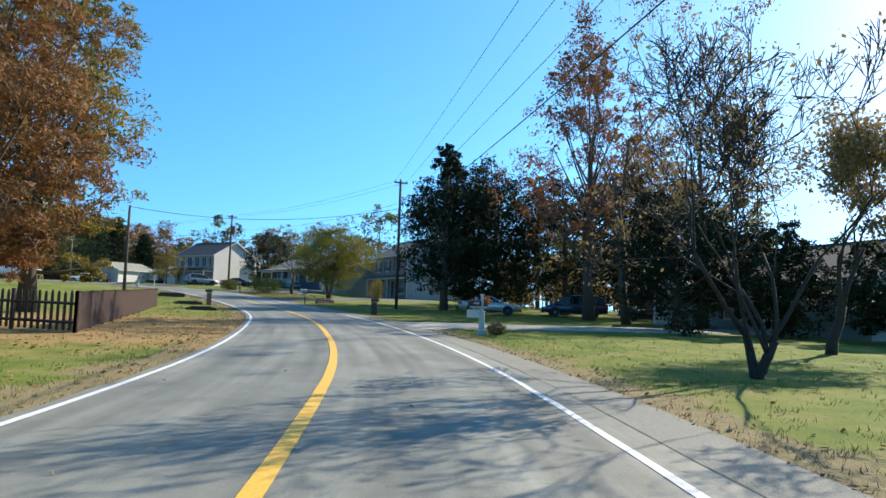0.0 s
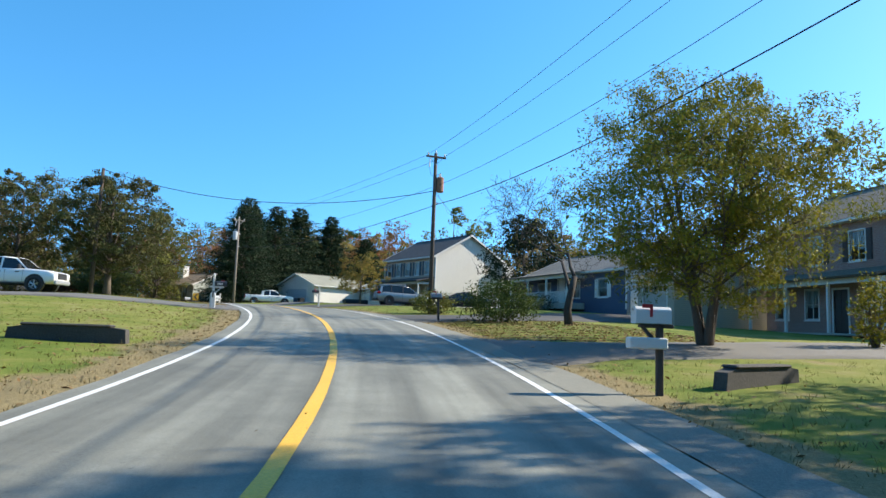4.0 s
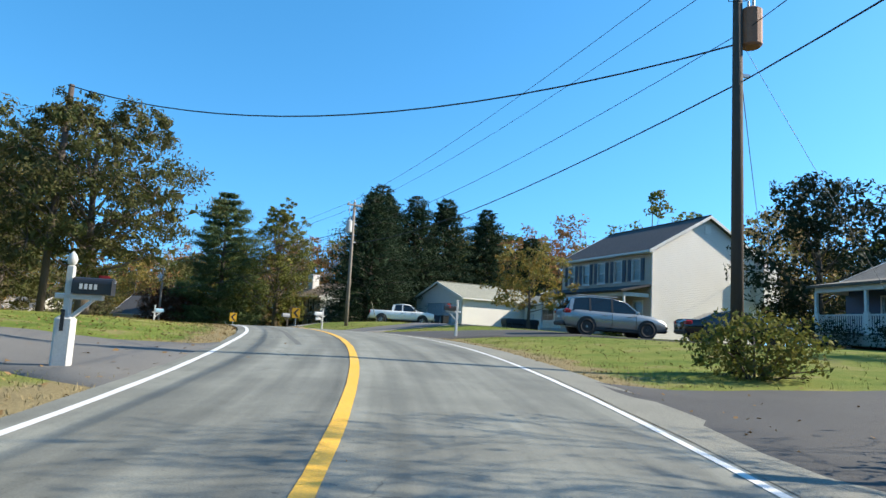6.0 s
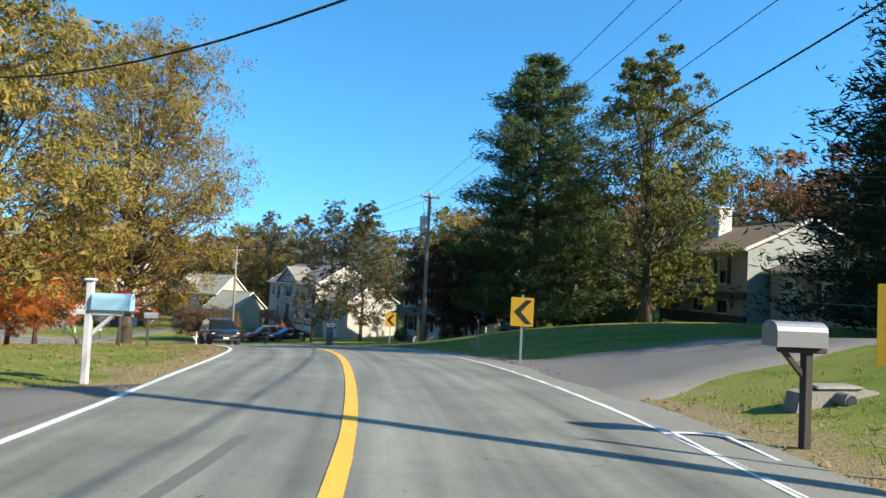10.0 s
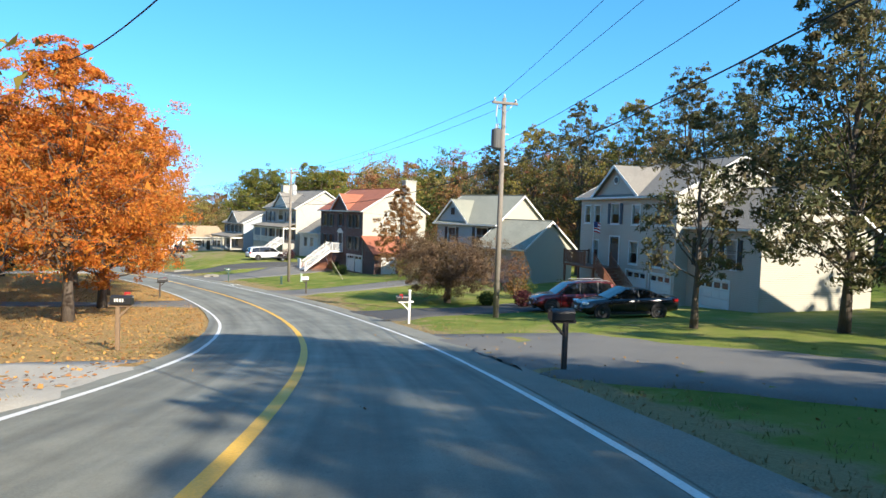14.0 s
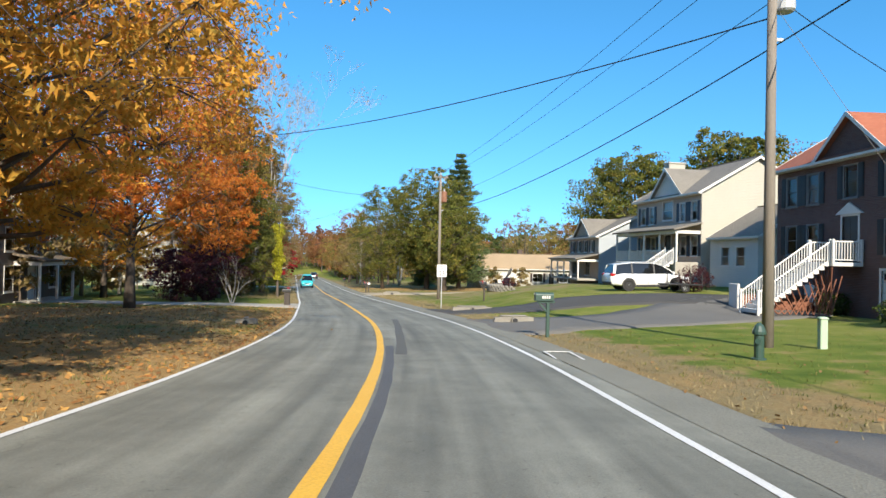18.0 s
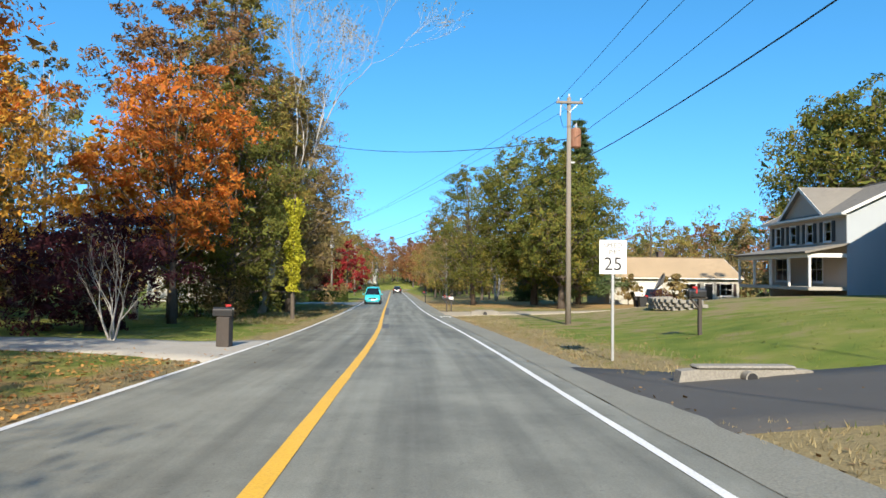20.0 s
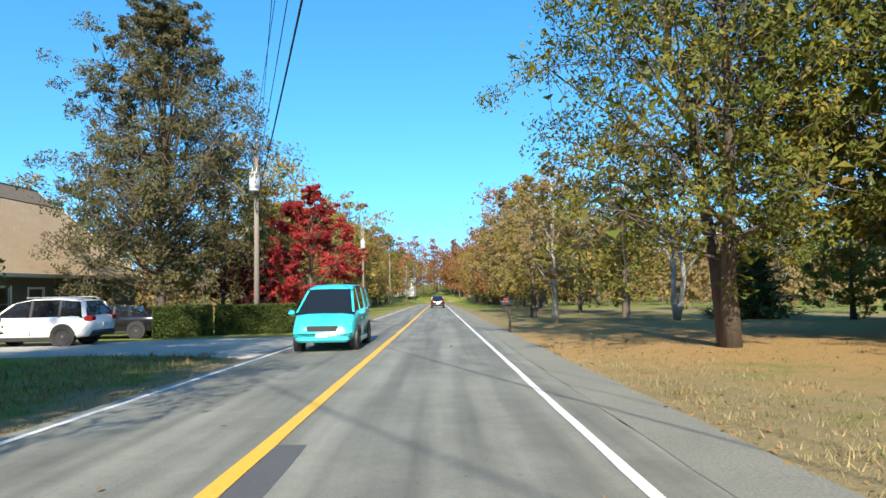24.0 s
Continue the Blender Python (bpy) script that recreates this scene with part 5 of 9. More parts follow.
def span(a, b, sag=0.6, r=0.011, label="thin black overhead wire between utility poles", name="overhead_wire", n=14):
    a, b = Vector(a), Vector(b)
    pts = []
    for i in range(n + 1):
        u = i / n
        p = a.lerp(b, u)
        pts.append((p.x, p.y, p.z - sag * 4 * u * (1 - u)))
    me = mesh_of(name, *(lambda g: (g.v, g.f))(Geo().tube(pts, r, 5)))
    me.materials.append(WIRE)
    return tagged(new(name, me), label, "cable", "overhead wires")


def bars(parent, name, x0, z0, w, h, y, mat, n=4):
    """Unreadable figures: plain upright bars."""
    for i in range(n):
        a = x0 + w * i / n
        part("number_bar", Geo().box(a, y - 0.004, z0, a + w / n * 0.62, y, z0 + h), mat, parent)


def box_shell(x0, x1, y0, y1, z0, h, n=8):
    """A mailbox: flat floor, straight sides and a rounded top, lying along x."""
    w = (y1 - y0) / 2
    yc = (y0 + y1) / 2
    prof = [(yc - w, z0), (yc + w, z0)] + [(yc + w * math.cos(a), z0 + h - w * 0.8 + w * 0.8 * math.sin(a)) for a in np.linspace(0, math.pi, n)]
    return Geo().loft([[(x, y, z) for y, z in prof] for x in (x0, x1)])


def mailbox(label, x, y, deg, post, box, style="arm", h=1.12, flag=True, plate=None, bw=0.2, lean=0.0, size=1.0):
    """deg: the way its door faces."""
    z = gz(x, y)
    ob = thing("mailbox", label, "mailbox", x, y, z, deg, rx=lean)
    L = 0.5 * size
    t = 0.05 if style != "chunky" else 0.17
    top = h + (0.42 if style in ("finial", "cross") else (0.0 if style != "chunky" else -0.02))
    ps = part("post", Geo().box(-t, -t, -0.25, t, t, top, 0.015), post, ob)
    if style in ("finial", "cross"):
        part("arm", Geo().box(-0.18, -0.05, h - 0.09, 0.5, 0.05, h - 0.005, 0.012), post, ob)
        part("brace", Geo().prism([(0.05, -0.04, h - 0.42), (0.05, -0.04, h - 0.34), (0.32, -0.04, h - 0.09), (0.38, -0.04, h - 0.09)], (0, 0.08, 0)), post, ob)
        if style == "finial":
            part("finial", Geo().tube([(0, 0, top), (0, 0, top + 0.03), (0, 0, top + 0.1), (0, 0, top + 0.17), (0, 0, top + 0.22)], [0.03, 0.06, 0.075, 0.05, 0.005], 10), post, ob, smooth=True)
        else:
            part("cap", Geo().box(-0.08, -0.08, top, 0.08, 0.08, top + 0.05, 0.02), post, ob)
        bx0 = 0.06
    elif style == "chunky":
        bx0 = -0.3
    else:
        part("arm", Geo().box(-0.22, -0.05, h - 0.07, 0.34, 0.05, h - 0.005, 0.012), post, ob)
        part("brace", Geo().prism([(0.04, -0.03, h - 0.36), (0.04, -0.03, h - 0.28), (0.24, -0.03, h - 0.07), (0.3, -0.03, h - 0.07)], (0, 0.06, 0)), post, ob)
        bx0 = -0.16
    b = part("box", box_shell(bx0, bx0 + L, -bw / 2, bw / 2, h, 0.23 * size), box, ob)
    part("box_door", box_shell(bx0 + L, bx0 + L + 0.015, -bw / 2 - 0.008, bw / 2 + 0.008, h - 0.005, 0.24 * size), box, b)
    part("handle", Geo().box(bx0 + L + 0.012, -0.02, h + 0.17 * size, bx0 + L + 0.04, 0.02, h + 0.2 * size), STEEL, b)
    if flag:
        part("flag", Geo().box(bx0 + L * 0.55, bw / 2 + 0.003, h + 0.1, bx0 + L * 0.63, bw / 2 + 0.012, h + 0.3).box(bx0 + L * 0.55, bw / 2 + 0.003, h + 0.24, bx0 + L * 0.85, bw / 2 + 0.012, h + 0.3), surf("flag_red", (0.425, 0.0255, 0.0255), (0.34, 0.0255, 0.0255)), b, "small red flag")
    if plate:
        bars(b, "number_bars", bx0 + L * 0.2, h + 0.07, L * 0.5, 0.08, -bw / 2 - 0.003, plate)
        bars(b, "number_bars", bx0 + L * 0.2, h + 0.07, L * 0.5, 0.08, bw / 2 + 0.007, plate)
    return ob


def chevron_sign(x, y, deg, s=1.0):
    z = gz(x, y)
    ob = thing("chevron_sign", "yellow curve sign with a black arrowhead on a steel post", "road sign", x, y, z, deg)
    part("post", Geo().box(-0.03, -0.02, -0.3, 0.03, 0.02, 1.75 * s + 0.1, 0.006), STEEL, ob)
    w, h, z0 = 0.3 * s, 0.38 * s, 1.02 * s
    bd = part("board", Geo().box(-w, -0.032, z0, w, -0.024, z0 + 2 * h, 0.003), surf("sign_yellow", (0.612, 0.34, 0.017), (0.561, 0.306, 0.017), 2, 0.4, 0, vary=0.03), ob)
    zc = z0 + h
    o = [(w * 0.3, zc + h * 0.82), (w * 0.85, zc + h * 0.82), (-w * 0.1, zc), (w * 0.85, zc - h * 0.82), (w * 0.3, zc - h * 0.82), (-w * 0.72, zc)]
    g = Geo()
    k = [(px, -0.033, pz) for px, pz in o]
    g.add(k + [(a, -0.036, c) for a, _, c in k], [(6, 7, 8, 11), (11, 8, 9, 10), (0, 6, 11, 5), (5, 11, 10, 4)])
    part("arrowhead", g, BLACKPL, bd)
    return ob


def words(parent, name, text, size, x, y, z, mat):
    cu = bpy.data.curves.new(name, "FONT")
    cu.body, cu.size, cu.align_x, cu.extrude = text, size, "CENTER", 0.002
    tmp = bpy.data.objects.new(name, cu)
    me = bpy.data.meshes.new_from_object(tmp)
    bpy.data.objects.remove(tmp)
    me.transform(pose(x, y, z, 90, 0, 0))
    me.materials.append(mat)
    return part(name, me, mat, parent)


# ---- kinds of things: trees ----
def facing_quads(P, rng, size, aspect, out):
    """Leaves whose faces turn towards out, give or take."""
    n = len(P)
    c = out / (np.linalg.norm(out, axis=1)[:, None] + 1e-9) + rng.normal(size=(n, 3)) * 0.75
    c /= np.linalg.norm(c, axis=1)[:, None] + 1e-9
    a = np.cross(c, rng.normal(size=(n, 3)))
    a /= np.linalg.norm(a, axis=1)[:, None] + 1e-9
    b = np.cross(c, a)
    s = (size * rng.uniform(0.6, 1.3, n))[:, None]
    fold = c * s * 0.12
    return np.stack([P - a * s * 0.5, P + b * s * aspect * 0.5 + fold - a * s * 0.05, P + a * s * 0.5, P - b * s * aspect * 0.5 + fold - a * s * 0.05], 1)


def leaf_quads(P, rng, size, aspect=0.6, out=None, up=0.3):
    n = len(P)
    a = rng.normal(size=(n, 3))
    if out is not None:
        a = a * 0.6 + out
    a /= np.linalg.norm(a, axis=1)[:, None] + 1e-9
    b = np.cross(a, rng.normal(size=(n, 3)) + (0, 0, up * 3))
    b /= np.linalg.norm(b, axis=1)[:, None] + 1e-9
    c = np.cross(a, b)
    s = (size * rng.uniform(0.6, 1.3, n))[:, None]
    fold = c * s * 0.12
    return np.stack([P - a * s * 0.5, P + b * s * aspect * 0.5 + fold - a * s * 0.05, P + a * s * 0.5, P - b * s * aspect * 0.5 + fold - a * s * 0.05], 1)


def crown_radius(shape, q):
    if shape == "cone":
        return max(1 - q, 0.02) ** 0.85 * min(1.0, 0.5 + q * 6)
    if shape == "oval":
        return math.sqrt(max(1 - (2 * q - 1) ** 2, 0.03)) * (1.0 - 0.15 * q)
    if shape == "egg":
        return max(math.sin(math.pi * min(q * 0.9 + 0.1, 1.0)) ** 0.7 * (1.15 - 0.5 * q), 0.12)
    if shape == "vase":
        return (0.45 + 0.75 * q) * math.sqrt(max(1 - max(q - 0.45, 0) ** 2 / 0.32, 0.05))
    return math.sqrt(max(1 - (2 * q - 1) ** 2 * 0.95, 0.05))


def tree_parts(rng, h, r, cb, shape="round", lobes=16, clusters=9, per=70, leaf=0.22, aspect=0.65, trunk=0.2, forks=1, tight=1.0, base_spread=0.0, hollow=0.7, droop=0.0, twigs=1.0, core=34):
    """The wood (Geo) and the leaf faces of one broadleaf tree standing at the origin."""
    wood, leaves = Geo(), []
    stems = []
    for k in range(forks):
        a = 2 * math.pi * k / forks + rng.uniform(0, 1)
        sp = base_spread * h * (0.5 if forks > 1 else 0)
        dx, dy = math.cos(a) * sp, math.sin(a) * sp
        pts = [Vector((math.cos(a) * trunk * 0.5 * (forks > 1), math.sin(a) * trunk * 0.5 * (forks > 1), -0.2))]
        m = 6
        for i in range(1, m + 1):
            u = i / m
            pts.append(Vector((dx * u + rng.normal() * 0.04 * h * 0.3 * u, dy * u + rng.normal() * 0.04 * h * 0.3 * u, h * 0.88 * u)))
        rad = [trunk * (1.45 if i == 0 else 1.0) * (1 - 0.88 * i / m) + 0.015 for i in range(m + 1)]
        wood.tube(pts, rad, 8)
        stems.append(pts)
    for i in range(lobes):
        q = (i + 0.5) / lobes
        zz = cb + (h - cb) * (0.06 + 0.9 * q) * (1 if shape != "cone" else 1)
        rr = r * crown_radius(shape, (zz - cb) / (h - cb))
        a = i * 2.39996 + rng.uniform(-0.5, 0.5)
        k = rng.uniform(0.4, 0.86)
        lr = max(min(rr * rng.uniform(0.28, 0.6), r * 0.5), r * 0.17)
        c = Vector((math.cos(a) * rr * k, math.sin(a) * rr * k, zz + rng.normal() * 0.03 * h))
        st = stems[i % len(stems)]
        u = min(max((zz * 0.62) / (h * 0.88), 0.12), 0.95)
        j = u * (len(st) - 1)
        p0 = st[int(j)].lerp(st[min(int(j) + 1, len(st) - 1)], j - int(j))
        mid = p0.lerp(c, 0.5) + Vector((0, 0, -0.05 * (c - p0).length + droop * 0.3))
        br = max(trunk * 0.34 * (1 - 0.6 * q), 0.02)
        wood.tube([p0, mid, c], [br, br * 0.7, br * 0.4], 6 if twigs > 0.5 else 4, twigs > 0.5)
        mid_c = np.array([0, 0, cb + (h - cb) * 0.45])
        if core and per:
            v = rng.normal(size=(core, 3))
            v /= np.linalg.norm(v, axis=1)[:, None]
            v *= rng.uniform(0.1, 0.62, (core, 1)) * lr
            leaves.append(leaf_quads(np.array(c) + v, rng, min(lr * 0.26, leaf * 2.4), 0.8))
        for _ in range(clusters):
            d = rng.normal(size=3)
            d /= np.linalg.norm(d)
            rad = lr * rng.uniform(hollow, 1.0) ** 0.6
            e = c + Vector((d[0] * rad, d[1] * rad, d[2] * rad * 0.8 - droop * rng.uniform(0, 1)))
            mm = c.lerp(e, 0.5) + Vector(rng.normal(size=3) * 0.06 * lr)
            if rng.random() < twigs:
                wood.tube([c, mm, e], [br * 0.3, br * 0.2, 0.006], 3, False)
            n = int(per * rng.uniform(0.6, 1.4))
            if n:
                P = np.array(e) + np.clip(rng.normal(size=(n, 3)), -1.3, 1.3) * np.array([0.26, 0.26, 0.17]) * lr * tight * rng.uniform(0.7, 1.25)
                o = P - np.array(c)
                o = o / (np.linalg.norm(o, axis=1)[:, None] + 1e-9) + 0.6 * (P - mid_c) / r + np.array([0, 0, 0.35])
                leaves.append(facing_quads(P, rng, leaf, aspect, o))
    return wood, (np.concatenate(leaves) if leaves else np.zeros((0, 4, 3)))


def tree(name, label, x, y, h, r, leafmat, seed, bark=BARK, rz=0.0, dz=0.0, group="", fine=1.0, **kw):
    rng = np.random.default_rng(seed)
    kw["leaf"] = kw.get("leaf", 0.22) * 0.9 * fine
    kw["per"] = int(kw.get("per", 70) * 0.86 / fine ** 1.6)
    kw.setdefault("cb", h * 0.25)
    kw.setdefault("tight", 1.0 if leafmat is L_HOLLY else 0.62)
    if float(nearest(x, y)[2][0]) > 15:
        kw["leaf"] *= 1.35
    else:
        kw["leaf"] *= 1.12
        kw["per"] = int(kw["per"] * 1.45)
    wood, lv = tree_parts(rng, h, r, **kw)
    ob = thing(name, label, "tree", x, y, gz(x, y) + dz, rz, group)
    part("trunk", wood, bark, ob, smooth=True)
    if len(lv):
        me = quads_mesh("crown", lv[:, :3], 3)
        me.materials.append(leafmat)
        part("crown", me, leafmat, ob)
    return ob


def bare_tree(name, label, x, y, h, seed, bark=BARK, spread=0.55, trunk=0.2, forks=3, depth=6, leafmat=None, leaves=0, leaf=0.14, lean=0.3, first=0.27, twig=0.004):
    rng = np.random.default_rng(seed)
    wood, tips = Geo(), []

    def grow(p, d, length, rad, k):
        q = p
        pts, rads = [p], [rad]
        m = 3 if k > 2 else 2
        for i in range(m):
            d = (d + Vector(rng.normal(size=3)) * 0.13 + Vector((0, 0, 0.05))).normalized()
            q = q + d * length / m
            pts.append(q)
            rads.append(max(rad * (1 - 0.32 * (i + 1) / m), twig))
        wood.tube(pts, rads, 7 if k > 3 else (5 if k > 1 else 3), k > 4)
        if k <= 0:
            tips.append(q)
            return
        for _ in range(2 if k > 5 else int(rng.integers(2, 4))):
            a = Vector(rng.normal(size=3)).normalized()
            e = (d + a * spread * rng.uniform(0.6, 1.25) + Vector((0, 0, 0.08))).normalized()
            grow(pts[-1] if rng.random() < 0.6 else pts[-2], e, (h * 0.27 if k == depth else length) * rng.uniform(0.62, 0.86), rads[-1] * rng.uniform(0.55, 0.75), k - 1)

    for f in range(forks):
        a = 2 * math.pi * f / forks + rng.uniform(0, 0.8)
        t = lean if forks > 1 else 0.03
        grow(Vector((0, 0, -0.15)), Vector((math.cos(a) * t, math.sin(a) * t, 1)).normalized(), h * first, trunk * (0.75 if forks > 1 else 1), depth)
    ob = thing(name, label, "tree", x, y, gz(x, y))
    part("trunk", wood, bark, ob, smooth=True)
    if leaves and leafmat:
        P = np.array([tuple(t) for t in tips])
        P = P[rng.integers(0, len(P), leaves)] + rng.normal(size=(leaves, 3)) * 0.2
        me = quads_mesh("crown", leaf_quads(P, rng, leaf))
        me.materials.append(leafmat)
        part("crown", me, leafmat, ob)
    return ob


def conifer_parts(rng, h, r, dense=True, needle=0.34, per=26, tiers=34, taper=0.7):
    wood = Geo().tube([(0, 0, -0.2), (0, 0, h * 0.5), (0, 0, h * 0.97)], [h * 0.017, h * 0.011, 0.02], 8)
    lv = []
    for t in range(tiers):
        q = (t + 0.5) / tiers
        z = h * (0.05 + 0.93 * q)
        rr = r * max(1 - q, 0.015) ** (0.52 if dense else taper) * (0.8 + 0.2 * math.sin(t * 1.7)) + 0.12
        nb = max(int(6 + 16 * rr / r), 5) if dense else int(rng.integers(9, 13))
        for b in range(nb):
            a = 2 * math.pi * b / nb + rng.uniform(-0.3, 0.3) + t * 0.7
            ln = rr * (rng.uniform(0.7, 1.22) if dense else rng.uniform(0.7, 1.2))
            d = np.array([math.cos(a), math.sin(a), 0.0])
            tip = np.array([d[0] * ln, d[1] * ln, z + ln * (0.06 if dense else 0.12) - 0.1 * ln])
            if not dense or b % 3 == 0:
                wood.tube([(0, 0, z - 0.12 * ln), tuple(tip * np.array([0.5, 0.5, 1.0]) - np.array([0, 0, 0.05])), tuple(tip)], [0.05, 0.03, 0.008], 4, False)
            m = int(per * (0.5 + 0.7 * ln / r)) if dense else int(per * 1.3 * (0.4 + ln / r))
            u = rng.uniform(0.45 if dense else 0.4, 1.05, m)[:, None]
            P = np.array([0, 0, z - 0.1 * ln]) * (1 - u) + tip * u + rng.normal(size=(m, 3)) * np.array([0.17, 0.17, 0.12 if dense else 0.11]) * ((0.45 if dense else 0.9) + ln * 0.22)
            lv.append(leaf_quads(P, rng, needle, 0.32 if dense else 0.2, d * 0.9 + np.array([0, 0, 0.25]), 0.6))
    m = tiers * 16
    q = rng.uniform(0.04, 0.9, m)
    a, k = rng.uniform(0, 6.283, m), rng.uniform(0.1, 0.62, m) * r * (1 - q) ** 0.6
    P = np.stack([np.cos(a) * k, np.sin(a) * k, q * h], 1)
    lv.append(leaf_quads(P, rng, r * 0.2, 0.6))
    return wood, np.concatenate(lv)


def conifer(name, label, x, y, h, r, leafmat, seed, group="", **kw):
    rng = np.random.default_rng(seed)
    kw["needle"] = kw.get("needle", 0.34) * 1.35
    wood, lv = conifer_parts(rng, h, r, **kw)
    ob = thing(name, label, "tree", x, y, gz(x, y), 0, group)
    part("trunk", wood, BARK, ob, smooth=True)
    me = quads_mesh("crown", lv[:, :3], 3)
    me.materials.append(leafmat)
    part("crown", me, leafmat, ob)
    return ob


def shrub(name, label, x, y, w, d, h, leafmat, seed, n=1800, leaf=0.1, rz=0.0, dz=0.0, box=False, cat="shrub", group=""):
    rng = np.random.default_rng(seed)
    ob = thing(name, label, cat, x, y, gz(x, y) + dz, rz, group)
    if box:
        P = rng.uniform(-1, 1, size=(n, 3))
        ax = rng.integers(0, 5, n)
        for k, (i, s) in enumerate(((0, 1), (0, -1), (1, 1), (1, -1), (2, 1))):
            P[ax == k, i] = s * rng.uniform(0.86, 1.02, (ax == k).sum())
        P = P * np.array([w / 2, d / 2, h / 2]) + np.array([0, 0, h / 2])
    else:
        v = rng.normal(size=(n, 3))
        v /= np.linalg.norm(v, axis=1)[:, None]
        lump = 1 + 0.18 * np.sin(v[:, :1] * 5 + seed) * np.cos(v[:, 1:2] * 6 + seed * 2) + 0.1 * np.sin(v[:, 2:] * 9)
        P = v * lump * rng.uniform(0.55, 1.02, (n, 1)) * np.array([w / 2, d / 2, h * 0.55]) + np.array([0, 0, h * 0.5])
        P[:, 2] = np.abs(P[:, 2])
    g = Geo()
    for i in range(9):
        e = P[int(rng.integers(0, n))]
        g.tube([(e[0] * 0.15, e[1] * 0.15, -0.1), (e[0] * 0.5, e[1] * 0.5, e[2] * 0.6), tuple(e)], [0.03, 0.02, 0.006], 4, False)
    part("stem", g, BARK, ob)
    me = quads_mesh("foliage", leaf_quads(P, rng, leaf))
    me.materials.append(leafmat)
    part("foliage", me, leafmat, ob)
    return ob


def woods(name, label, spots, leafmat, seed, hmin=12, hmax=19, leaf=0.52, per=26, clusters=5, lobes=12, conif=0.0, spare=0.0):
    """Far trees that nobody could count, in one object."""
    rng = np.random.default_rng(seed)
    wood, lv = Geo(), []
    for x, y in spots:
        h = rng.uniform(hmin, hmax)
        w, q = tree_parts(rng, h, h * rng.uniform(0.32, 0.46), h * rng.uniform(0.06, 0.2), "round" if rng.random() < 0.5 else "egg", lobes, clusters, per * 1.25 if rng.random() > spare else per * 0.3, leaf, 0.9, h * 0.012, twigs=0.0, tight=1.2, core=6)
        z = gz(x, y)
        wood.add([(a + x, b + y, c + z) for a, b, c in w.v], w.f)
        if len(q):
            lv.append(q + np.array([x, y, z]))
    lv = np.concatenate(lv)
    k = len(lv)
    wm = len(wood.v)
    me = bpy.data.meshes.new(name)
    me.from_pydata(wood.v, [], wood.f)
    me.materials.append(BARK)
    ob = tagged(new(name, me), label, "woods", kind="stuff")
    lm = quads_mesh("foliage", lv[:, :3], 3)
    lm.materials.append(leafmat)
    fo = tagged(new("foliage", lm), kind="stuff")
    fo.parent = ob
    return ob


def scatter(n, rng, s0, s1, l0, l1):
    s, q = rng.uniform(s0, s1, n), rng.uniform(l0, l1, n)
    return [tuple(at(a, b)[:2]) for a, b in zip(s, q)]


# ---- driveways and paving ----
def drive_at(s, side, length, width, material, label, bend=0.0, name="driveway", start=None):
    """A driveway that leaves the road at station s."""
    e = (RIGHT_EDGE - 0.1) if side > 0 else (LEFT_EDGE - 0.05)
    p = at(s, e)
    q = at(s, e + side * length)
    h = radians(heading(s))
    b = Vector((math.cos(h), math.sin(h), 0)) * bend
    m = p.lerp(q, 0.5) + b * 0.35
    return drive(name, label, [p, m, q + b], width, material)


drive_at(32, 1, 24, 4.6, CONCRETE, "pale concrete driveway crossing the lawn", 0)
drive_at(69.5, 1, 20, 4.2, TARMAC_OLD, "grey asphalt driveway beside a leafy bed", 2)
drive_at(85.5, 1, 20, 5.6, TARMAC, "dark asphalt driveway", 5)
drive_at(107.5, 1, 14, 6.0, TARMAC, "dark asphalt driveway in front of the house", -7)
drive_at(91, -1, 30, 4.6, TARMAC_OLD, "asphalt side lane leading off across the lawn", 6)
drive_at(119, 1, 20, 6.5, TARMAC_OLD, "grey asphalt driveway to a garage", 1)
drive_at(139, 1, 30, 6.5, TARMAC_OLD, "grey worn asphalt driveway", 4)
drive_at(131, -1, 22, 4.6, TARMAC_OLD, "grey asphalt driveway between lawns", 4)
drive("side_road", "wide grey asphalt side road in tree shade", [at(188.5, 4.35), (-121.8, 113.0), (-117.8, 117.5), (-111.0, 124.3), (-104.0, 131.0), (-99.0, 136.0)], 7.6, TARMAC_OLD, flare=3.2, cat="road", run=3.2)
drive_at(181, -1, 14, 4.2, CONCRETE, "pale concrete driveway by leaf-covered grass", -3)
drive_at(202.5, 1, 16, 4.6, TARMAC, "dark asphalt driveway below the grey house", 6)
drive_at(222, 1, 20, 4.4, TARMAC_OLD, "grey asphalt driveway", 4)
drive_at(243, 1, 16, 6.5, TARMAC_OLD, "grey asphalt driveway with a culvert beside it", 6)
drive_at(254.5, 1, 26, 3.8, TARMAC, "dark asphalt driveway climbing to the house", -9)
drive_at(214, -1, 12, 3.6, TARMAC_OLD, "short asphalt driveway under maples", 2)
drive_at(262, -1, 20, 4.0, CONCRETE, "pale concrete driveway into the trees", 4)
drive_at(293.3, 1, 30, 6.8, GRAVEL, "sandy gravel driveway to a ranch house", 2)
drive_at(320, -1, 19, 7.5, CONCRETE, "pale concrete forecourt with parked cars", 0)

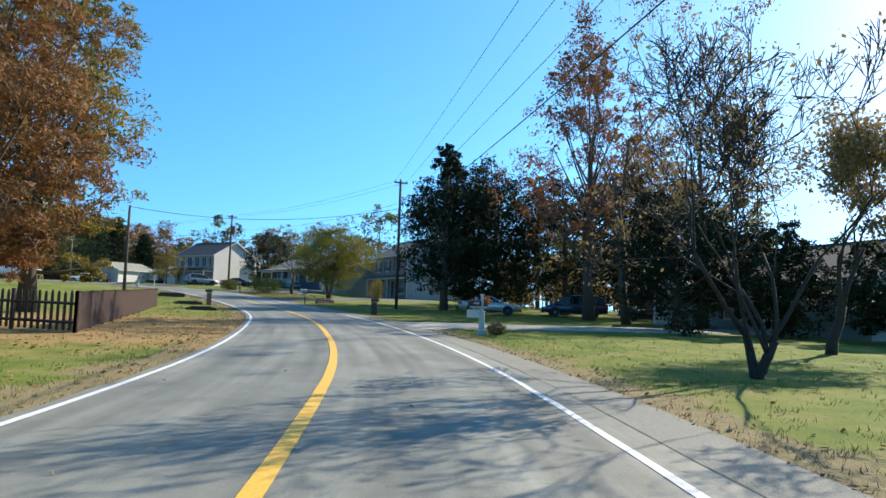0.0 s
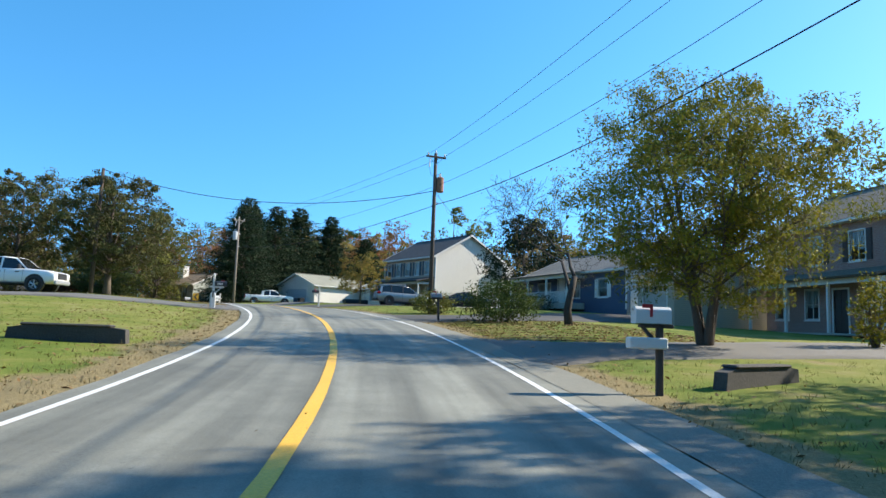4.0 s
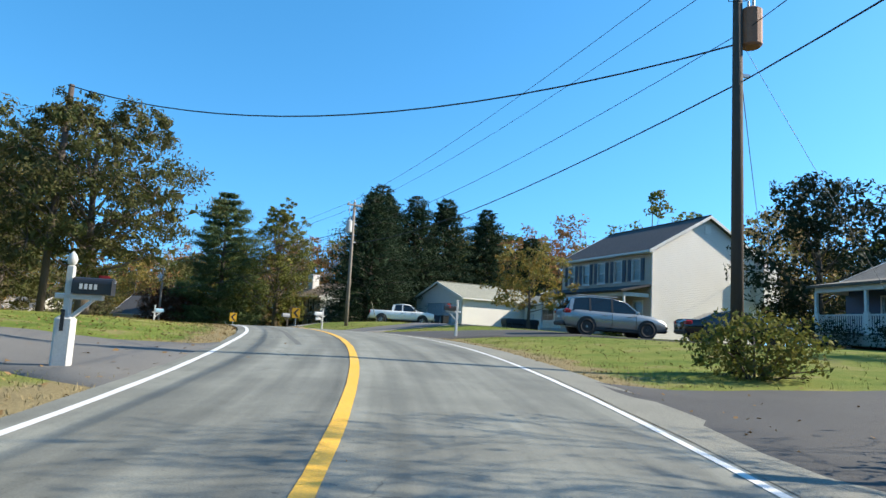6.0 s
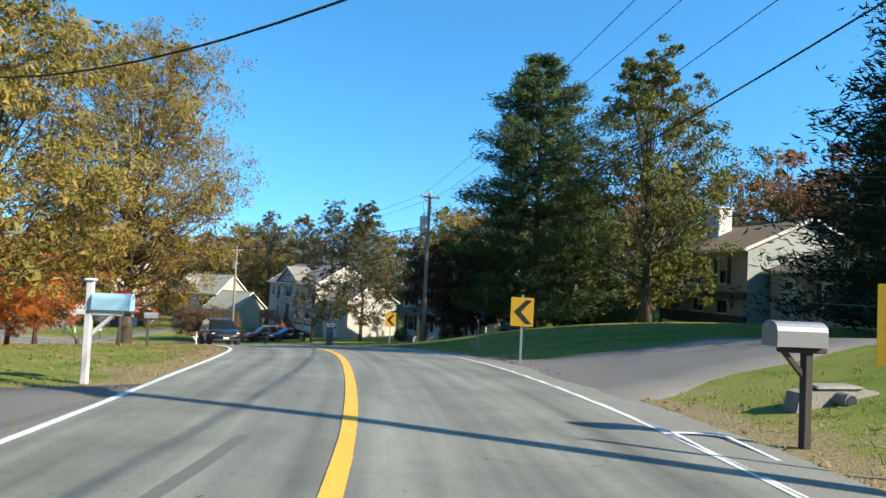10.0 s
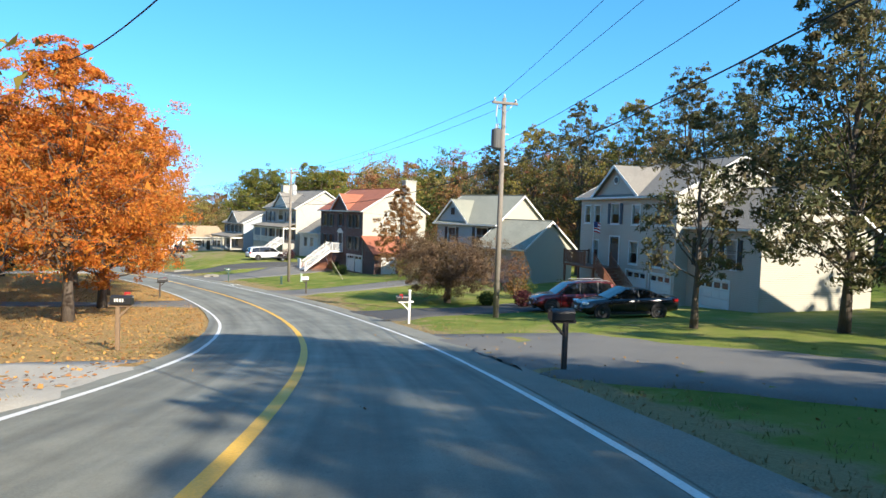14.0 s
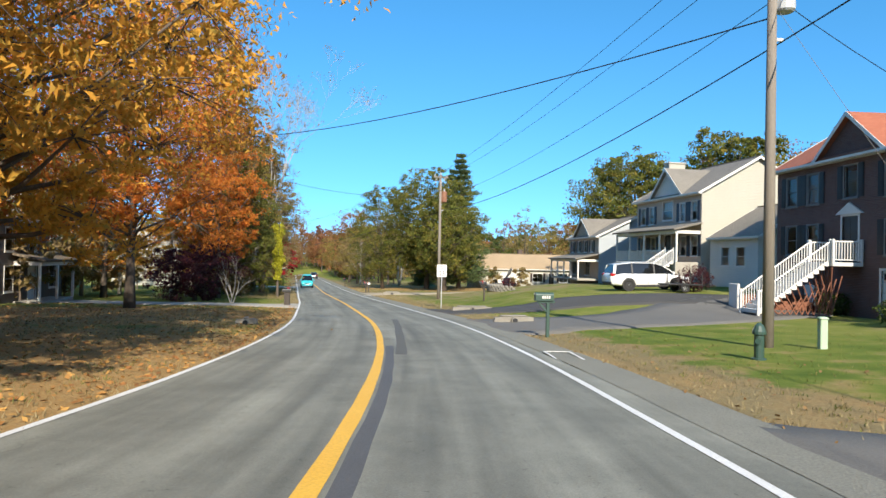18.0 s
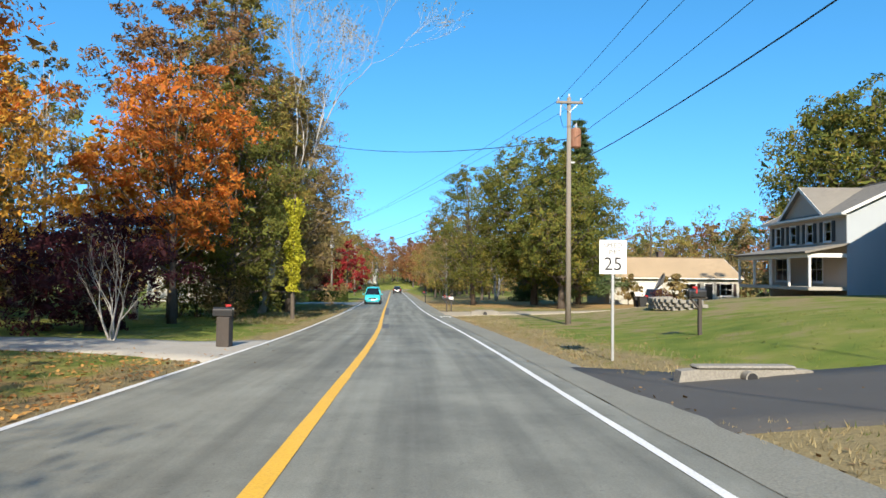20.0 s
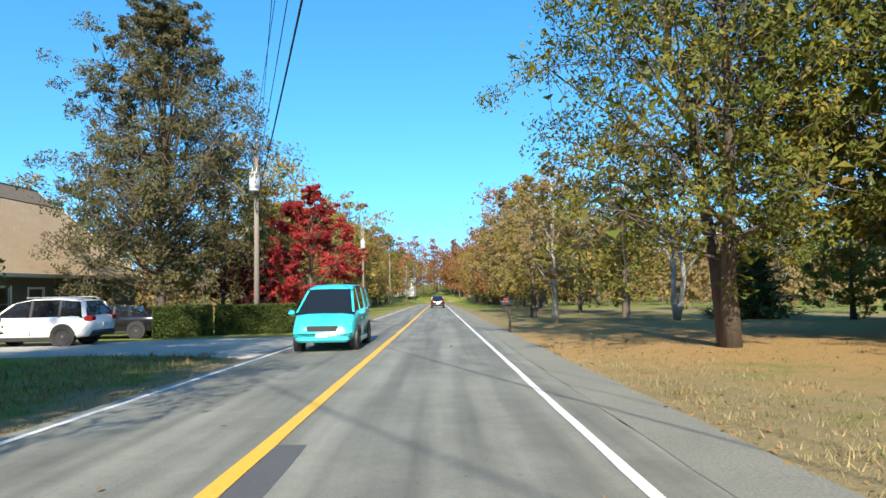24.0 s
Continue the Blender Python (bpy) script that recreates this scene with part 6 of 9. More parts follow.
# ---- utility poles and wires ----
DARKCAN = surf("dark_transformer", (0.07, 0.07, 0.068), (0.11, 0.11, 0.105), 3, 0.6, 0.05, 30)
POLES = [(-4.0, 59.4, 11.6, None, True), (-28.5, 89.1, 10.0, RUSTCAN, True), (-61.6, 110.4, 9.7, GREYCAN, False), (-101.0, 118.2, 9.6, GREYCAN, False),
         (-138.0, 110.6, 10.6, DARKCAN, False), (-170.4, 91.4, 11.0, GREYCAN, False), (-201.2, 61.6, 11.0, RUSTCAN, False)]
tops = []
b0 = at(-25, 9.5)
for x, y, h, can, dark in [(b0.x, b0.y, 11.0, None, True)] + POLES:
    i = int(nearest(x, y)[0][0])
    hd = math.degrees(math.atan2(TAN[i, 1], TAN[i, 0])) - 90
    ob, tp = pole(x, y, h, True, can, dark, 0.0, hd, can_side=-1 if can in (GREYCAN, DARKCAN) and x > -150 else 1)
    tops.append((tp, hd))
for x, y, h in ((-228.0, 11.8, 9.2), (-258.0, -17.5, 9.5), (-290.0, -50.0, 9.5), (-325.0, -84.0, 9.5), (-362.0, -121.0, 9.5)):
    ob, tp = pole(x, y, h, True, GREYCAN if x in (-228.0, -258.0) else None, False, 0.0, 135 - 90)
    tops.append((tp, 45))
for (a, ha), (b, hb) in zip(tops[:-1], tops[1:]):
    for lat, dz, sag, r in ((-0.55, -0.15, 0.55, 0.010), (0.55, -0.15, 0.55, 0.010), (0.25, -2.0, 0.7, 0.011), (0.28, -3.2, 0.8, 0.020)):
        ra = Vector((math.cos(radians(ha)), math.sin(radians(ha)), 0)) * lat
        rb = Vector((math.cos(radians(hb)), math.sin(radians(hb)), 0)) * lat
        span(a + ra + Vector((0, 0, dz)), b + rb + Vector((0, 0, dz)), sag, r, "thick black cable between utility poles" if r > 0.02 else "thin black overhead wire between utility poles")
lx, lxt = pole(-28.6, 60.2, 8.1, False, None, True, 0, 0)
l1, l1t = pole(-51.9, 84.4, 8.9, False, None, True, -1.5, 30)
l2, l2t = pole(-80.0, 97.9, 6.6, False, None, True, 3, 60)
span(lxt - Vector((0, 0, 0.1)), tops[1][0] - Vector((0, 0, 2.6)), 1.1, 0.022, "thick black cable slung across the road", n=18)
span(l1t - Vector((0, 0, 0.1)), tops[2][0] - Vector((0, 0, 2.4)), 1.5, 0.022, "thick black cable slung across the road", n=18)
span(l2t - Vector((0, 0, 0.1)), tops[3][0] - Vector((0, 0, 2.2)), 1.3, 0.022, "thick black cable slung across the road", n=18)
span((-132.4, 92.4, 6.6), tops[4][0] - Vector((0, 0, 2.1)), 1.5, 0.022, "thick black cable slung across the road", n=18)
span((-183.5, 52.5, 4.5), tops[6][0] - Vector((0, 0, 2.6)), 0.9, 0.02, "thick black cable slung across the road", n=18)
span((-205.0, 34.0, 5.5), tops[7][0] - Vector((0, 0, 2.0)), 0.9, 0.02, "thick black cable slung across the road", n=18)
span((-34.0, 121.0, 8.9), tops[2][0] - Vector((0, 0, 2.4)), 0.6, 0.012, "thin black service cable running to a house", n=10)
span((-187.0, 100.0, 0.8), tops[6][0] - Vector((0, 0, 2.0)), 0.6, 0.012, "thin black service cable running to a house", n=10)
for k, (gx, gy) in enumerate(((-25.0, 92.4), (-63.5, 116.0), (-172.0, 96.5))):
    tp = tops[(2, 3, 6)[k]][0]
    g = Geo().tube([(0, 0, -0.1), (tp.x - gx, tp.y - gy, tp.z - 2.2 - gz(gx, gy))], 0.006, 4)
    ob = thing("guy_wire", "steel guy wire with a plastic sleeve, anchored in the grass", "cable", gx, gy, gz(gx, gy))
    part("strand", g, surf("dull_wire", (0.136, 0.136, 0.136), (0.102, 0.102, 0.102), 3, 0.7, 0), ob)
    dv = Vector((tp.x - gx, tp.y - gy, tp.z - 2.2 - gz(gx, gy))).normalized()
    part("sleeve", Geo().tube([(0, 0, 0), tuple(dv * 2.2)], 0.022, 6), surf("sleeve_grey", (0.357, 0.34, 0.255), (0.289, 0.272, 0.2125)), ob)

# ---- houses ----
SHUT_NAVY = paint("navy_shutter", (0.0255, 0.0382, 0.0638), 0.6, 0, 0.1)
SHUT_BLACK = paint("black_shutter", (0.017, 0.0187, 0.0213), 0.6, 0, 0.1)
SHUT_BROWN = paint("brown_shutter", (0.0425, 0.0255, 0.0213), 0.6, 0, 0.1)
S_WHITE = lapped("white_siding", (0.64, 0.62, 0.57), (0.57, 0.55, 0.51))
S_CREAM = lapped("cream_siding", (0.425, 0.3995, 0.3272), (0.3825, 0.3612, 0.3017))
# Grey pushed to beige in the colour to offset blue skylight on shaded fronts
S_SHADEGREY = lapped("shade_warmed_grey_siding", (0.47, 0.37, 0.285), (0.41, 0.325, 0.255))
S_BLUE = lapped("navy_blue_siding", (0.034, 0.0578, 0.1105), (0.0425, 0.068, 0.1275))
S_PALEBLUE = lapped("pale_blue_siding", (0.357, 0.391, 0.4165), (0.323, 0.357, 0.3825))
S_SAGE = lapped("pale_green_siding", (0.306, 0.34, 0.306), (0.272, 0.306, 0.272))
S_TAN = lapped("tan_siding", (0.442, 0.34, 0.238), (0.391, 0.306, 0.2125))
S_DARK = lapped("brown_siding", (0.1105, 0.085, 0.068), (0.085, 0.068, 0.0553))
B_RED = bricked("dark_red_brick", (0.136, 0.0638, 0.051), (0.0935, 0.0467, 0.0425), (0.187, 0.1615, 0.1445))
B_PINK = bricked("pinkish_brick", (0.34, 0.187, 0.153), (0.2805, 0.153, 0.1275), (0.3825, 0.34, 0.306))
B_BROWN = bricked("brown_brick", (0.1105, 0.0723, 0.0595), (0.0765, 0.051, 0.0425), (0.17, 0.153, 0.136))
R_DARK = shingled("charcoal_shingles", (0.0467, 0.0467, 0.0493), (0.0638, 0.062, 0.0612), (0.0595, 0.0595, 0.0595))
R_GREY = shingled("grey_shingles", (0.1785, 0.1615, 0.136), (0.2125, 0.1913, 0.1615), (0.1955, 0.1785, 0.1487))
R_GREEN = shingled("grey_green_shingles", (0.2125, 0.2167, 0.17), (0.255, 0.2507, 0.1997), (0.238, 0.2338, 0.1827))
R_RUST = shingled("rusty_red_shingles", (0.289, 0.0892, 0.0467), (0.34, 0.119, 0.0638), (0.306, 0.102, 0.0595))
R_TAN = shingled("tan_shingles", (0.34, 0.2465, 0.1445), (0.391, 0.289, 0.1785), (0.357, 0.2635, 0.1615))
R_LEAFY = shingled("leaf_strewn_shingles", (0.204, 0.1445, 0.085), (0.306, 0.187, 0.085), (0.255, 0.17, 0.085), 0.5)
R_BROWN = shingled("weathered_brown_shingles", (0.1445, 0.1148, 0.085), (0.187, 0.1445, 0.102), (0.17, 0.136, 0.0935))
REDWOOD = surf("stained_deck_wood", (0.17, 0.0638, 0.034), (0.2465, 0.102, 0.0595), 2, 0.75, 0.3, 30, stretch=(1, 6, 6), vary=0.15)
DOORDARK = paint("dark_door", (0.0298, 0.0255, 0.0255), 0.4, 0, 0.3)
FM = side_map


def place_house(name, label, ax, ay, az, w, side, z, group="houses along the road"):
    """Set by the corner nearest the drive, the way of its front and its width."""
    a = radians(az)
    if side < 0:
        ax, ay, az = ax + w * math.cos(a), ay + w * math.sin(a), az - 180
    return thing(name, label, "house", ax, ay, z, az, group)


# white colonial with a porch
w, d, e, r = 10.6, 8.8, 5.45, 7.9
H = place_house("house", "white two-storey colonial house with navy shutters and porch", -39.2, 114.1, 147.1, w, -1, 3.75)
fr = [(0.9 + i * 1.95, 3.55, 1.7 + i * 1.95, 4.9) for i in range(5)]
lo = [(0.9, 0.75, 1.8, 2.2), (3.0, 0.75, 3.9, 2.2), (7.0, 0.75, 7.9, 2.2), (8.9, 0.75, 9.8, 2.2)]
dr = (5.0, 0.35, 5.95, 2.45)
body(H, w, d, e, r, fr + lo + [dr], [], [], (S_SHADEGREY, S_WHITE))
for h in fr:
    window(H, FM("front", w, d), h, SHUT_NAVY, curtain=0.45)
for h in lo:
    window(H, FM("front", w, d), h, None)
door(H, FM("front", w, d), dr, DOORDARK)
gable_roof(H, 0, 0, w, d, e, r, R_DARK)
porch(H, 0.2, w - 0.2, 1.9, 0.3, 2.75, 3.25, 5, R_DARK, rail=False)
downspout(H, w + 0.05, 0.05, 0, e - 0.1)
downspout(H, w + 0.05, d - 0.05, 0, e - 0.1)
part("gable_vent", mbox(Geo(), FM("right", w, d), d / 2 - 0.25, e + 1.35, -0.03, d / 2 + 0.25, e + 1.95, 0.02), WHITE, H)
part("meter_box", Geo().box(w, d - 1.1, 0.9, w + 0.16, d - 0.75, 1.5, 0.02), GREYCAN, H)
part("rear_bay", Geo().box(w, d - 0.4, 2.4, w + 0.7, d + 1.0, 5.1, 0.02), S_WHITE, H)

# white garage with its low wing
w, d, e, r = 9.0, 8.9, 2.65, 4.15
H = place_house("garage", "white sided garage with grey-green shingle roof", -60.1, 123.8, 67.0, w, 1, 3.9)
gd = (2.2, 0.05, 7.1, 2.15)
body(H, w, d, e, r, [], [], [gd], (S_WHITE, S_WHITE))
garage_door(H, FM("left", w, d), gd, surf("pale_grey_door", (0.425, 0.4505, 0.476), (0.391, 0.4165, 0.442), 2, 0.5, 0), lights=False)
gable_roof(H, 0, 0, w, d, e, r, R_GREEN)
wing = thing("house", "low white sided house wing with a window", "house", -57.2, 130.2, 3.9, -18, "houses along the road")
wn2 = (2.2, 0.95, 4.0, 2.0)
body(wing, 8.5, 7.0, 2.6, 4.0, [wn2], [], [], (S_WHITE, S_WHITE))
window(wing, FM("front", 8.5, 7), wn2, None, bars=(2, 1))
gable_roof(wing, 0, 0, 8.5, 7.0, 2.6, 4.0, R_GREEN)
part("meter_box", Geo().box(1.0, -0.14, 0.9, 1.35, 0, 1.5, 0.02), GREYCAN, wing)
part("conduit", Geo().tube([(1.17, -0.08, 1.5), (1.17, -0.08, 2.7)], 0.03, 6), GREYCAN, wing)

# navy ranch house with a porch
w, d, e, r = 14.5, 8.5, 3.0, 4.9
H = place_house("house", "navy blue ranch house with white shutters and porch", -18.2, 100.2, 135.0, w, -1, 3.75)
bw = [(w - 3.4, 0.95, w - 2.3, 2.3)]
pw = [(2.2, 0.85, 4.2, 2.25), (7.6, 0.95, 8.6, 2.3)]
dr = (5.4, 0.45, 6.35, 2.5)
body(H, w, d, e, r, bw + pw + [dr], [], [], (S_BLUE, S_PALEBLUE))
window(H, FM("front", w, d), bw[0], WHITE, bars=(1, 1))
for h in pw:
    window(H, FM("front", w, d), h, None, bars=(2, 1), curtain=0.5)
door(H, FM("front", w, d), dr, WHITE)
gable_roof(H, 0, 0, w, d, e, r, R_GREY)
porch(H, 0.1, 9.3, 1.7, 0.5, 2.75, 3.1, 4, R_GREY)
downspout(H, w - 0.02, -0.06, 0, e - 0.1)
part("fence_panel", Geo().box(w + 0.1, 0.2, -0.2, w + 0.16, 4.6, 1.35, 0.02), WHITE, H, "white vinyl fence panel")

# pinkish brick house behind the yellow tree
w, d, e, r = 10.0, 8.5, 5.7, 8.0
H = place_house("house", "two-storey pinkish brick house with blue-grey sided gable", -4.6, 85.7, 120.0, w, -1, 2.4)
up = [(0.9 + i * 2.9, 3.6, 1.9 + i * 2.9, 5.0) for i in range(3)]
lo = [(0.9, 0.8, 2.0, 2.3), (3.4, 0.8, 4.4, 2.3), (7.6, 0.6, 9.3, 2.3)]
dr = (5.5, 0.1, 6.5, 2.25)
body(H, w, d, e, r, up + lo + [dr], [(5.2, 3.7, 6.1, 4.9)], [], (B_PINK, S_PALEBLUE))
for h in up + lo:
    window(H, FM("front", w, d), h, SHUT_BROWN if h in up else None, bars=(2, 1), curtain=0.4)
window(H, FM("right", w, d), (5.2, 3.7, 6.1, 4.9))
door(H, FM("front", w, d), dr, DOORDARK)
gable_roof(H, 0, 0, w, d, e, r, R_BROWN)
downspout(H, w + 0.05, 0.05, 0, e - 0.1)
porch(H, 0.2, w - 0.2, 1.2, 0.1, 2.75, 3.2, 4, R_BROWN, rail=False)
G2 = thing("garage", "low tan sided garage with a panelled door", "garage", -17.0, 96.2, 3.0, 300 + 0, "houses along the road")
gd = (0.9, 0.0, 4.1, 2.1)
body(G2, 5.0, 6.0, 2.6, 4.0, [gd], [], [], (S_TAN, S_TAN))
garage_door(G2, FM("front", 5, 6), gd, surf("beige_door", (0.4675, 0.425, 0.357), (0.425, 0.3825, 0.323), 2, 0.5, 0))
gable_roof(G2, 0, 0, 5.0, 6.0, 2.6, 4.0, R_BROWN)

# pale green house by the first driveway
w, d, e, r = 17.0, 9.0, 3.1, 5.3
H = thing("house", "low pale green sided house in tree shade", "house", 15.2, 48.0, 0.3, -72, "houses along the road")
fw = [(1.2, 0.9, 2.4, 2.3), (7.2, 0.9, 8.6, 2.3), (10.4, 0.9, 11.8, 2.3)]
dr = (4.2, 0.4, 5.2, 2.5)
body(H, w, d, e, r, fw + [dr], [], [], (S_SAGE, S_SAGE))
for h in fw:
    window(H, FM("front", w, d), h, SHUT_BROWN, bars=(2, 1), curtain=0.4)
door(H, FM("front", w, d), dr, DOORDARK)
gable_roof(H, 0, 0, w, d, e, r, R_DARK)
porch(H, 2.6, 6.6, 1.8, 0.4, 2.7, 3.1, 3, R_GREY, rail=(0,))
cross_gable(H, 4.6, 4.6, -1.9, 2.75, 4.2, 3.0, S_CREAM, R_GREY)

# brick and siding split-level with a chimney
w, d, e, r = 9.6, 8.0, 4.25, 6.1
H = place_house("house", "split-level house, grey siding over brown brick, leaves on roof", -89.3, 133.5, 165.0, w, -1, 2.75)
up = [(1.2, 2.1, 2.1, 3.8), (3.8, 2.1, 4.7, 3.8), (6.6, 2.1, 7.5, 3.8)]
lo = [(1.0, 0.3, 2.2, 1.1), (3.6, 0.3, 4.9, 1.1), (6.4, 0.3, 7.6, 1.1)]
body(H, w, d, e, r, up + lo, [], [], (S_SHADEGREY, S_SAGE))
for h in up:
    window(H, FM("front", w, d), h, SHUT_BROWN, bars=(1, 1), curtain=0.5)
for h in lo:
    window(H, FM("front", w, d), h, None, bars=(2, 0))
part("brick_base", mbox(Geo(), FM("front", w, d), -0.05, -0.5, -0.3, w + 0.05, 0.22, -0.01), B_BROWN, H)
part("brick_base", mbox(Geo(), FM("front", w, d), -0.05, 1.2, -0.34, w + 0.05, 1.62, -0.02), B_BROWN, H)
gable_roof(H, 0, 0, w, d, e, r, R_LEAFY)
chimney(H, 1.3, 2.2, 1.5, 1.0, e, r + 1.2, lapped("chimney_siding", (0.612, 0.595, 0.561), (0.561, 0.544, 0.51)))
E2 = thing("house", "low entrance wing with a white storm door", "house", -88.6, 134.6, 2.8, -15, "houses along the road")
dr = (1.0, 0.3, 1.95, 2.4)
body(E2, 9.0, 7.0, 2.9, 4.3, [dr, (4.2, 0.9, 6.2, 2.2)], [], [], (S_SHADEGREY, S_WHITE))
door(E2, FM("front", 9, 7), dr, WHITE, lights=1)
window(E2, FM("front", 9, 7), (4.2, 0.9, 6.2, 2.2), SHUT_BROWN, bars=(2, 1))
gable_roof(E2, 0, 0, 9.0, 7.0, 2.9, 4.3, R_BROWN)

# white colonial by the side road
w, d, e, r = 12.5, 9.0, 5.6, 8.4
H = thing("house", "white two-storey colonial house with black shutters", "house", -130.0, 127.6, -2.2, 25, "houses along the road")
up = [(0.8 + i * 2.35, 3.45, 1.75 + i * 2.35, 4.95) for i in range(5)]
lo = [(0.8 + i * 2.35, 0.8, 1.75 + i * 2.35, 2.4) for i in (0, 1, 3, 4)]
dr = (5.6, 0.3, 6.6, 2.5)
body(H, w, d, e, r, up + lo + [dr], [], [], (S_WHITE, S_CREAM))
for h in up + lo:
    window(H, FM("front", w, d), h, SHUT_BLACK, bars=(1, 1), curtain=0.5)
door(H, FM("front", w, d), dr, paint("green_door", (0.0255, 0.051, 0.0467)), lights=1)
gable_roof(H, 0, 0, w, d, e, r, R_DARK)
roof_slab(H, "porch_roof", (-0.3, -1.2, 2.7), (w + 0.3, -1.2, 2.7), (w + 0.3, 0, 3.15), (-0.3, 0, 3.15), 0.12, R_GREY)
for i in range(5):
    part("porch_post", Geo().box(0.2 + i * 3.0, -1.1, 0.2, 0.36 + i * 3.0, -0.95, 2.6, 0.02), WHITE, H)
part("porch_floor", Geo().box(0, -1.25, -0.3, w, -0.01, 0.25, 0.02), CONCRETE, H)
stairs(H, 5.2, 7.0, -3.6, -1.3, -0.6, 0.25, CONCRETE)

# grey house with a front gable, garage below
w, d, e, r = 12.4, 9.0, 7.2, 9.7
H = place_house("house", "tall grey house with front gable, deck stairs and garage doors", -159.0, 117.9, 18.6, w, 1, -4.4)
up = [(0.7, 5.2, 1.5, 6.5), (2.2, 5.2, 3.0, 6.5), (4.6, 5.2, 5.7, 6.6), (7.4, 5.2, 8.3, 6.5), (10.2, 5.2, 11.2, 6.5)]
mid = [(2.1, 2.5, 2.9, 3.9), (7.2, 2.5, 8.2, 4.0), (9.9, 2.5, 11.2, 4.0)]
dr = (4.6, 2.1, 5.8, 4.25)
gds = [(7.0, 0.02, 9.3, 2.0), (9.8, 0.02, 12.0, 2.0)]
low = [(5.0, 0.6, 5.9, 1.6)]
body(H, w, d, e, r, up + mid + low + [dr] + gds, [(2.0, 5.2, 3.0, 6.5), (6.0, 2.5, 7.0, 3.9)], [], (S_SHADEGREY, S_CREAM))
for h in up + mid + low:
    window(H, FM("front", w, d), h, SHUT_NAVY if h == up[2] else None, bars=(1, 1), curtain=0.5)
for h in ((2.0, 5.2, 3.0, 6.5), (6.0, 2.5, 7.0, 3.9)):
    window(H, FM("right", w, d), h, None)
door(H, FM("front", w, d), dr, DOORDARK, lights=1)
for h in gds:
    garage_door(H, FM("front", w, d), h, WHITE)
gable_roof(H, w + 0.02, 0.9, 6.2, 7.6, 5.3, 7.6, R_GREY)
wgd = (1.0, 0.02, 3.8, 2.1)
wws = [(0.9, 2.9, 1.8, 4.5), (3.4, 2.9, 4.3, 4.5)]
wall(H, FM("front", 6.2, 7.6, w + 0.02, 0.9), 6.2, 5.3, wws + [wgd], S_SHADEGREY, z0=-0.6)
wall(H, FM("right", 6.2, 7.6, w + 0.02, 0.9), 7.6, 5.3, [], S_CREAM, 7.6, z0=-0.6)
wall(H, FM("back", 6.2, 7.6, w + 0.02, 0.9), 6.2, 5.3, [], S_SHADEGREY, z0=-0.6)
garage_door(H, FM("front", 6.2, 7.6, w + 0.02, 0.9), wgd, WHITE)
for h in wws:
    window(H, FM("front", 6.2, 7.6, w + 0.02, 0.9), h, SHUT_BLACK, bars=(1, 1), curtain=0.3)
gable_roof(H, 0, 0, w, d, e, r, R_GREY)
cross_gable(H, 5.2, 6.0, -0.02, e, e + 2.1, d / 2, S_SHADEGREY, R_GREY)
part("round_vent", Geo().disc((5.2, -0.06, e + 1.1), (0, 1, 0), 0.32, 18, 0.06), WHITE, H)
part("vent_louvre", Geo().disc((5.2, -0.1, e + 1.1), (0, 1, 0), 0.22, 18, 0.04), SHUT_BROWN, H)
part("deck", Geo().box(1.6, -2.2, 1.95, 6.2, -0.02, 2.1, 0.02), REDWOOD, H)
for x, y in ((1.7, -2.1), (6.1, -2.1), (3.9, -2.1)):
    part("deck_post", Geo().box(x - 0.07, y - 0.07, -0.2, x + 0.07, y + 0.07, 2.0, 0.01), REDWOOD, H)
railing(H, (1.65, -2.15, 2.1), (4.9, -2.15, 2.1), 0.95, REDWOOD)
railing(H, (1.65, -2.15, 2.1), (1.65, -0.1, 2.1), 0.95, REDWOOD)
stairs(H, -2.15, -0.9, 9.6, 6.25, -0.05, 2.1, REDWOOD, REDWOOD, along="x")
fp = thing("flag", "striped flag on a white pole on the deck", "flag", -155.6, 118.3, -2.3, 18)
part("flagpole", Geo().tube([(0, 0, -0.02), (0, 0, 3.3)], [0.03, 0.025], 8), WHITE, fp)
for i in range(7):
    part("stripe", Geo().add([(0.04, 0.0, 3.20 - i * 0.11), (0.5, 0.1, 3.14 - i * 0.11), (1.1, -0.05, 3.06 - i * 0.11), (1.1, -0.05, 2.95 - i * 0.11), (0.5, 0.1, 3.03 - i * 0.11), (0.04, 0.0, 3.09 - i * 0.11)], [(0, 1, 4, 5), (1, 2, 3, 4)]), surf("flag_red", (0.425, 0.0255, 0.0255), (0.34, 0.0255, 0.0255)) if i % 2 == 0 else WHITE, fp)
part("canton", Geo().add([(0.03, -0.012, 3.2), (0.46, 0.08, 3.145), (0.46, 0.08, 2.75), (0.03, -0.012, 2.8)], [(0, 1, 2, 3)]), surf("flag_blue", (0.0255, 0.0425, 0.136), (0.0255, 0.0425, 0.119)), fp)

# cream house with a low garage wing
w, d, e, r = 8.0, 7.6, 5.4, 8.1
H = place_house("house", "cream sided house with grey-green roof", -174.45, 105.7, 47.0, w, 1, -5.0)
up = [(1.6, 3.4, 2.6, 4.8), (5.4, 3.4, 6.9, 4.9)]
# Pale-blue front and grey wing walls carry shade painted onto cream siding
body(H, w, d, e, r, up + [(5.4, 0.8, 6.9, 2.3)], [], [], (S_PALEBLUE, S_CREAM))
for h in up + [(5.4, 0.8, 6.9, 2.3)]:
    window(H, FM("front", w, d), h, SHUT_BROWN, bars=(2, 1))
gable_roof(H, 0, 0, w, d, e, r, R_GREEN)
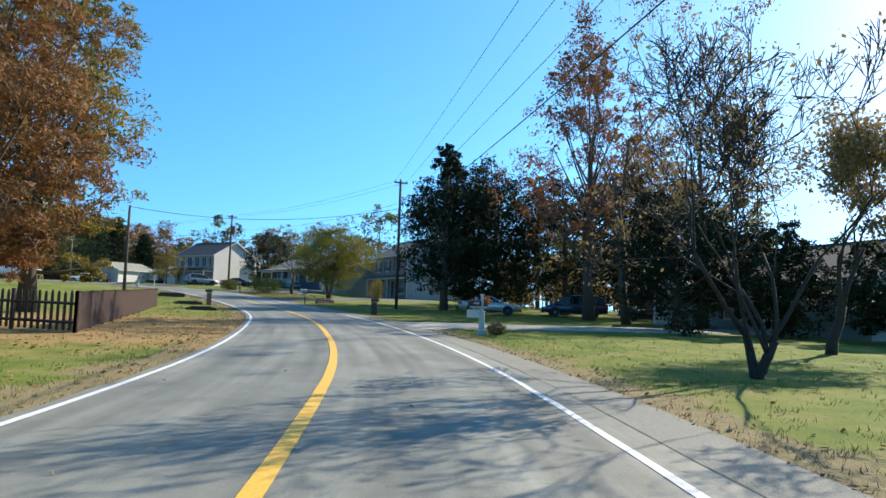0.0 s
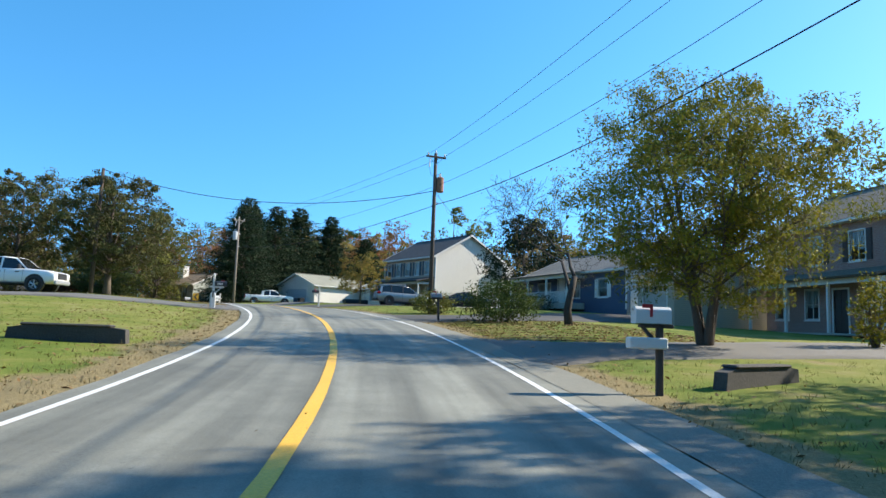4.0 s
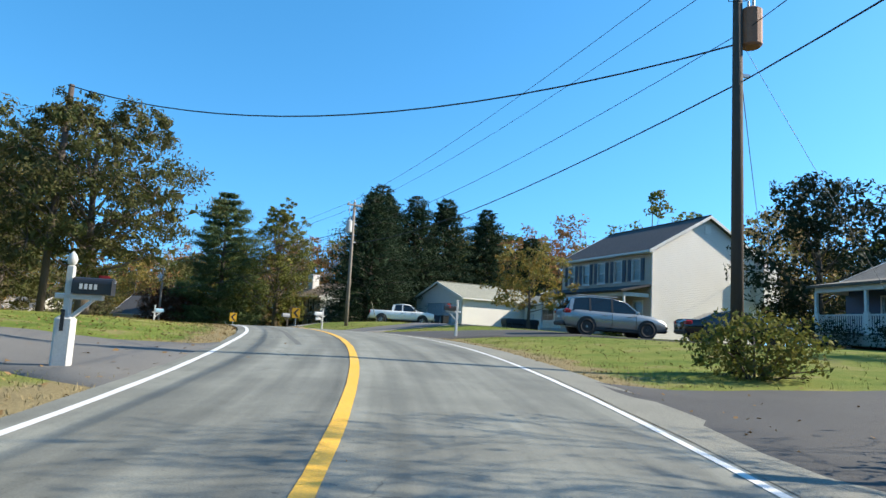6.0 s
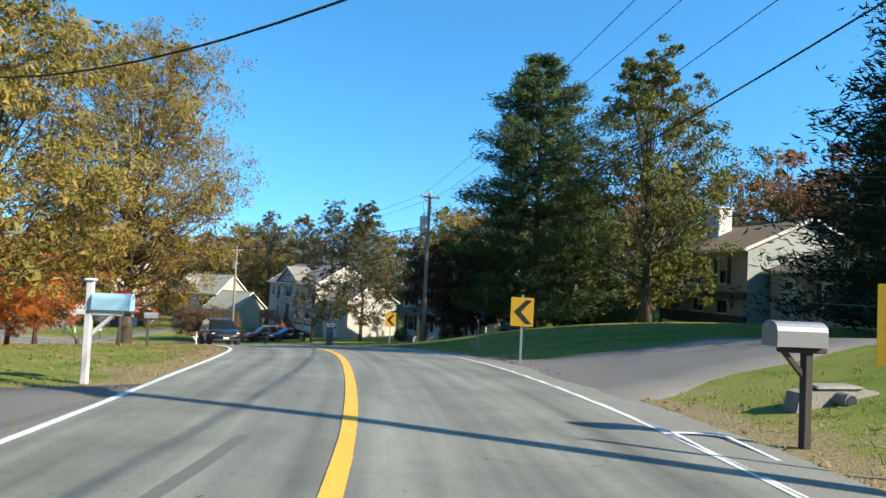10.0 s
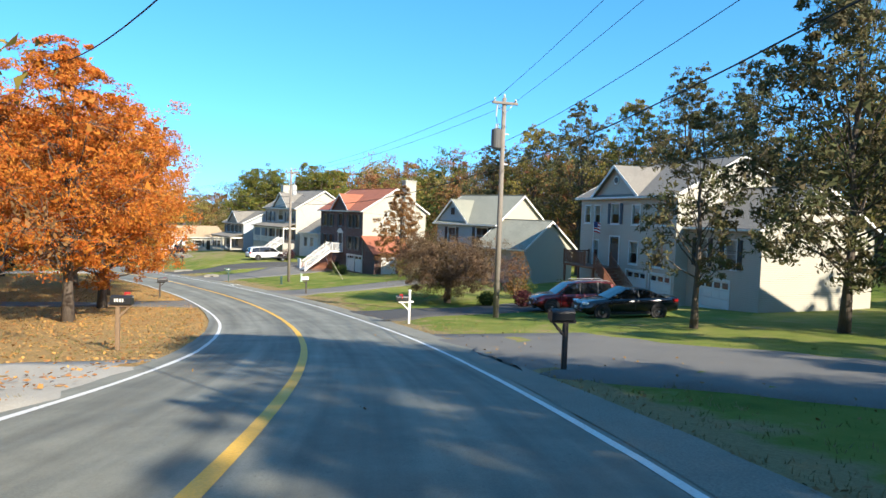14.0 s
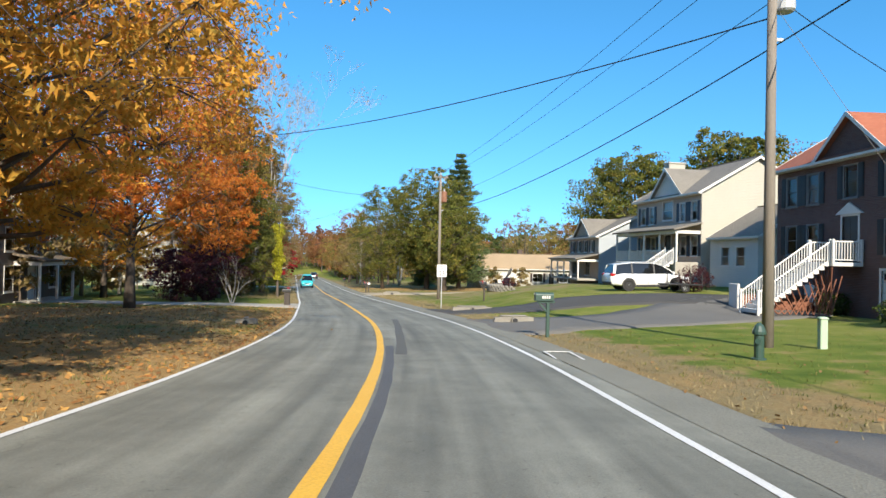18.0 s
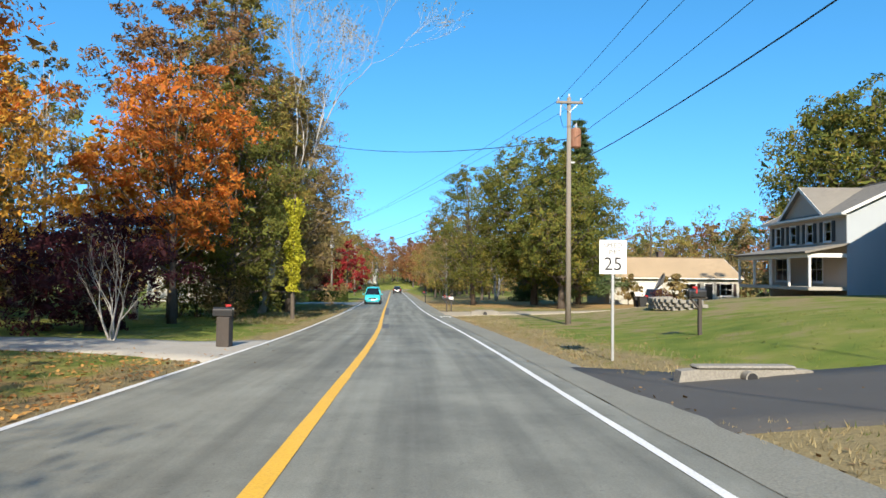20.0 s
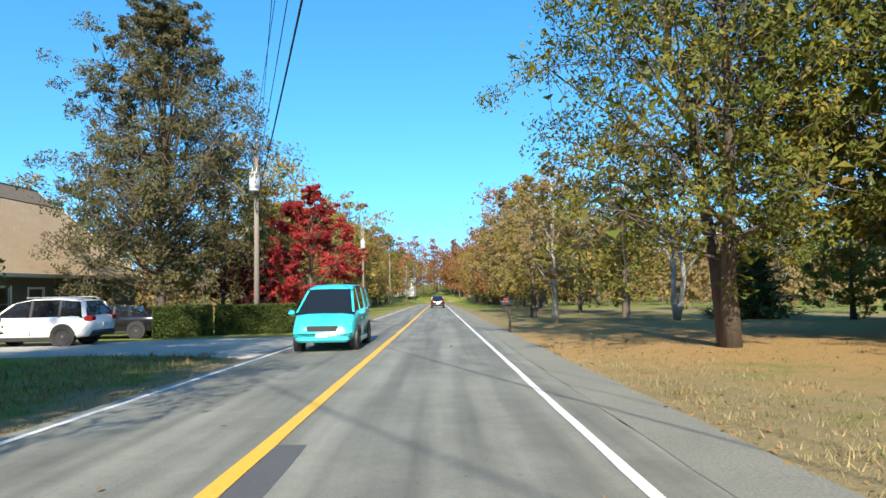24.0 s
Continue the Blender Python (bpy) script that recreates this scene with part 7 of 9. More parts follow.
cross_gable(H, 2.2, 4.4, -0.02, e, e + 2.2, d / 2, S_PALEBLUE, R_GREEN)
part("gable_vent", Geo().box(1.95, -0.08, e + 0.7, 2.45, -0.03, e + 1.4, 0.02), SHUT_BROWN, H)
gable_roof(H, w, -2.4, 5.4, 7.2, 3.4, 5.7, R_GREEN)
for sd, ln in (("front", 5.4), ("right", 7.2), ("back", 5.4)):
    wall(H, FM(sd, 5.4, 7.2, w, -2.4), ln, 3.4, [], S_CREAM if sd == "right" else S_SHADEGREY, 5.7 if sd == "right" else 0, z0=-0.6)

# dark brick house with a rust-red roof, garage below and white stairs
w, d, e, r = 11.9, 8.8, 7.45, 10.1
H = place_house("house", "dark brick house with rust-red roof and white front stairs", -183.7, 96.4, 217.0, w, -1, -6.15)
up = [(0.9, 5.3, 1.8, 6.8), (2.7, 5.3, 3.6, 6.8), (5.5, 5.4, 6.4, 6.9), (8.2, 5.3, 9.1, 6.8), (10.1, 5.3, 11.0, 6.8)]
mid = [(0.9, 2.7, 1.8, 4.2), (2.7, 2.7, 3.6, 4.2), (8.2, 2.7, 9.1, 4.2), (10.1, 2.7, 11.0, 4.2)]
dr = (5.4, 2.35, 6.5, 4.5)
gds = [(8.0, 0.02, 9.8, 1.95), (10.05, 0.02, 11.8, 1.95)]
body(H, w, d, e, r, up + mid + [dr] + gds, [], [], (B_RED, S_CREAM))
for h in up + mid:
    window(H, FM("front", w, d), h, SHUT_BLACK, surf("shaded_trim", (0.221, 0.2125, 0.204), (0.187, 0.1785, 0.17)), bars=(1, 1))
door(H, FM("front", w, d), dr, DOORDARK)
part("pediment", Geo().prism([(5.0, -0.1, 4.6), (6.9, -0.1, 4.6), (5.95, -0.1, 5.15)], (0, 0.09, 0)), WHITE, H)
for h in gds:
    garage_door(H, FM("front", w, d), h, WHITE)
gable_roof(H, 0, 0, w, d, e, r, R_RUST)
cross_gable(H, 6.0, 4.6, -0.02, e, e + 1.9, d / 2, B_RED, R_RUST)
chimney(H, w, d - 3.6, 0.9, 1.5, -0.4, r + 1.0, S_CREAM)
roof_slab(H, "side_roof", (w + 3.2, -0.2, 2.4), (w + 3.2, d * 0.6, 2.4), (w, d * 0.6, 4.4), (w, -0.2, 4.4), 0.14, R_RUST)
part("side_wing", Geo().prism([(w, 0.1, -0.4), (w + 2.9, 0.1, -0.4), (w + 2.9, 0.1, 2.45), (w, 0.1, 4.25)], (0, d * 0.58, 0)), B_RED, H)
part("side_door", Geo().box(w + 2.88, 1.0, 0.05, w + 2.95, 3.0, 2.0, 0.01), WHITE, H)
part("landing", Geo().box(5.1, -1.5, 2.12, 6.9, -0.02, 2.3, 0.02), WHITE, H)
for i in range(10):
    for k in (0, 1):
        y = -1.5 - 0.28 * i
        top = 2.1 - max(-1.5 - y, 0) * 0.66
        part("lattice_slat", Geo().tube([(6.82 + 0.02 * k, y, -0.1), (6.82 + 0.02 * k, y + (0.5 if k else -0.5), max(top * 0.8, 0.1))], 0.03, 4), REDWOOD, H)
for i in range(8):
    for k in (0, 1):
        part("lattice_slat", Geo().tube([(5.15 + i * 0.22, -1.46 - 0.02 * k, 0.0 if k else 2.1), (min(5.15 + i * 0.22 + 0.9, 6.85), -1.46 - 0.02 * k, 2.1 if k else 0.0)], 0.025, 4), REDWOOD, H)
stairs(H, 5.2, 6.7, -4.9, -1.5, -0.1, 2.3, WHITE, WHITE)
for x in (5.1, 6.88):
    railing(H, (x, -1.48, 2.3), (x, -0.1, 2.3), 0.95, WHITE)
st = thing("timber_steps", "low wide red timber steps beside the driveway", "step", -188.2, 87.7, gz(-188.2, 87.7), 122.5)
for i in range(4):
    part("timber", Geo().box(0, -0.25 * i, -0.1, 3.7, -0.25 * i - 0.24, 0.62 - 0.15 * i, 0.02), REDWOOD, st)
part("end_post", Geo().box(-0.14, -1.0, -0.1, -0.005, 0.0, 1.15, 0.03), WHITE, st)
part("end_post", Geo().box(3.705, -1.0, -0.1, 3.84, 0.0, 1.15, 0.03), WHITE, st)

# white house with a raised porch
w, d, e, r = 10.4, 9.2, 6.85, 9.5
H = place_house("house", "white two-storey house with front gable and raised porch", -203.7, 83.1, 222.4, w, -1, -5.45)
up = [(0.8, 4.7, 1.6, 6.1), (2.3, 4.7, 3.1, 6.1), (4.6, 4.9, 6.2, 6.4), (7.3, 4.7, 8.1, 6.1), (9.0, 4.7, 9.8, 6.1)]
lo = [(0.8, 2.0, 1.7, 3.5), (2.6, 2.0, 3.5, 3.5), (7.4, 2.0, 8.3, 3.5), (9.0, 2.0, 9.9, 3.5)]
dr = (5.0, 1.55, 6.0, 3.65)
body(H, w, d, e, r, up + lo + [dr], [], [], (S_SHADEGREY, S_CREAM))
for h in up + lo:
    window(H, FM("front", w, d), h, SHUT_NAVY if h != up[2] else None, bars=(1, 1), curtain=0.5)
door(H, FM("front", w, d), dr, DOORDARK)
gable_roof(H, 0, 0, w, d, e, r, R_GREY)
cross_gable(H, 5.4, 5.0, -0.02, e, e + 2.2, d / 2, S_WHITE, R_GREY)
chimney(H, -0.9, 3.0, 0.9, 1.6, 0, r + 0.9, S_CREAM)
porch(H, 0.1, w - 0.1, 2.0, 1.5, 3.95, 4.5, 5, R_GREY)
stairs(H, w - 1.6, w - 0.4, -4.6, -2.0, -0.2, 1.5, WHITE)
A2 = thing("house", "low side wing with a grey roof and two windows", "house", -203.4, 83.8, -5.45, 42.4, "houses along the road")
ws = [(1.4, 1.3, 2.3, 2.6), (3.2, 1.3, 4.1, 2.6)]
body(A2, 5.5, 7.5, 3.4, 5.6, ws, [], [], (S_WHITE, S_WHITE))
for h in ws:
    window(A2, FM("front", 5.5, 7.5), h)
gable_roof(A2, 0.4, 0, 5.4, 7.5, 3.4, 5.6, R_GREY)

# blue-grey house
w, d, e, r = 9.6, 8.2, 4.6, 6.6
H = place_house("house", "blue-grey house with a dormer gable and screened porch", -217.0, 70.6, 219.2, w, -1, -6.0)
up = [(0.9 + i * 2.1, 2.95, 1.7 + i * 2.1, 4.1) for i in range(4)]
lo = [(1.0, 0.5, 2.6, 2.0), (5.4, 0.5, 7.0, 2.0)]
body(H, w, d, e, r, up + lo, [], [], (S_SHADEGREY, S_PALEBLUE))
for h in up:
    window(H, FM("front", w, d), h, SHUT_BLACK)
for h in lo:
    window(H, FM("front", w, d), h, bars=(2, 1))
gable_roof(H, 0, 0, w, d, e, r, R_GREY)
cross_gable(H, 4.8, 5.4, -0.02, e, e + 1.9, d / 2, S_SHADEGREY, R_GREY)
porch(H, 0.0, w, 2.2, 0.2, 2.25, 2.75, 5, R_GREY, rail=False)

# tan ranch with a garage
w, d, e, r = 15.0, 8.5, 2.95, 5.1
H = thing("house", "tan ranch house with a white garage door", "house", -241.2, 43.55, -8.35, 135, "houses along the road")
gd = (2.9, 0.03, 6.1, 2.3)
ws = [(8.4, 0.9, 10.0, 2.2), (12.8, 0.9, 14.2, 2.2)]
dr = (11.0, 0.1, 11.9, 2.2)
body(H, w, d, e, r, ws + [gd, dr], [], [], (S_CREAM, S_TAN))
for h in ws:
    window(H, FM("front", w, d), h, SHUT_BROWN, bars=(2, 1))
garage_door(H, FM("front", w, d), gd, WHITE, lights=False)
door(H, FM("front", w, d), dr, DOORDARK)
gable_roof(H, 0, 0, w, d, e, r, R_TAN)
chimney(H, 7.5, 4.6, 0.7, 0.7, e, r + 0.7, B_BROWN)

# tan building with the forecourt
w, d, e, r = 18.0, 9.5, 3.2, 7.2
H = thing("house", "tan-roofed building with dark windows facing a forecourt", "house", -214.4, 11.3, -9.05, 224.6, "houses along the road")
ws = [(1.0, 0.9, 3.0, 2.4), (4.2, 0.9, 6.2, 2.4), (10.0, 0.5, 12.0, 2.5), (13.0, 0.5, 15.2, 2.5)]
dr = (7.5, 0.1, 8.6, 2.3)
body(H, w, d, e, r, ws + [dr], [], [(3.5, 4.2, 4.5, 5.4)], (S_DARK, S_CREAM))
for h in ws:
    window(H, FM("front", w, d), h, None, bars=(2, 1))
window(H, FM("left", w, d), (3.5, 4.2, 4.5, 5.4))
door(H, FM("front", w, d), dr, DOORDARK)
gable_roof(H, 0, 0, w, d, e, r, R_TAN)
H2 = thing("house", "tall cream gable of a house behind the tan roof", "house", -222.0, -6.0, -9.0, 224.6, "houses along the road")
body(H2, 9.0, 9.0, 5.6, 9.6, [], [], [(4.0, 5.4, 5.0, 6.6)], (S_CREAM, S_CREAM))
window(H2, FM("left", 9, 9), (4.0, 5.4, 5.0, 6.6))
gable_roof(H2, 0, 0, 9.0, 9.0, 5.6, 9.6, R_BROWN)

# brown house among the trees
w, d, e, r = 9.0, 8.0, 5.0, 7.0
H = thing("house", "dark brown two-storey house among trees", "house", -169.2, 53.6, -7.2, 222, "houses along the road")
ws = [(1.0, 3.1, 2.0, 4.4), (4.0, 3.1, 5.0, 4.4), (7.0, 3.1, 8.0, 4.4), (1.0, 0.8, 2.0, 2.2), (7.0, 0.8, 8.0, 2.2)]
dr = (4.0, 0.2, 5.0, 2.3)
body(H, w, d, e, r, ws + [dr], [(3.0, 3.1, 4.0, 4.4)], [], (S_DARK, S_DARK))
for h in ws:
    window(H, FM("front", w, d), h)
window(H, FM("right", w, d), (3.0, 3.1, 4.0, 4.4))
door(H, FM("front", w, d), dr, WHITE)
gable_roof(H, 0, 0, w, d, e, r, R_BROWN)
porch(H, 2.0, 7.0, 1.5, 0.2, 2.6, 3.0, 3, R_BROWN, rail=False)

# white house closing the view at the far end
w, d, e, r = 11.0, 9.0, 5.6, 8.6
H = thing("house", "far white gabled house closing the end of the road", "house", -372.5, -131.5, gz(-370, -134) - 0.3, -45, "houses along the road")
ws = [(1.2, 3.4, 2.2, 4.8), (8.6, 3.4, 9.6, 4.8), (5.0, 3.4, 6.0, 4.8), (1.2, 0.8, 2.2, 2.2), (8.6, 0.8, 9.6, 2.2)]
body(H, w, d, e, r, ws, [], [], (S_WHITE, S_WHITE))
for h in ws:
    window(H, FM("front", w, d), h)
gable_roof(H, 0, 0, w, d, e, r, R_DARK)
cross_gable(H, 5.5, 6.0, -0.02, e, e + 2.6, d / 2, S_WHITE, R_DARK)

# ---- vehicles ----
P_SILVER = paint("silver_paint", (0.425, 0.442, 0.4505), 0.3, 0.5)
P_GREY = paint("grey_green_paint", (0.306, 0.3187, 0.3187), 0.3, 0.5)
P_BLACK = paint("black_paint", (0.0102, 0.0102, 0.0119), 0.2)
P_DKGREY = paint("dark_grey_paint", (0.018, 0.024, 0.029), 0.28, 0.4)
P_WHITE = paint("white_paint", (0.78, 0.78, 0.77), 0.25)
P_RED = paint("dark_red_paint", (0.119, 0.0102, 0.0153), 0.25, 0.2)
P_TEAL = paint("turquoise_paint", (0.0425, 0.476, 0.527), 0.3)
P_NAVY = paint("dark_blue_paint", (0.0255, 0.0425, 0.0723), 0.25, 0.3)
car("sedan", "silver sedan parked on grass in tree shade", 3.8, 52.6, -6, P_SILVER)
car("minivan", "dark blue van parked in tree shade", 10.6, 53.6, 175, P_NAVY)
car("sedan", "black sedan parked in tree shade", 16.0, 51.0, 170, P_BLACK)
car("suv", "grey crossover parked on the dark driveway", -36.9, 102.2, 42, P_GREY)
car("sedan", "black car parked beside the white house", -32.4, 105.6, 35, P_BLACK)
pickup("white crew-cab pickup truck parked by the garage", -65.0, 121.0, 42, P_WHITE)
pickup("white pickup truck parked on the lawn's far side", -49.6, 77.0, 30, P_WHITE)
car("suv", "dark red crossover parked under the deck stairs", -142.6, 115.0, -82, P_RED)
car("sedan", "black sedan parked nose to the road", -138.6, 116.9, -80, P_BLACK)
car("minivan", "white minivan parked on the sloping driveway", -194.3, 81.7, 127, P_WHITE)
car("suv", "grey car parked before the garage door", -237.2, 50.4, 205, P_DKGREY)
car("suv", "white crossover parked on the forecourt", -218.3, 13.4, -45, P_WHITE)
car("sedan", "black sedan parked on the forecourt", -222.2, 9.6, -45, P_BLACK)
car("suv", "pale crossover parked beyond the curve signs", -108.5, 129.0, 150, P_SILVER)
p = at(170.2, -1.7)
car("suv", "dark grey crossover in the oncoming lane", p.x, p.y, heading(170.2) + 180, P_DKGREY, z=p.z, dz=0.1)
p = at(318, -1.5)
car("van", "turquoise delivery van in the oncoming lane", p.x, p.y, heading(318) + 180, P_TEAL, z=p.z, dz=0.1, name="delivery_van", sill=P_TEAL)
p = at(392, 1.6)
car("suv", "black car driving far ahead", p.x, p.y, heading(392), P_BLACK, z=p.z, dz=0.1)


# ---- trees and shrubs ----
bare_tree("bare_tree", "bare spreading dark-barked tree on the lawn", 6.2, 13.2, 9.0, 11, BARK_DARK, spread=0.8, trunk=0.15, forks=3, depth=8, leafmat=L_BROWN, leaves=1800, leaf=0.1, first=0.11, twig=0.009)
bare_tree("bare_tree", "half-bare brown-leaved tree beside the lawn", 12.5, 21.5, 10.5, 12, BARK_DARK, spread=0.75, trunk=0.2, forks=1, depth=8, leafmat=L_BROWN, leaves=9000, leaf=0.15, first=0.17, twig=0.007)
tree("autumn_tree", "tall tree with reddish orange and brown leaves", 10.8, 49.0, 21, 6.6, L_RUSTRED, 3, cb=4, shape="egg", lobes=36, clusters=9, per=46, leaf=0.25, trunk=0.36, core=10)
bare_tree("bare_tree", "tall thin nearly bare tree", 12.1, 43.7, 25, 5, spread=0.36, trunk=0.34, forks=1, depth=7, leafmat=L_RUST, leaves=3500, leaf=0.2)
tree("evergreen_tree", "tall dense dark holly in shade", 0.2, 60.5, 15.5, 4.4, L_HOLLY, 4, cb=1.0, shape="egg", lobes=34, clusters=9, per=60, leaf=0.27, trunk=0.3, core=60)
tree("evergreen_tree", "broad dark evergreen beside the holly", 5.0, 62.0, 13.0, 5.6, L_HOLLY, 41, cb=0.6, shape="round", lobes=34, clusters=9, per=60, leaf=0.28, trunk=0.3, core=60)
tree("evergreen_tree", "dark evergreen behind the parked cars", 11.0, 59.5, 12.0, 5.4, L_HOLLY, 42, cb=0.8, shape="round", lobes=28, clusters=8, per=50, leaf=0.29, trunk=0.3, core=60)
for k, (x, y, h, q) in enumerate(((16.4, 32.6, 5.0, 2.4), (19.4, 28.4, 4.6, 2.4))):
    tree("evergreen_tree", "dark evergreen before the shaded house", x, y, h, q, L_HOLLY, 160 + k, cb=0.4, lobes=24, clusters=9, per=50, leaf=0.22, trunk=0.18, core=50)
tree("autumn_tree", "brown oak before the shaded house", 15.8, 40.5, 14.5, 5.0, L_BROWN, 47, cb=3.5, lobes=30, clusters=8, per=34, leaf=0.22, trunk=0.3, core=4)
tree("evergreen_tree", "dark evergreen between two houses", -30.2, 115.8, 10.0, 4.2, L_HOLLY, 49, cb=0.6, lobes=26, clusters=9, per=50, leaf=0.28, trunk=0.25, core=50)
tree("autumn_tree", "brown oak behind the parked cars", 17.0, 57.0, 15.0, 5.5, L_BROWN, 43, cb=3.0, lobes=22, clusters=8, per=50, leaf=0.27, trunk=0.3)
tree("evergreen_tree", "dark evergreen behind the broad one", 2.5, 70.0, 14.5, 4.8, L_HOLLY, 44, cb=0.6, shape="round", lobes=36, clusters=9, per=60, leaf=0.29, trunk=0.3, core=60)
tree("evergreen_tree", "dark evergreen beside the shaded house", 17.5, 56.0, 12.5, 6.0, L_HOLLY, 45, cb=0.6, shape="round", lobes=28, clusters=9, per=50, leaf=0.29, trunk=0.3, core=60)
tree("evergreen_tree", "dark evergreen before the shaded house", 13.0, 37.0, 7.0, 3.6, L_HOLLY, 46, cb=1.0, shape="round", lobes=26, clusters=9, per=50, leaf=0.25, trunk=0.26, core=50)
tree("yellow_green_tree", "low round tree with yellow-green leaves", -12.4, 73.5, 7.6, 4.5, L_YELGREEN, 6, cb=1.9, shape="round", lobes=60, clusters=13, per=74, leaf=0.13, core=4, trunk=0.11, forks=4, base_spread=0.42)
bare_tree("bare_tree", "bare spreading tree in a leaf bed", -18.4, 82.1, 12.4, 18, BARK_DARK, spread=1.0, trunk=0.21, forks=1, depth=8, leafmat=L_YELGREEN, leaves=260, first=0.2, twig=0.008)
shrub("shrub", "spreading dark green shrub by the driveway", -28.0, 88.4, 2.8, 2.2, 1.3, L_OLIVE, 1, 2600, 0.12)
shrub("shrub", "large dark green shrub at the roadside", -21.9, 82.6, 4.2, 3.0, 1.9, L_GREEN, 2, 5200, 0.12)
shrub("shrub", "upright yellow-green shrub by the drive", -7.4, 76.7, 1.4, 1.4, 2.2, L_YELGREEN, 3, 1500, 0.12)
tree("small_tree", "small orange-brown tree on the lawn", -45.5, 110.1, 4.9, 2.8, L_OAK, 9, cb=1.4, lobes=16, clusters=8, per=46, leaf=0.18, trunk=0.1)
for k, (x, y, h, r) in enumerate(((-71.4, 123.2, 13.0, 4.0), (-74.0, 127.2, 15.2, 4.4), (-76.5, 131.5, 14.6, 4.4), (-72.6, 131.6, 14.8, 4.2), (-72.0, 136.6, 15.6, 4.2), (-69.8, 142.2, 15.7, 3.8), (-66.0, 147.0, 13.0, 3.6))):
    conifer("conifer", "tall dense dark green conifer in a row", x, y, h + 1.2, r * 1.42, L_DARKFIR, 20 + k, "row of dark conifers", tiers=40, per=70 if k < 4 else 44, needle=0.25 if k < 4 else 0.36)
conifer("pine_tree", "tall white pine with tiered branches", -100.0, 125.8, 19.2, 6.5, L_PINE, 31, dense=False, needle=0.3, per=290, tiers=19, taper=0.42)
tree("tall_tree", "tall olive-green turning tree beside the pine", -91.5, 128.0, 16.4, 5.4, L_OLIVE, 32, cb=1.3, shape="egg", lobes=60, clusters=10, per=60, leaf=0.22, trunk=0.28, core=6)
conifer("pine_tree", "dark pine behind the roadside pine", -104.0, 132.5, 11.5, 5.0, L_PINE, 33, dense=False, needle=0.4, per=90, tiers=15, taper=0.5)
tree("rusty_tree", "broad dark tree with rusty brown leaves", -105.6, 122.8, 7.4, 4.4, L_DARKRUST, 34, cb=0.9, shape="round", lobes=38, clusters=10, per=80, leaf=0.2, trunk=0.25)
tree("pear_tree", "tall grey-green pear tree turning red at top", -130.4, 123.0, 14.6, 4.7, L_PEAR, 35, cb=1.8, shape="egg", lobes=44, clusters=10, per=70, leaf=0.2, trunk=0.16)
tree("pear_tree", "slender half-bare tree by the side road", -131.9, 118.1, 8.8, 2.7, L_PEAR, 36, cb=2.0, shape="egg", lobes=20, clusters=8, per=34, leaf=0.18, trunk=0.12)
tree("weeping_cherry", "low umbrella-shaped weeping cherry, brownish", -149.6, 107.8, 4.0, 4.5, L_CHERRY, 37, cb=1.5, shape="vase", lobes=52, clusters=12, per=110, leaf=0.12, aspect=0.3, core=40, trunk=0.16, forks=2, base_spread=0.3, droop=0.7)
tree("reddish_tree", "conical reddish-brown tree before the brick house", -176.0, 101.8, 9.6, 3.0, L_RUST, 38, cb=1.0, shape="egg", lobes=30, clusters=9, per=50, leaf=0.2, trunk=0.14)
for k, (x, y, w, h, m) in enumerate(((-158.6, 112.2, 3.0, 2.6, L_BURG), (-154.6, 113.0, 2.2, 1.4, L_GREEN), (-147.5, 115.6, 2.4, 1.5, L_GREEN), (-153.0, 112.6, 1.8, 3.4, L_RUST), (-168.0, 103.8, 4.2, 2.2, L_OLIVE), (-172.4, 103.0, 3.0, 3.2, L_BURG), (-146.9, 110.4, 1.3, 0.9, L_GREEN), (-146.0, 112.6, 1.3, 1.0, L_BURG), (-188.5, 92.2, 1.6, 1.0, L_GREEN), (-193.5, 84.8, 2.2, 1.5, L_BURG), (-127.6, 126.6, 1.6, 1.5, L_GREEN), (-121.6, 129.2, 1.8, 1.4, L_GREEN), (-124.2, 127.6, 1.4, 1.7, L_YELGREEN), (-40.4, 111.2, 1.6, 0.9, L_GREEN), (-29.0, 107.0, 3.0, 1.2, L_HOLLY), (-25.6, 103.6, 3.4, 1.2, L_HOLLY), (-226.6, 55.6, 2.2, 1.6, L_BURG), (11.4, 31.0, 2.0, 1.5, L_HOLLY), (-180.6, 94.6, 1.6, 1.1, L_GREEN))):
    shrub("shrub", {L_BURG.name: "burgundy-leaved shrub by the house", L_GREEN.name: "clipped green shrub by the house", L_RUST.name: "upright rusty shrub by the deck", L_OLIVE.name: "low brownish-green shrub by the house", L_YELGREEN.name: "yellow-green shrub by the steps", L_HOLLY.name: "dark evergreen shrub along the porch"}[m.name], x, y, w, w, h, m, 50 + k, 1500, 0.12, group="foundation shrubs")
# Added trees, sized to throw shade over the colonial's front and lawn
for k, (x, y, h) in enumerate(((-116.0, 139.0, 17.0), (-123.5, 147.0, 16.0), (-136.5, 144.0, 16.0), (-109.0, 134.5, 15.5))):
    tree("tall_tree", "olive tree added behind the white colonial to shade its lawn", x, y, h, 4.6, L_OLIVE, 140 + k, cb=2.0, shape="egg", lobes=34, clusters=9, per=56, leaf=0.26, trunk=0.24)
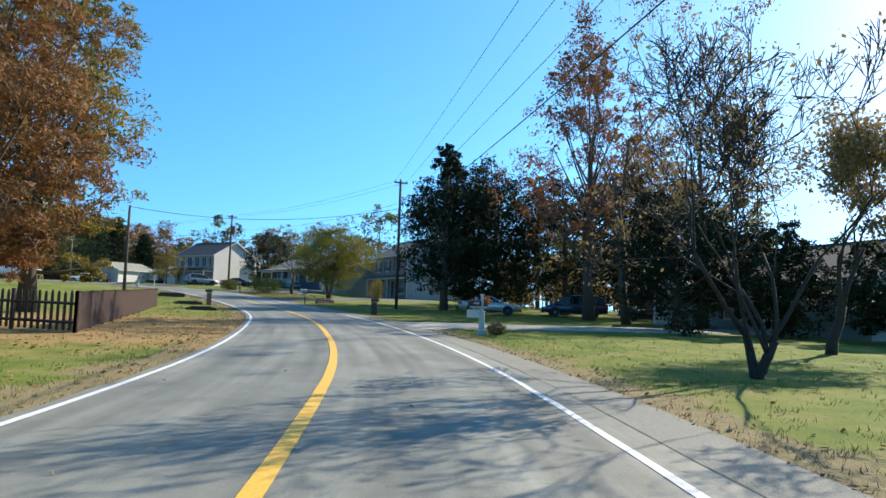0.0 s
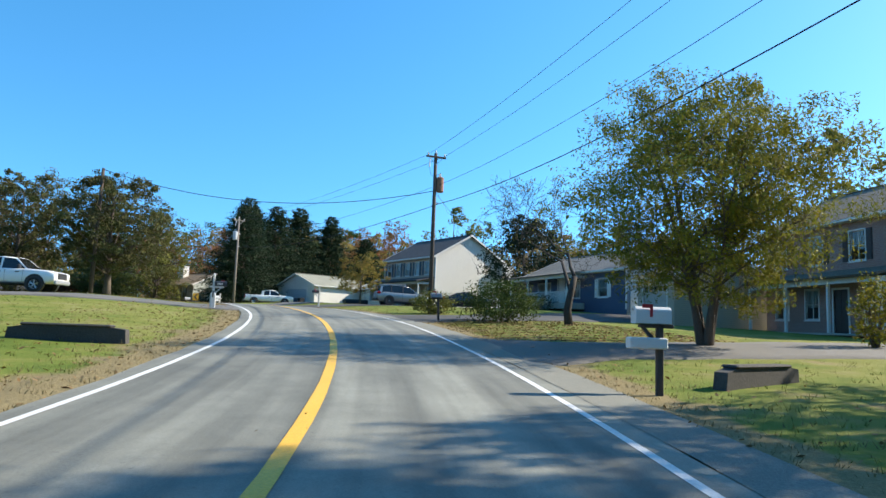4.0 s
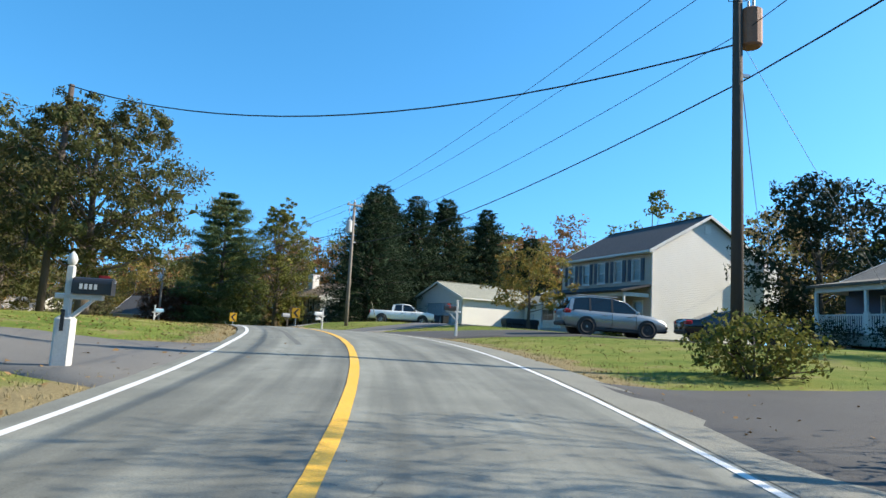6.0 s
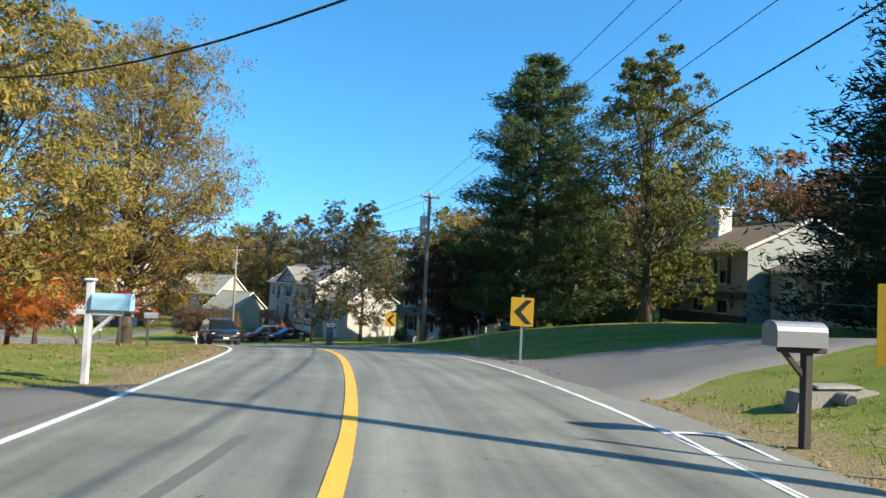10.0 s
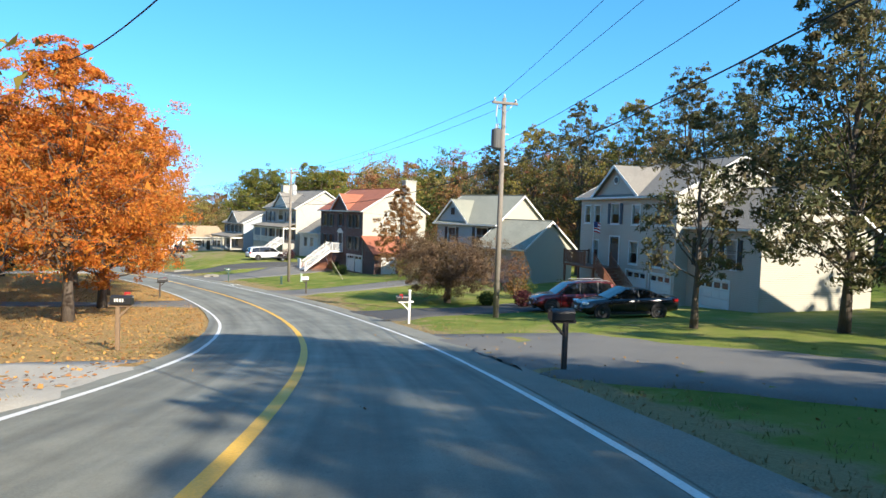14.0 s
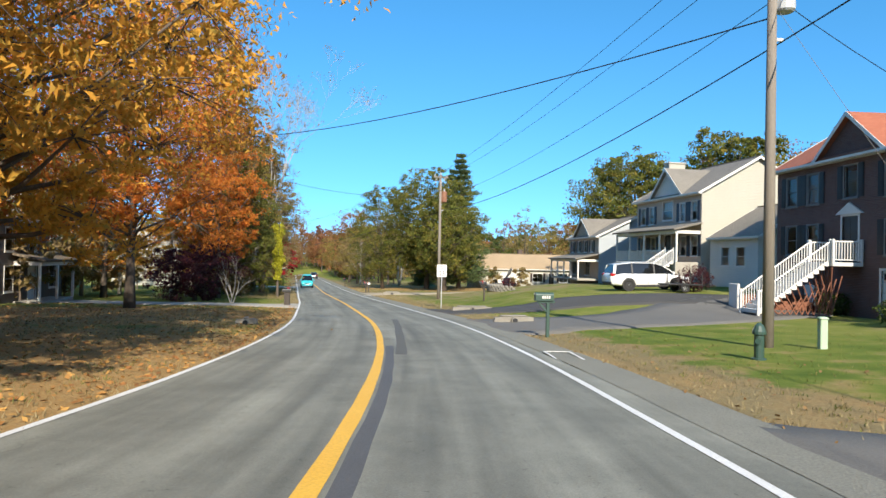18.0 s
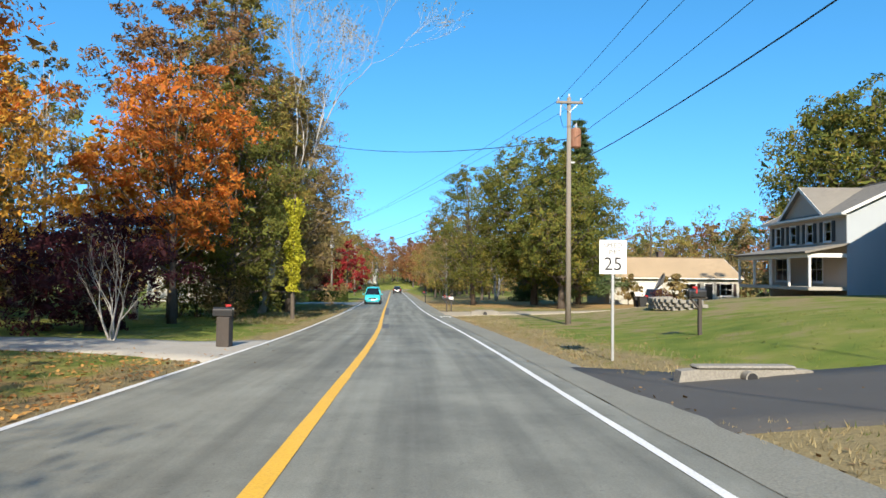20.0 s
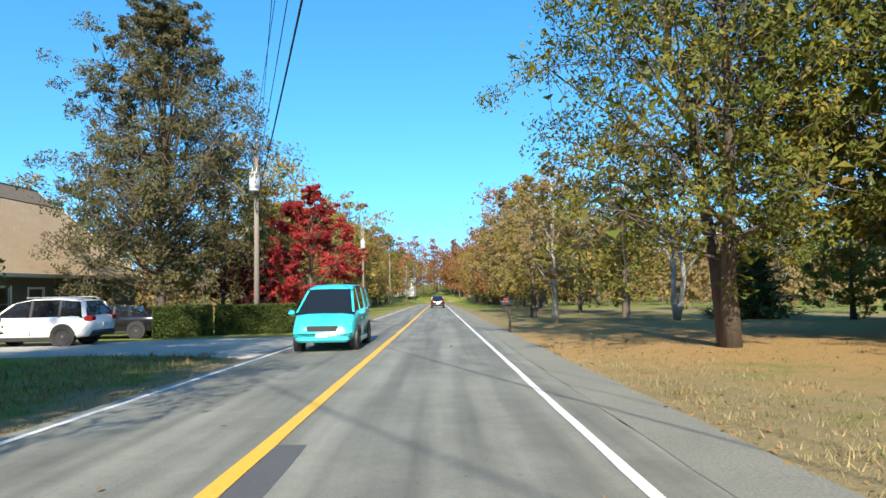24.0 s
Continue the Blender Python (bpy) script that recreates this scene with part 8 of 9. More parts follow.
for k, (x, y, h) in enumerate(((-186.0, 122.0, 21.0), (-180.5, 127.0, 20.0), (-175.0, 131.0, 22.0), (-169.0, 134.5, 20.5), (-191.5, 117.0, 19.0), (-197.0, 112.0, 17.0))):
    tree("tall_tree", "tall half-bare tree behind the houses", x, y, h, 5.6, (L_PEAR, L_OAK, L_PEAR)[k % 3], 150 + k, cb=4.0, shape="egg", lobes=52, clusters=9, per=40, leaf=0.26, trunk=0.22, core=6)
# orange maples inside the curve
tree("maple_tree", "blazing orange maple above leaf-strewn grass", -141.4, 89.0, 11.2, 5.2, L_ORANGE, 60, cb=1.9, lobes=46, clusters=11, per=85, leaf=0.17, trunk=0.2)
tree("maple_tree", "orange maple above leaf-strewn grass", -132.5, 92.6, 11.4, 4.7, L_ORANGE, 61, cb=2.2, shape="egg", lobes=42, clusters=11, per=80, leaf=0.17, trunk=0.2)
tree("maple_tree", "golden-orange maple beside the road", -152.5, 83.0, 12.0, 5.2, L_GOLD, 62, cb=2.4, lobes=46, clusters=11, per=80, leaf=0.18, trunk=0.22)
tree("maple_tree", "tall golden maple beside the road", -158.5, 77.0, 14.5, 6.2, L_GOLD, 63, cb=2.8, lobes=60, clusters=12, per=70, leaf=0.19, trunk=0.24)
tree("maple_tree", "golden-orange maple leaning over the verge", -172.6, 60.6, 17.0, 6.6, L_ORANGE, 67, cb=3.6, lobes=58, clusters=11, per=80, leaf=0.18, trunk=0.22)
tree("maple_tree", "rusty orange maple further from the road", -146.0, 78.5, 13.0, 5.2, L_ORANGE, 64, cb=2.5, lobes=30, clusters=9, per=60, leaf=0.26, trunk=0.24)
tree("maple_tree", "orange maple at the wood's edge", -161.0, 66.0, 13.0, 4.6, L_ORANGE, 65, cb=3.0, lobes=30, clusters=9, per=56, leaf=0.26, trunk=0.22)
bare_tree("small_tree", "low half-bare tree on leafy grass", -121.5, 97.0, 5.5, 66, spread=0.7, forks=2, depth=5, trunk=0.12, leafmat=L_RUST, leaves=700, leaf=0.16)
# oaks on the left
tree("oak_tree", "large oak with yellow and orange leaves", -109.4, 100.6, 20.5, 7.4, L_OAKGOLD, 70, cb=3.0, lobes=92, clusters=12, per=70, leaf=0.19, trunk=0.34)
tree("oak_tree", "large oak turning yellow-brown", -97.5, 95.0, 16.5, 6.2, L_OAK, 71, cb=2.4, lobes=46, clusters=10, per=64, leaf=0.25, trunk=0.3)
tree("oak_tree", "oak turning yellow behind a pole", -86.5, 92.5, 16.0, 5.6, L_OAK, 72, cb=2.0, lobes=40, clusters=10, per=60, leaf=0.25, trunk=0.26)
tree("oak_tree", "gnarled olive-brown oak at the lawn's edge", -52.5, 86.2, 8.8, 4.4, L_DARKOLIVE, 73, cb=1.6, lobes=34, clusters=10, per=70, leaf=0.2, trunk=0.22)
tree("oak_tree", "olive-brown tree at the lawn's edge", -60.0, 84.5, 8.8, 4.4, L_DARKOLIVE, 74, cb=0.8, lobes=26, clusters=9, per=56, leaf=0.24, trunk=0.22)
conifer("pine_tree", "green pine at the lawn's edge", -63.5, 79.0, 11.5, 4.6, L_PINE, 75, dense=False, needle=0.3, per=110, tiers=17, taper=0.5)
conifer("pine_tree", "green pine among the trees", -70.0, 74.5, 12.5, 4.8, L_PINE, 76, dense=False, needle=0.3, per=110, tiers=17, taper=0.5)
tree("oak_tree", "dark olive oak among the trees", -66.0, 88.0, 9.5, 4.6, L_DARKOLIVE, 77, cb=0.6, lobes=26, clusters=9, per=54, leaf=0.25, trunk=0.22)
tree("oak_tree", "big oak with brown and orange leaves by the fence", -17.6, 24.0, 14.0, 5.2, L_RUST, 78, cb=1.6, lobes=56, clusters=11, per=90, leaf=0.18, trunk=0.34)
tree("oak_tree", "green and yellow oak behind the fence", -19.5, 31.5, 17.0, 5.2, L_OAK, 79, cb=2.0, lobes=38, clusters=10, per=60, leaf=0.24, trunk=0.34)
tree("oak_tree", "rusty oak behind the fence", -25.5, 25.0, 14.0, 5.4, L_RUST, 80, cb=1.0, lobes=34, clusters=9, per=60, leaf=0.25, trunk=0.34)
# the straight
tree("maple_tree", "broad maple with olive and golden leaves", -229.0, 34.0, 14.5, 5.6, L_OLIVEGOLD, 81, cb=2.3, lobes=50, clusters=11, per=80, leaf=0.16, trunk=0.2, forks=2, base_spread=0.45)
tree("maple_tree", "olive maple behind the roadside maple", -233.6, 38.6, 17.0, 7.4, L_OLIVEGOLD, 82, cb=2.0, lobes=54, clusters=10, per=62, leaf=0.28, trunk=0.3)
tree("maple_tree", "yellow-green maple over shaded grass", -225.8, 46.6, 12.2, 5.2, L_OLIVEGOLD, 83, cb=2.4, lobes=48, clusters=10, per=66, leaf=0.22, trunk=0.28)
conifer("spruce_tree", "tall grey-green spruce behind the maple", -237.8, 41.6, 20.8, 5.6, L_PINE, 84, dense=False, needle=0.4, per=100, tiers=24)
tree("oak_tree", "big round olive-brown tree behind the houses", -231.0, 70.0, 15.0, 7.6, L_OLIVEGOLD, 85, cb=2.0, lobes=64, clusters=11, per=70, leaf=0.3, trunk=0.34)
tree("oak_tree", "round olive-brown tree behind the houses", -221.5, 82.5, 14.5, 6.4, L_OLIVEGOLD, 86, cb=2.0, lobes=54, clusters=10, per=66, leaf=0.3, trunk=0.34)
tree("tall_tree", "tall slender half-bare tulip tree", -225.2, 7.4, 17.5, 5.6, L_PEAR, 87, cb=2.2, shape="egg", lobes=84, clusters=11, per=66, leaf=0.2, core=8, trunk=0.24)
tree("red_maple", "bright crimson maple behind the hedge", -233.2, 8.8, 8.0, 3.2, L_RED, 88, cb=1.2, shape="egg", lobes=26, clusters=9, per=60, leaf=0.22, trunk=0.16)
tree("burgundy_tree", "low burgundy-red tree behind the hedge", -230.6, 6.6, 4.0, 1.8, L_BURG, 89, cb=0.6, lobes=18, clusters=8, per=56, leaf=0.2, trunk=0.12)
hedge_rz = math.degrees(math.atan2(2.2, -5.3))
shrub("hedge", "clipped dark green boxwood hedge", -224.3, 11.9, 2.4, 1.5, 1.35, L_GREEN, 90, 20000, 0.1, hedge_rz, 0, True, "hedge")
shrub("hedge", "clipped dark green boxwood hedge", -227.2, 13.1, 3.4, 1.5, 1.3, L_GREEN, 91, 26000, 0.1, hedge_rz, 0, True, "hedge")
bare_tree("bare_tree", "pale grey nearly bare tree behind the maple", -246.0, 24.5, 14.0, 92, BARK_PALE, 0.5, 0.24, 2, 6, L_BROWN, 1500, 0.2)
tree("small_tree", "half-bare brownish tree at the roadside", -240.2, 20.6, 9.0, 2.6, L_BROWN, 93, BARK_PALE, cb=1.6, shape="egg", lobes=22, clusters=8, per=34, leaf=0.2, trunk=0.14)
tree("small_tree", "olive half-bare tree at the roadside", -248.5, 13.0, 9.5, 3.2, L_OAK, 94, cb=1.6, shape="egg", lobes=22, clusters=8, per=40, leaf=0.22, trunk=0.16)
tree("small_tree", "brown half-bare tree by the roadside", -258.5, 2.5, 11.0, 3.8, L_BROWN, 95, cb=1.6, shape="egg", lobes=22, clusters=8, per=44, leaf=0.25, trunk=0.16)
conifer("spruce_tree", "small blue-green spruce on the lawn", -248.9, 27.3, 4.6, 2.2, L_PINE, 96, tiers=22, per=30, needle=0.25)
tree("small_tree", "bright yellow-green shrubby tree", -248.0, 32.4, 5.4, 2.6, L_YELGREEN, 97, cb=0.4, lobes=18, clusters=8, per=56, leaf=0.2, trunk=0.12)
# the wood's edge on the left of the straight
tree("burgundy_tree", "low dark burgundy Japanese maple", -183.0, 52.2, 4.0, 3.4, L_BURG, 98, cb=0.5, lobes=26, clusters=9, per=64, leaf=0.17, trunk=0.14)
bare_tree("sapling_clump", "clump of slim pale-barked saplings", -181.2, 58.4, 4.6, 99, BARK_PALE, 0.3, 0.055, 4, 3, L_BROWN, 60)
tree("tall_tree", "tall tree with olive leaves at the wood's edge", -196.2, 39.8, 25.0, 5.2, L_OAK, 100, cb=3.0, shape="egg", lobes=64, clusters=10, per=56, leaf=0.24, trunk=0.26)
bare_tree("bare_tree", "pale-barked leaning sycamore, nearly bare", -199.5, 38.6, 27.0, 101, BARK_PALE, 0.5, 0.3, 1, 8, L_BROWN, 1500, 0.16, twig=0.008)
tree("tall_tree", "brown-leaved tree at the wood's edge", -204.0, 34.6, 19.0, 5.2, L_BROWN, 102, cb=1.2, lobes=50, clusters=10, per=76, leaf=0.19, trunk=0.26)
tree("tall_tree", "rusty-leaved tree in the thicket", -191.0, 42.8, 18.0, 4.8, L_RUST, 104, cb=2.0, lobes=32, clusters=9, per=50, leaf=0.26, trunk=0.24)
tree("tall_tree", "brown oak in the roadside thicket", -202.0, 38.4, 17.0, 4.4, L_BROWN, 107, cb=1.0, shape="egg", lobes=46, clusters=10, per=70, leaf=0.18, trunk=0.24)
tree("tall_tree", "olive oak in the roadside thicket", -193.6, 44.4, 14.0, 4.2, L_OLIVE, 108, cb=1.0, shape="egg", lobes=42, clusters=10, per=70, leaf=0.18, trunk=0.22)
tree("maple_tree", "red-orange maple at the wood's edge", -188.0, 48.6, 12.0, 4.0, L_ORANGE, 105, cb=3.0, lobes=24, clusters=9, per=46, leaf=0.24, trunk=0.16)
tree("tall_tree", "yellow-leaved tree in the wood", -181.0, 44.0, 13.5, 4.0, L_GOLD, 106, cb=2.0, shape="egg", lobes=28, clusters=9, per=44, leaf=0.25, trunk=0.2)
for k, (x, y, h, r, m) in enumerate(((-176.5, 45.5, 12.0, 3.4, L_BROWN), (-181.5, 40.0, 14.0, 3.6, L_OAK), (-186.0, 38.0, 15.0, 3.6, L_BROWN), (-188.5, 43.8, 10.0, 2.8, L_OAKGOLD), (-172.5, 49.0, 10.5, 3.2, L_OAK), (-185.5, 46.0, 9.0, 2.6, L_GOLD))):
    tree("tall_tree", "slender half-bare tree with brownish yellow leaves in the thicket", x, y, h, r, m, 170 + k, BARK_PALE, cb=1.2, shape="egg", lobes=26, clusters=8, per=40, leaf=0.2, trunk=0.12, core=0)
for k in range(14):
    p = at(282 + k * 2.3, -8.6 - (k * 37 % 5))
    shrub("thicket_bush", "tangled brown and green roadside brush", p.x, p.y, 3.4, 3.0, 2.8 + (k % 3) * 0.7, (L_BROWN, L_OLIVE, L_BROWN, L_GREEN)[k % 4], 120 + k, 2400, 0.15, group="roadside thicket")
vp = thing("vine_pole", "dead trunk wrapped in bright yellow-green vine", "tree", -195.4, 47.7, gz(-195.4, 47.7))
part("trunk", Geo().tube([(0, 0, -0.2), (0.05, 0, 3.2), (0, 0.05, 7.0)], [0.12, 0.09, 0.05], 8), BARK, vp)
rv = np.random.default_rng(7)
zz = 1.6 + 5.2 * rv.beta(1.1, 1.35, 4600)
aa = rv.uniform(0, 6.283, 4600)
qq = (0.3 + 0.1 * np.sin(zz * 2.2) + 0.06 * np.sin(zz * 5.1 + aa)) * rv.uniform(0.35, 1.5, 4600)
vm = quads_mesh("vine", leaf_quads(np.stack([np.cos(aa) * qq, np.sin(aa) * qq, zz], 1), rv, 0.14))
part("vine", vm, L_VINE, vp)

# ---- woods ----
rw = np.random.default_rng(9)
near_row = [tuple(at(s, 62 + 6 * math.sin(s * 0.37))[:2]) for s in range(150, 430, 5)] + [tuple(at(s, 74 + 5 * math.sin(s * 0.23))[:2]) for s in range(120, 430, 6)]
out = scatter(120, rw, 150, 335, 52, 96) + scatter(46, rw, 112, 170, 46, 90) + near_row
far = scatter(90, rw, 375, 660, 14, 60) + scatter(90, rw, 380, 660, -60, -14) + [tuple(at(s, q + rw.uniform(-2, 2))[:2]) for s in range(390, 640, 8) for q in (-12.5, 13.0)]
inn = scatter(40, rw, 100, 205, -52, -20) + scatter(50, rw, 232, 300, -54, -25)
allp = out + far + inn
rw.shuffle(allp)
allp = [tuple(p) for p in allp]
n = len(allp)
cut = [0, int(n * 0.24), int(n * 0.38), int(n * 0.56), int(n * 0.70), int(n * 0.88), n]
woods("woods_rusty", "distant autumn woods with rusty leaves", allp[:cut[1]], L_RUST, 201)
woods("woods_brown", "distant half-bare brown woods", allp[cut[1]:cut[2]], L_BROWN, 202, spare=0.35)
woods("woods_orange", "distant woods with orange leaves", allp[cut[2]:cut[3]], L_RUSTRED, 203)
woods("woods_olive", "distant woods with olive leaves", allp[cut[3]:cut[4]], L_OLIVE, 204)
woods("woods_golden", "distant woods with yellowing leaves", allp[cut[4]:cut[5]], L_OAK, 205)
woods("woods_green", "distant woods with green leaves", allp[cut[5]:] + scatter(10, rw, 60, 120, 55, 95), L_GREEN, 206)
woods("woods_end", "tall autumn woods closing the end of the road", [(-385 + u * 0.71 + v * 0.70, -145 - u * 0.70 + v * 0.71) for u, v in zip(rw.uniform(-95, 95, 56), rw.uniform(-30, 8, 56)) if not (abs(u) < 9 and v > -2)], L_RUSTRED, 210, 17, 24, 0.7, 22, 5, 9)
woods("woods_lane", "roadside trees along the far stretch of road", [tuple(at(q, sd * (10.5 + 5 * rw.random()))[:2]) for q in range(340, 470, 6) for sd in (-1, 1)], L_OAK, 211, 9, 16, 0.38, 22, 7, 14)
woods("woods_brush", "brown and green undergrowth below the trees", scatter(70, rw, 305, 430, 20, 48) + scatter(40, rw, 335, 430, -40, -14) + [(x, y) for x, y in zip(rw.uniform(4, 50, 60), rw.uniform(66, 82, 60))] + [(x, y) for x, y in zip(rw.uniform(-118, -84, 20), rw.uniform(133, 142, 20))] + scatter(130, rw, 228, 303, -46, -18) + scatter(50, rw, 205, 300, -78, -48) + scatter(60, rw, 120, 205, -50, -24), L_BROWN, 209, 3.0, 6.0, 0.5, 11, 5, 7)
woods("woods_back", "trees behind the start of the drive", scatter(22, rw, -70, 40, -70, -26) + scatter(34, rw, -70, 95, 34, 70), L_OLIVE, 207)
woods("woods_hill", "wooded rise closing the far distance", [(x, y) for x, y in zip(rw.uniform(-560, -330, 70), rw.uniform(-330, -60, 70)) if float(nearest(x, y)[2][0]) > 13] + scatter(60, rw, 640, 695, -70, 70) + [(x, y) for x, y in zip(rw.uniform(-300, -120, 70), rw.uniform(175, 235, 70))] + [(x, y) for x, y in zip(rw.uniform(-110, 60, 40), rw.uniform(165, 215, 40))], L_RUST, 208, 13, 20, 0.7, 20, 5, 8)

# ---- mailboxes ----
P_BOXBLUE = paint("pale_blue_box", (0.2805, 0.4675, 0.561), 0.5, 0, 0.1)
P_BOXGREEN = paint("dark_green_box", (0.0298, 0.068, 0.0553), 0.5, 0, 0.2)
P_BOXBLACK = paint("black_box", (0.017, 0.017, 0.0187), 0.45, 0, 0.2)
P_BOXGREY = paint("grey_steel_box", (0.255, 0.2635, 0.2805), 0.45, 0.4, 0.1)
P_BOXWHITE = paint("white_box", (0.629, 0.629, 0.612), 0.5, 0, 0.1)
POSTDARK = surf("dark_post_wood", (0.0425, 0.0357, 0.0306), (0.0723, 0.0595, 0.051), 3, 0.85, 0.4, 30, stretch=(5, 5, 0.4), vary=0.2)
POSTWOOD = surf("post_wood", (0.17, 0.1105, 0.0638), (0.238, 0.1615, 0.102), 3, 0.85, 0.4, 30, stretch=(5, 5, 0.4), vary=0.2)


def road_deg(x, y):
    """The way from a place to the road."""
    i = int(nearest(x, y)[0][0])
    return math.degrees(math.atan2(LINE[i, 1] - y, LINE[i, 0] - x))


def roadside_box(label, x, y, post, box, style="arm", **kw):
    return mailbox(label, x, y, road_deg(x, y), post, box, style, **kw)


m0 = roadside_box("black mailbox on a white post with orange flowers", 1.6, 26.3, WHITE_OLD, P_BOXBLACK, "cross", plate=WHITE)
part("name_board", Geo().box(0.06, -0.02, 0.66, 0.62, 0.02, 0.98, 0.01), WHITE, m0)
part("post_sleeve", Geo().box(-0.1, -0.1, -0.1, 0.1, 0.1, 0.95, 0.03), WHITE_OLD, m0)
part("post_base", Geo().box(-0.15, -0.15, -0.1, 0.15, 0.15, 0.2, 0.04), WHITE_OLD, m0)
shrub("flower_tuft", "orange flowers tied to a mailbox", 1.75, 26.45, 0.5, 0.4, 0.32, L_ORANGE, 301, 260, 0.07, dz=1.16)
shrub("grass_tuft", "tuft of ornamental grass at a mailbox post", 2.2, 26.3, 0.8, 0.8, 0.5, L_STRAW, 302, 500, 0.12)
roadside_box("black mailbox on a chunky dark post", -4.6, 45.8, POSTDARK, P_BOXBLACK, "chunky", h=0.92)
mb = roadside_box("grey-green box on a weathered wooden post", -18.4, 53.0, POSTWOOD, P_BOXGREEN, "chunky", h=0.98)
mm = roadside_box("white mailbox above a newspaper board on a dark post", -12.8, 62.7, POSTDARK, P_BOXWHITE, "arm", size=1.15)
part("paper_board", Geo().box(-0.1, -0.1, 0.72, 0.52, 0.1, 0.9, 0.02), P_BOXWHITE, mm)
roadside_box("grey mailbox leaning on a dark post", -24.4, 80.9, POSTDARK, P_BOXGREY, "arm", lean=9)
m6 = roadside_box("black mailbox on a carved white post with finial", -35.5, 78.0, WHITE_OLD, P_BOXBLACK, "finial", plate=WHITE, size=1.1)
part("post_sleeve", Geo().box(-0.14, -0.09, -0.1, 0.14, 0.09, 0.78, 0.05), WHITE_OLD, m6)
bars(m6, "number_bars", -0.045, 0.55, 0.09, 0.32, -0.095, BLACKPL, 1)
roadside_box("black mailbox on a white post", -41.8, 97.1, WHITE_OLD, P_BOXBLACK, "cross")
m9 = roadside_box("white mailbox boards on a capped white post", -59.7, 106.1, WHITE_OLD, P_BOXWHITE, "cross", flag=False)
part("paper_board", Geo().box(0.1, -0.08, 0.78, 0.5, 0.08, 0.96, 0.02), P_BOXWHITE, m9)
roadside_box("grey steel mailbox on a dark braced post", -66.2, 108.5, POSTDARK, P_BOXGREY, "arm", size=1.2, bw=0.26, flag=False)
roadside_box("pale blue mailbox on a white wooden post", -72.5, 101.0, WHITE_OLD, P_BOXBLUE, "cross", size=1.1)
roadside_box("dark mailbox on a dark post by the side drive", -86.6, 101.0, POSTDARK, P_BOXBLACK, "arm")
roadside_box("small dark mailbox on a thin post", -90.2, 101.9, POSTDARK, P_BOXGREY, "arm")
roadside_box("pale rounded mailbox on a chunky grey post", -105.7, 113.3, surf("grey_plastic_post", (0.136, 0.136, 0.1403), (0.102, 0.102, 0.1062)), paint("pale_pink_box", (0.527, 0.476, 0.4675), 0.5, 0, 0.1), "chunky", h=1.2, size=1.2, bw=0.36, plate=BLACKPL)
roadside_box("long dark mailbox on a thick wooden post", -119.4, 111.3, POSTDARK, P_BOXBLACK, "arm", h=1.0, size=1.0, bw=0.22, flag=False)
roadside_box("black numbered mailbox on a wooden post", -122.0, 100.4, POSTWOOD, P_BOXBLACK, "arm", plate=WHITE)
roadside_box("dark mailbox on a white cross-shaped post", -134.2, 106.7, WHITE, P_BOXBLACK, "cross", h=1.0)
roadside_box("black mailbox on a dark post under maples", -151.4, 87.5, POSTDARK, P_BOXBLACK, "arm", size=1.3, bw=0.3)
m17 = roadside_box("white mailbox on a numbered wooden post", -156.6, 96.6, POSTDARK, P_BOXWHITE, "arm", flag=False, size=1.1)
bars(m17, "number_bars", -0.03, 0.55, 0.06, 0.3, -0.056, WHITE, 1)
roadside_box("dark green mailbox on a green post", -170.6, 85.3, P_BOXGREEN, P_BOXGREEN, "arm", plate=WHITE, size=1.1, flag=False)
roadside_box("dark mailbox on a chunky dark post", -182.6, 62.0, POSTDARK, P_BOXBLACK, "chunky", h=0.85)
roadside_box("white mailbox leaning on a short post", -214.6, 43.0, POSTDARK, P_BOXWHITE, "arm", lean=7, h=0.98)
roadside_box("dark mailbox on a dark post at the gravel drive", -213.2, 43.7, POSTDARK, P_BOXBLACK, "arm", h=1.05)
roadside_box("dark mailbox on a dark post further along", -233.0, 23.4, POSTDARK, P_BOXBLACK, "arm")
roadside_box("black mailbox by a ditch", -192.5, 71.0, POSTDARK, P_BOXBLACK, "arm")

# ---- signs ----
for x, y, s in ((-64.9, 108.2, 1.0), (-76.4, 110.9, 1.0), (-97.2, 114.6, 1.0)):
    i = max(int(nearest(x, y)[0][0]) - 22, 0)
    chevron_sign(x, y, math.degrees(math.atan2(LINE[i, 1] - y, LINE[i, 0] - x)) + 90, s)
sx, sy = -186.8, 71.1
sg = thing("speed_limit_sign", "white speed limit sign on a thin steel post", "road sign", sx, sy, gz(sx, sy), 128)
part("post", Geo().box(-0.03, -0.02, -0.3, 0.03, 0.02, 2.7, 0.006), STEEL, sg)
bd = part("board", Geo().box(-0.305, -0.034, 1.95, 0.305, -0.026, 2.72, 0.004), surf("sign_white", (0.68, 0.68, 0.6715), (0.6375, 0.6375, 0.629), 2, 0.45, 0, vary=0.03), sg)
words(bd, "lettering", "SPEED", 0.15, 0, -0.037, 2.55, BLACKPL)
words(bd, "lettering", "LIMIT", 0.15, 0, -0.037, 2.4, BLACKPL)
words(bd, "numerals", "25", 0.42, 0, -0.037, 2.04, BLACKPL)
for x, y in ((-84.0, 113.5), (-83.3, 115.1)):
    rp = thing("reflector_post", "thin steel post with a small round reflector", "post", x, y, gz(x, y), road_deg(x, y) + 90)
    part("post", Geo().tube([(0, 0, -0.2), (0, 0, 1.2)], 0.02, 6), STEEL, rp)
    part("reflector", Geo().disc((0, -0.03, 1.2), (0, 1, 0), 0.06, 12, 0.02), ROADWHITE, rp)

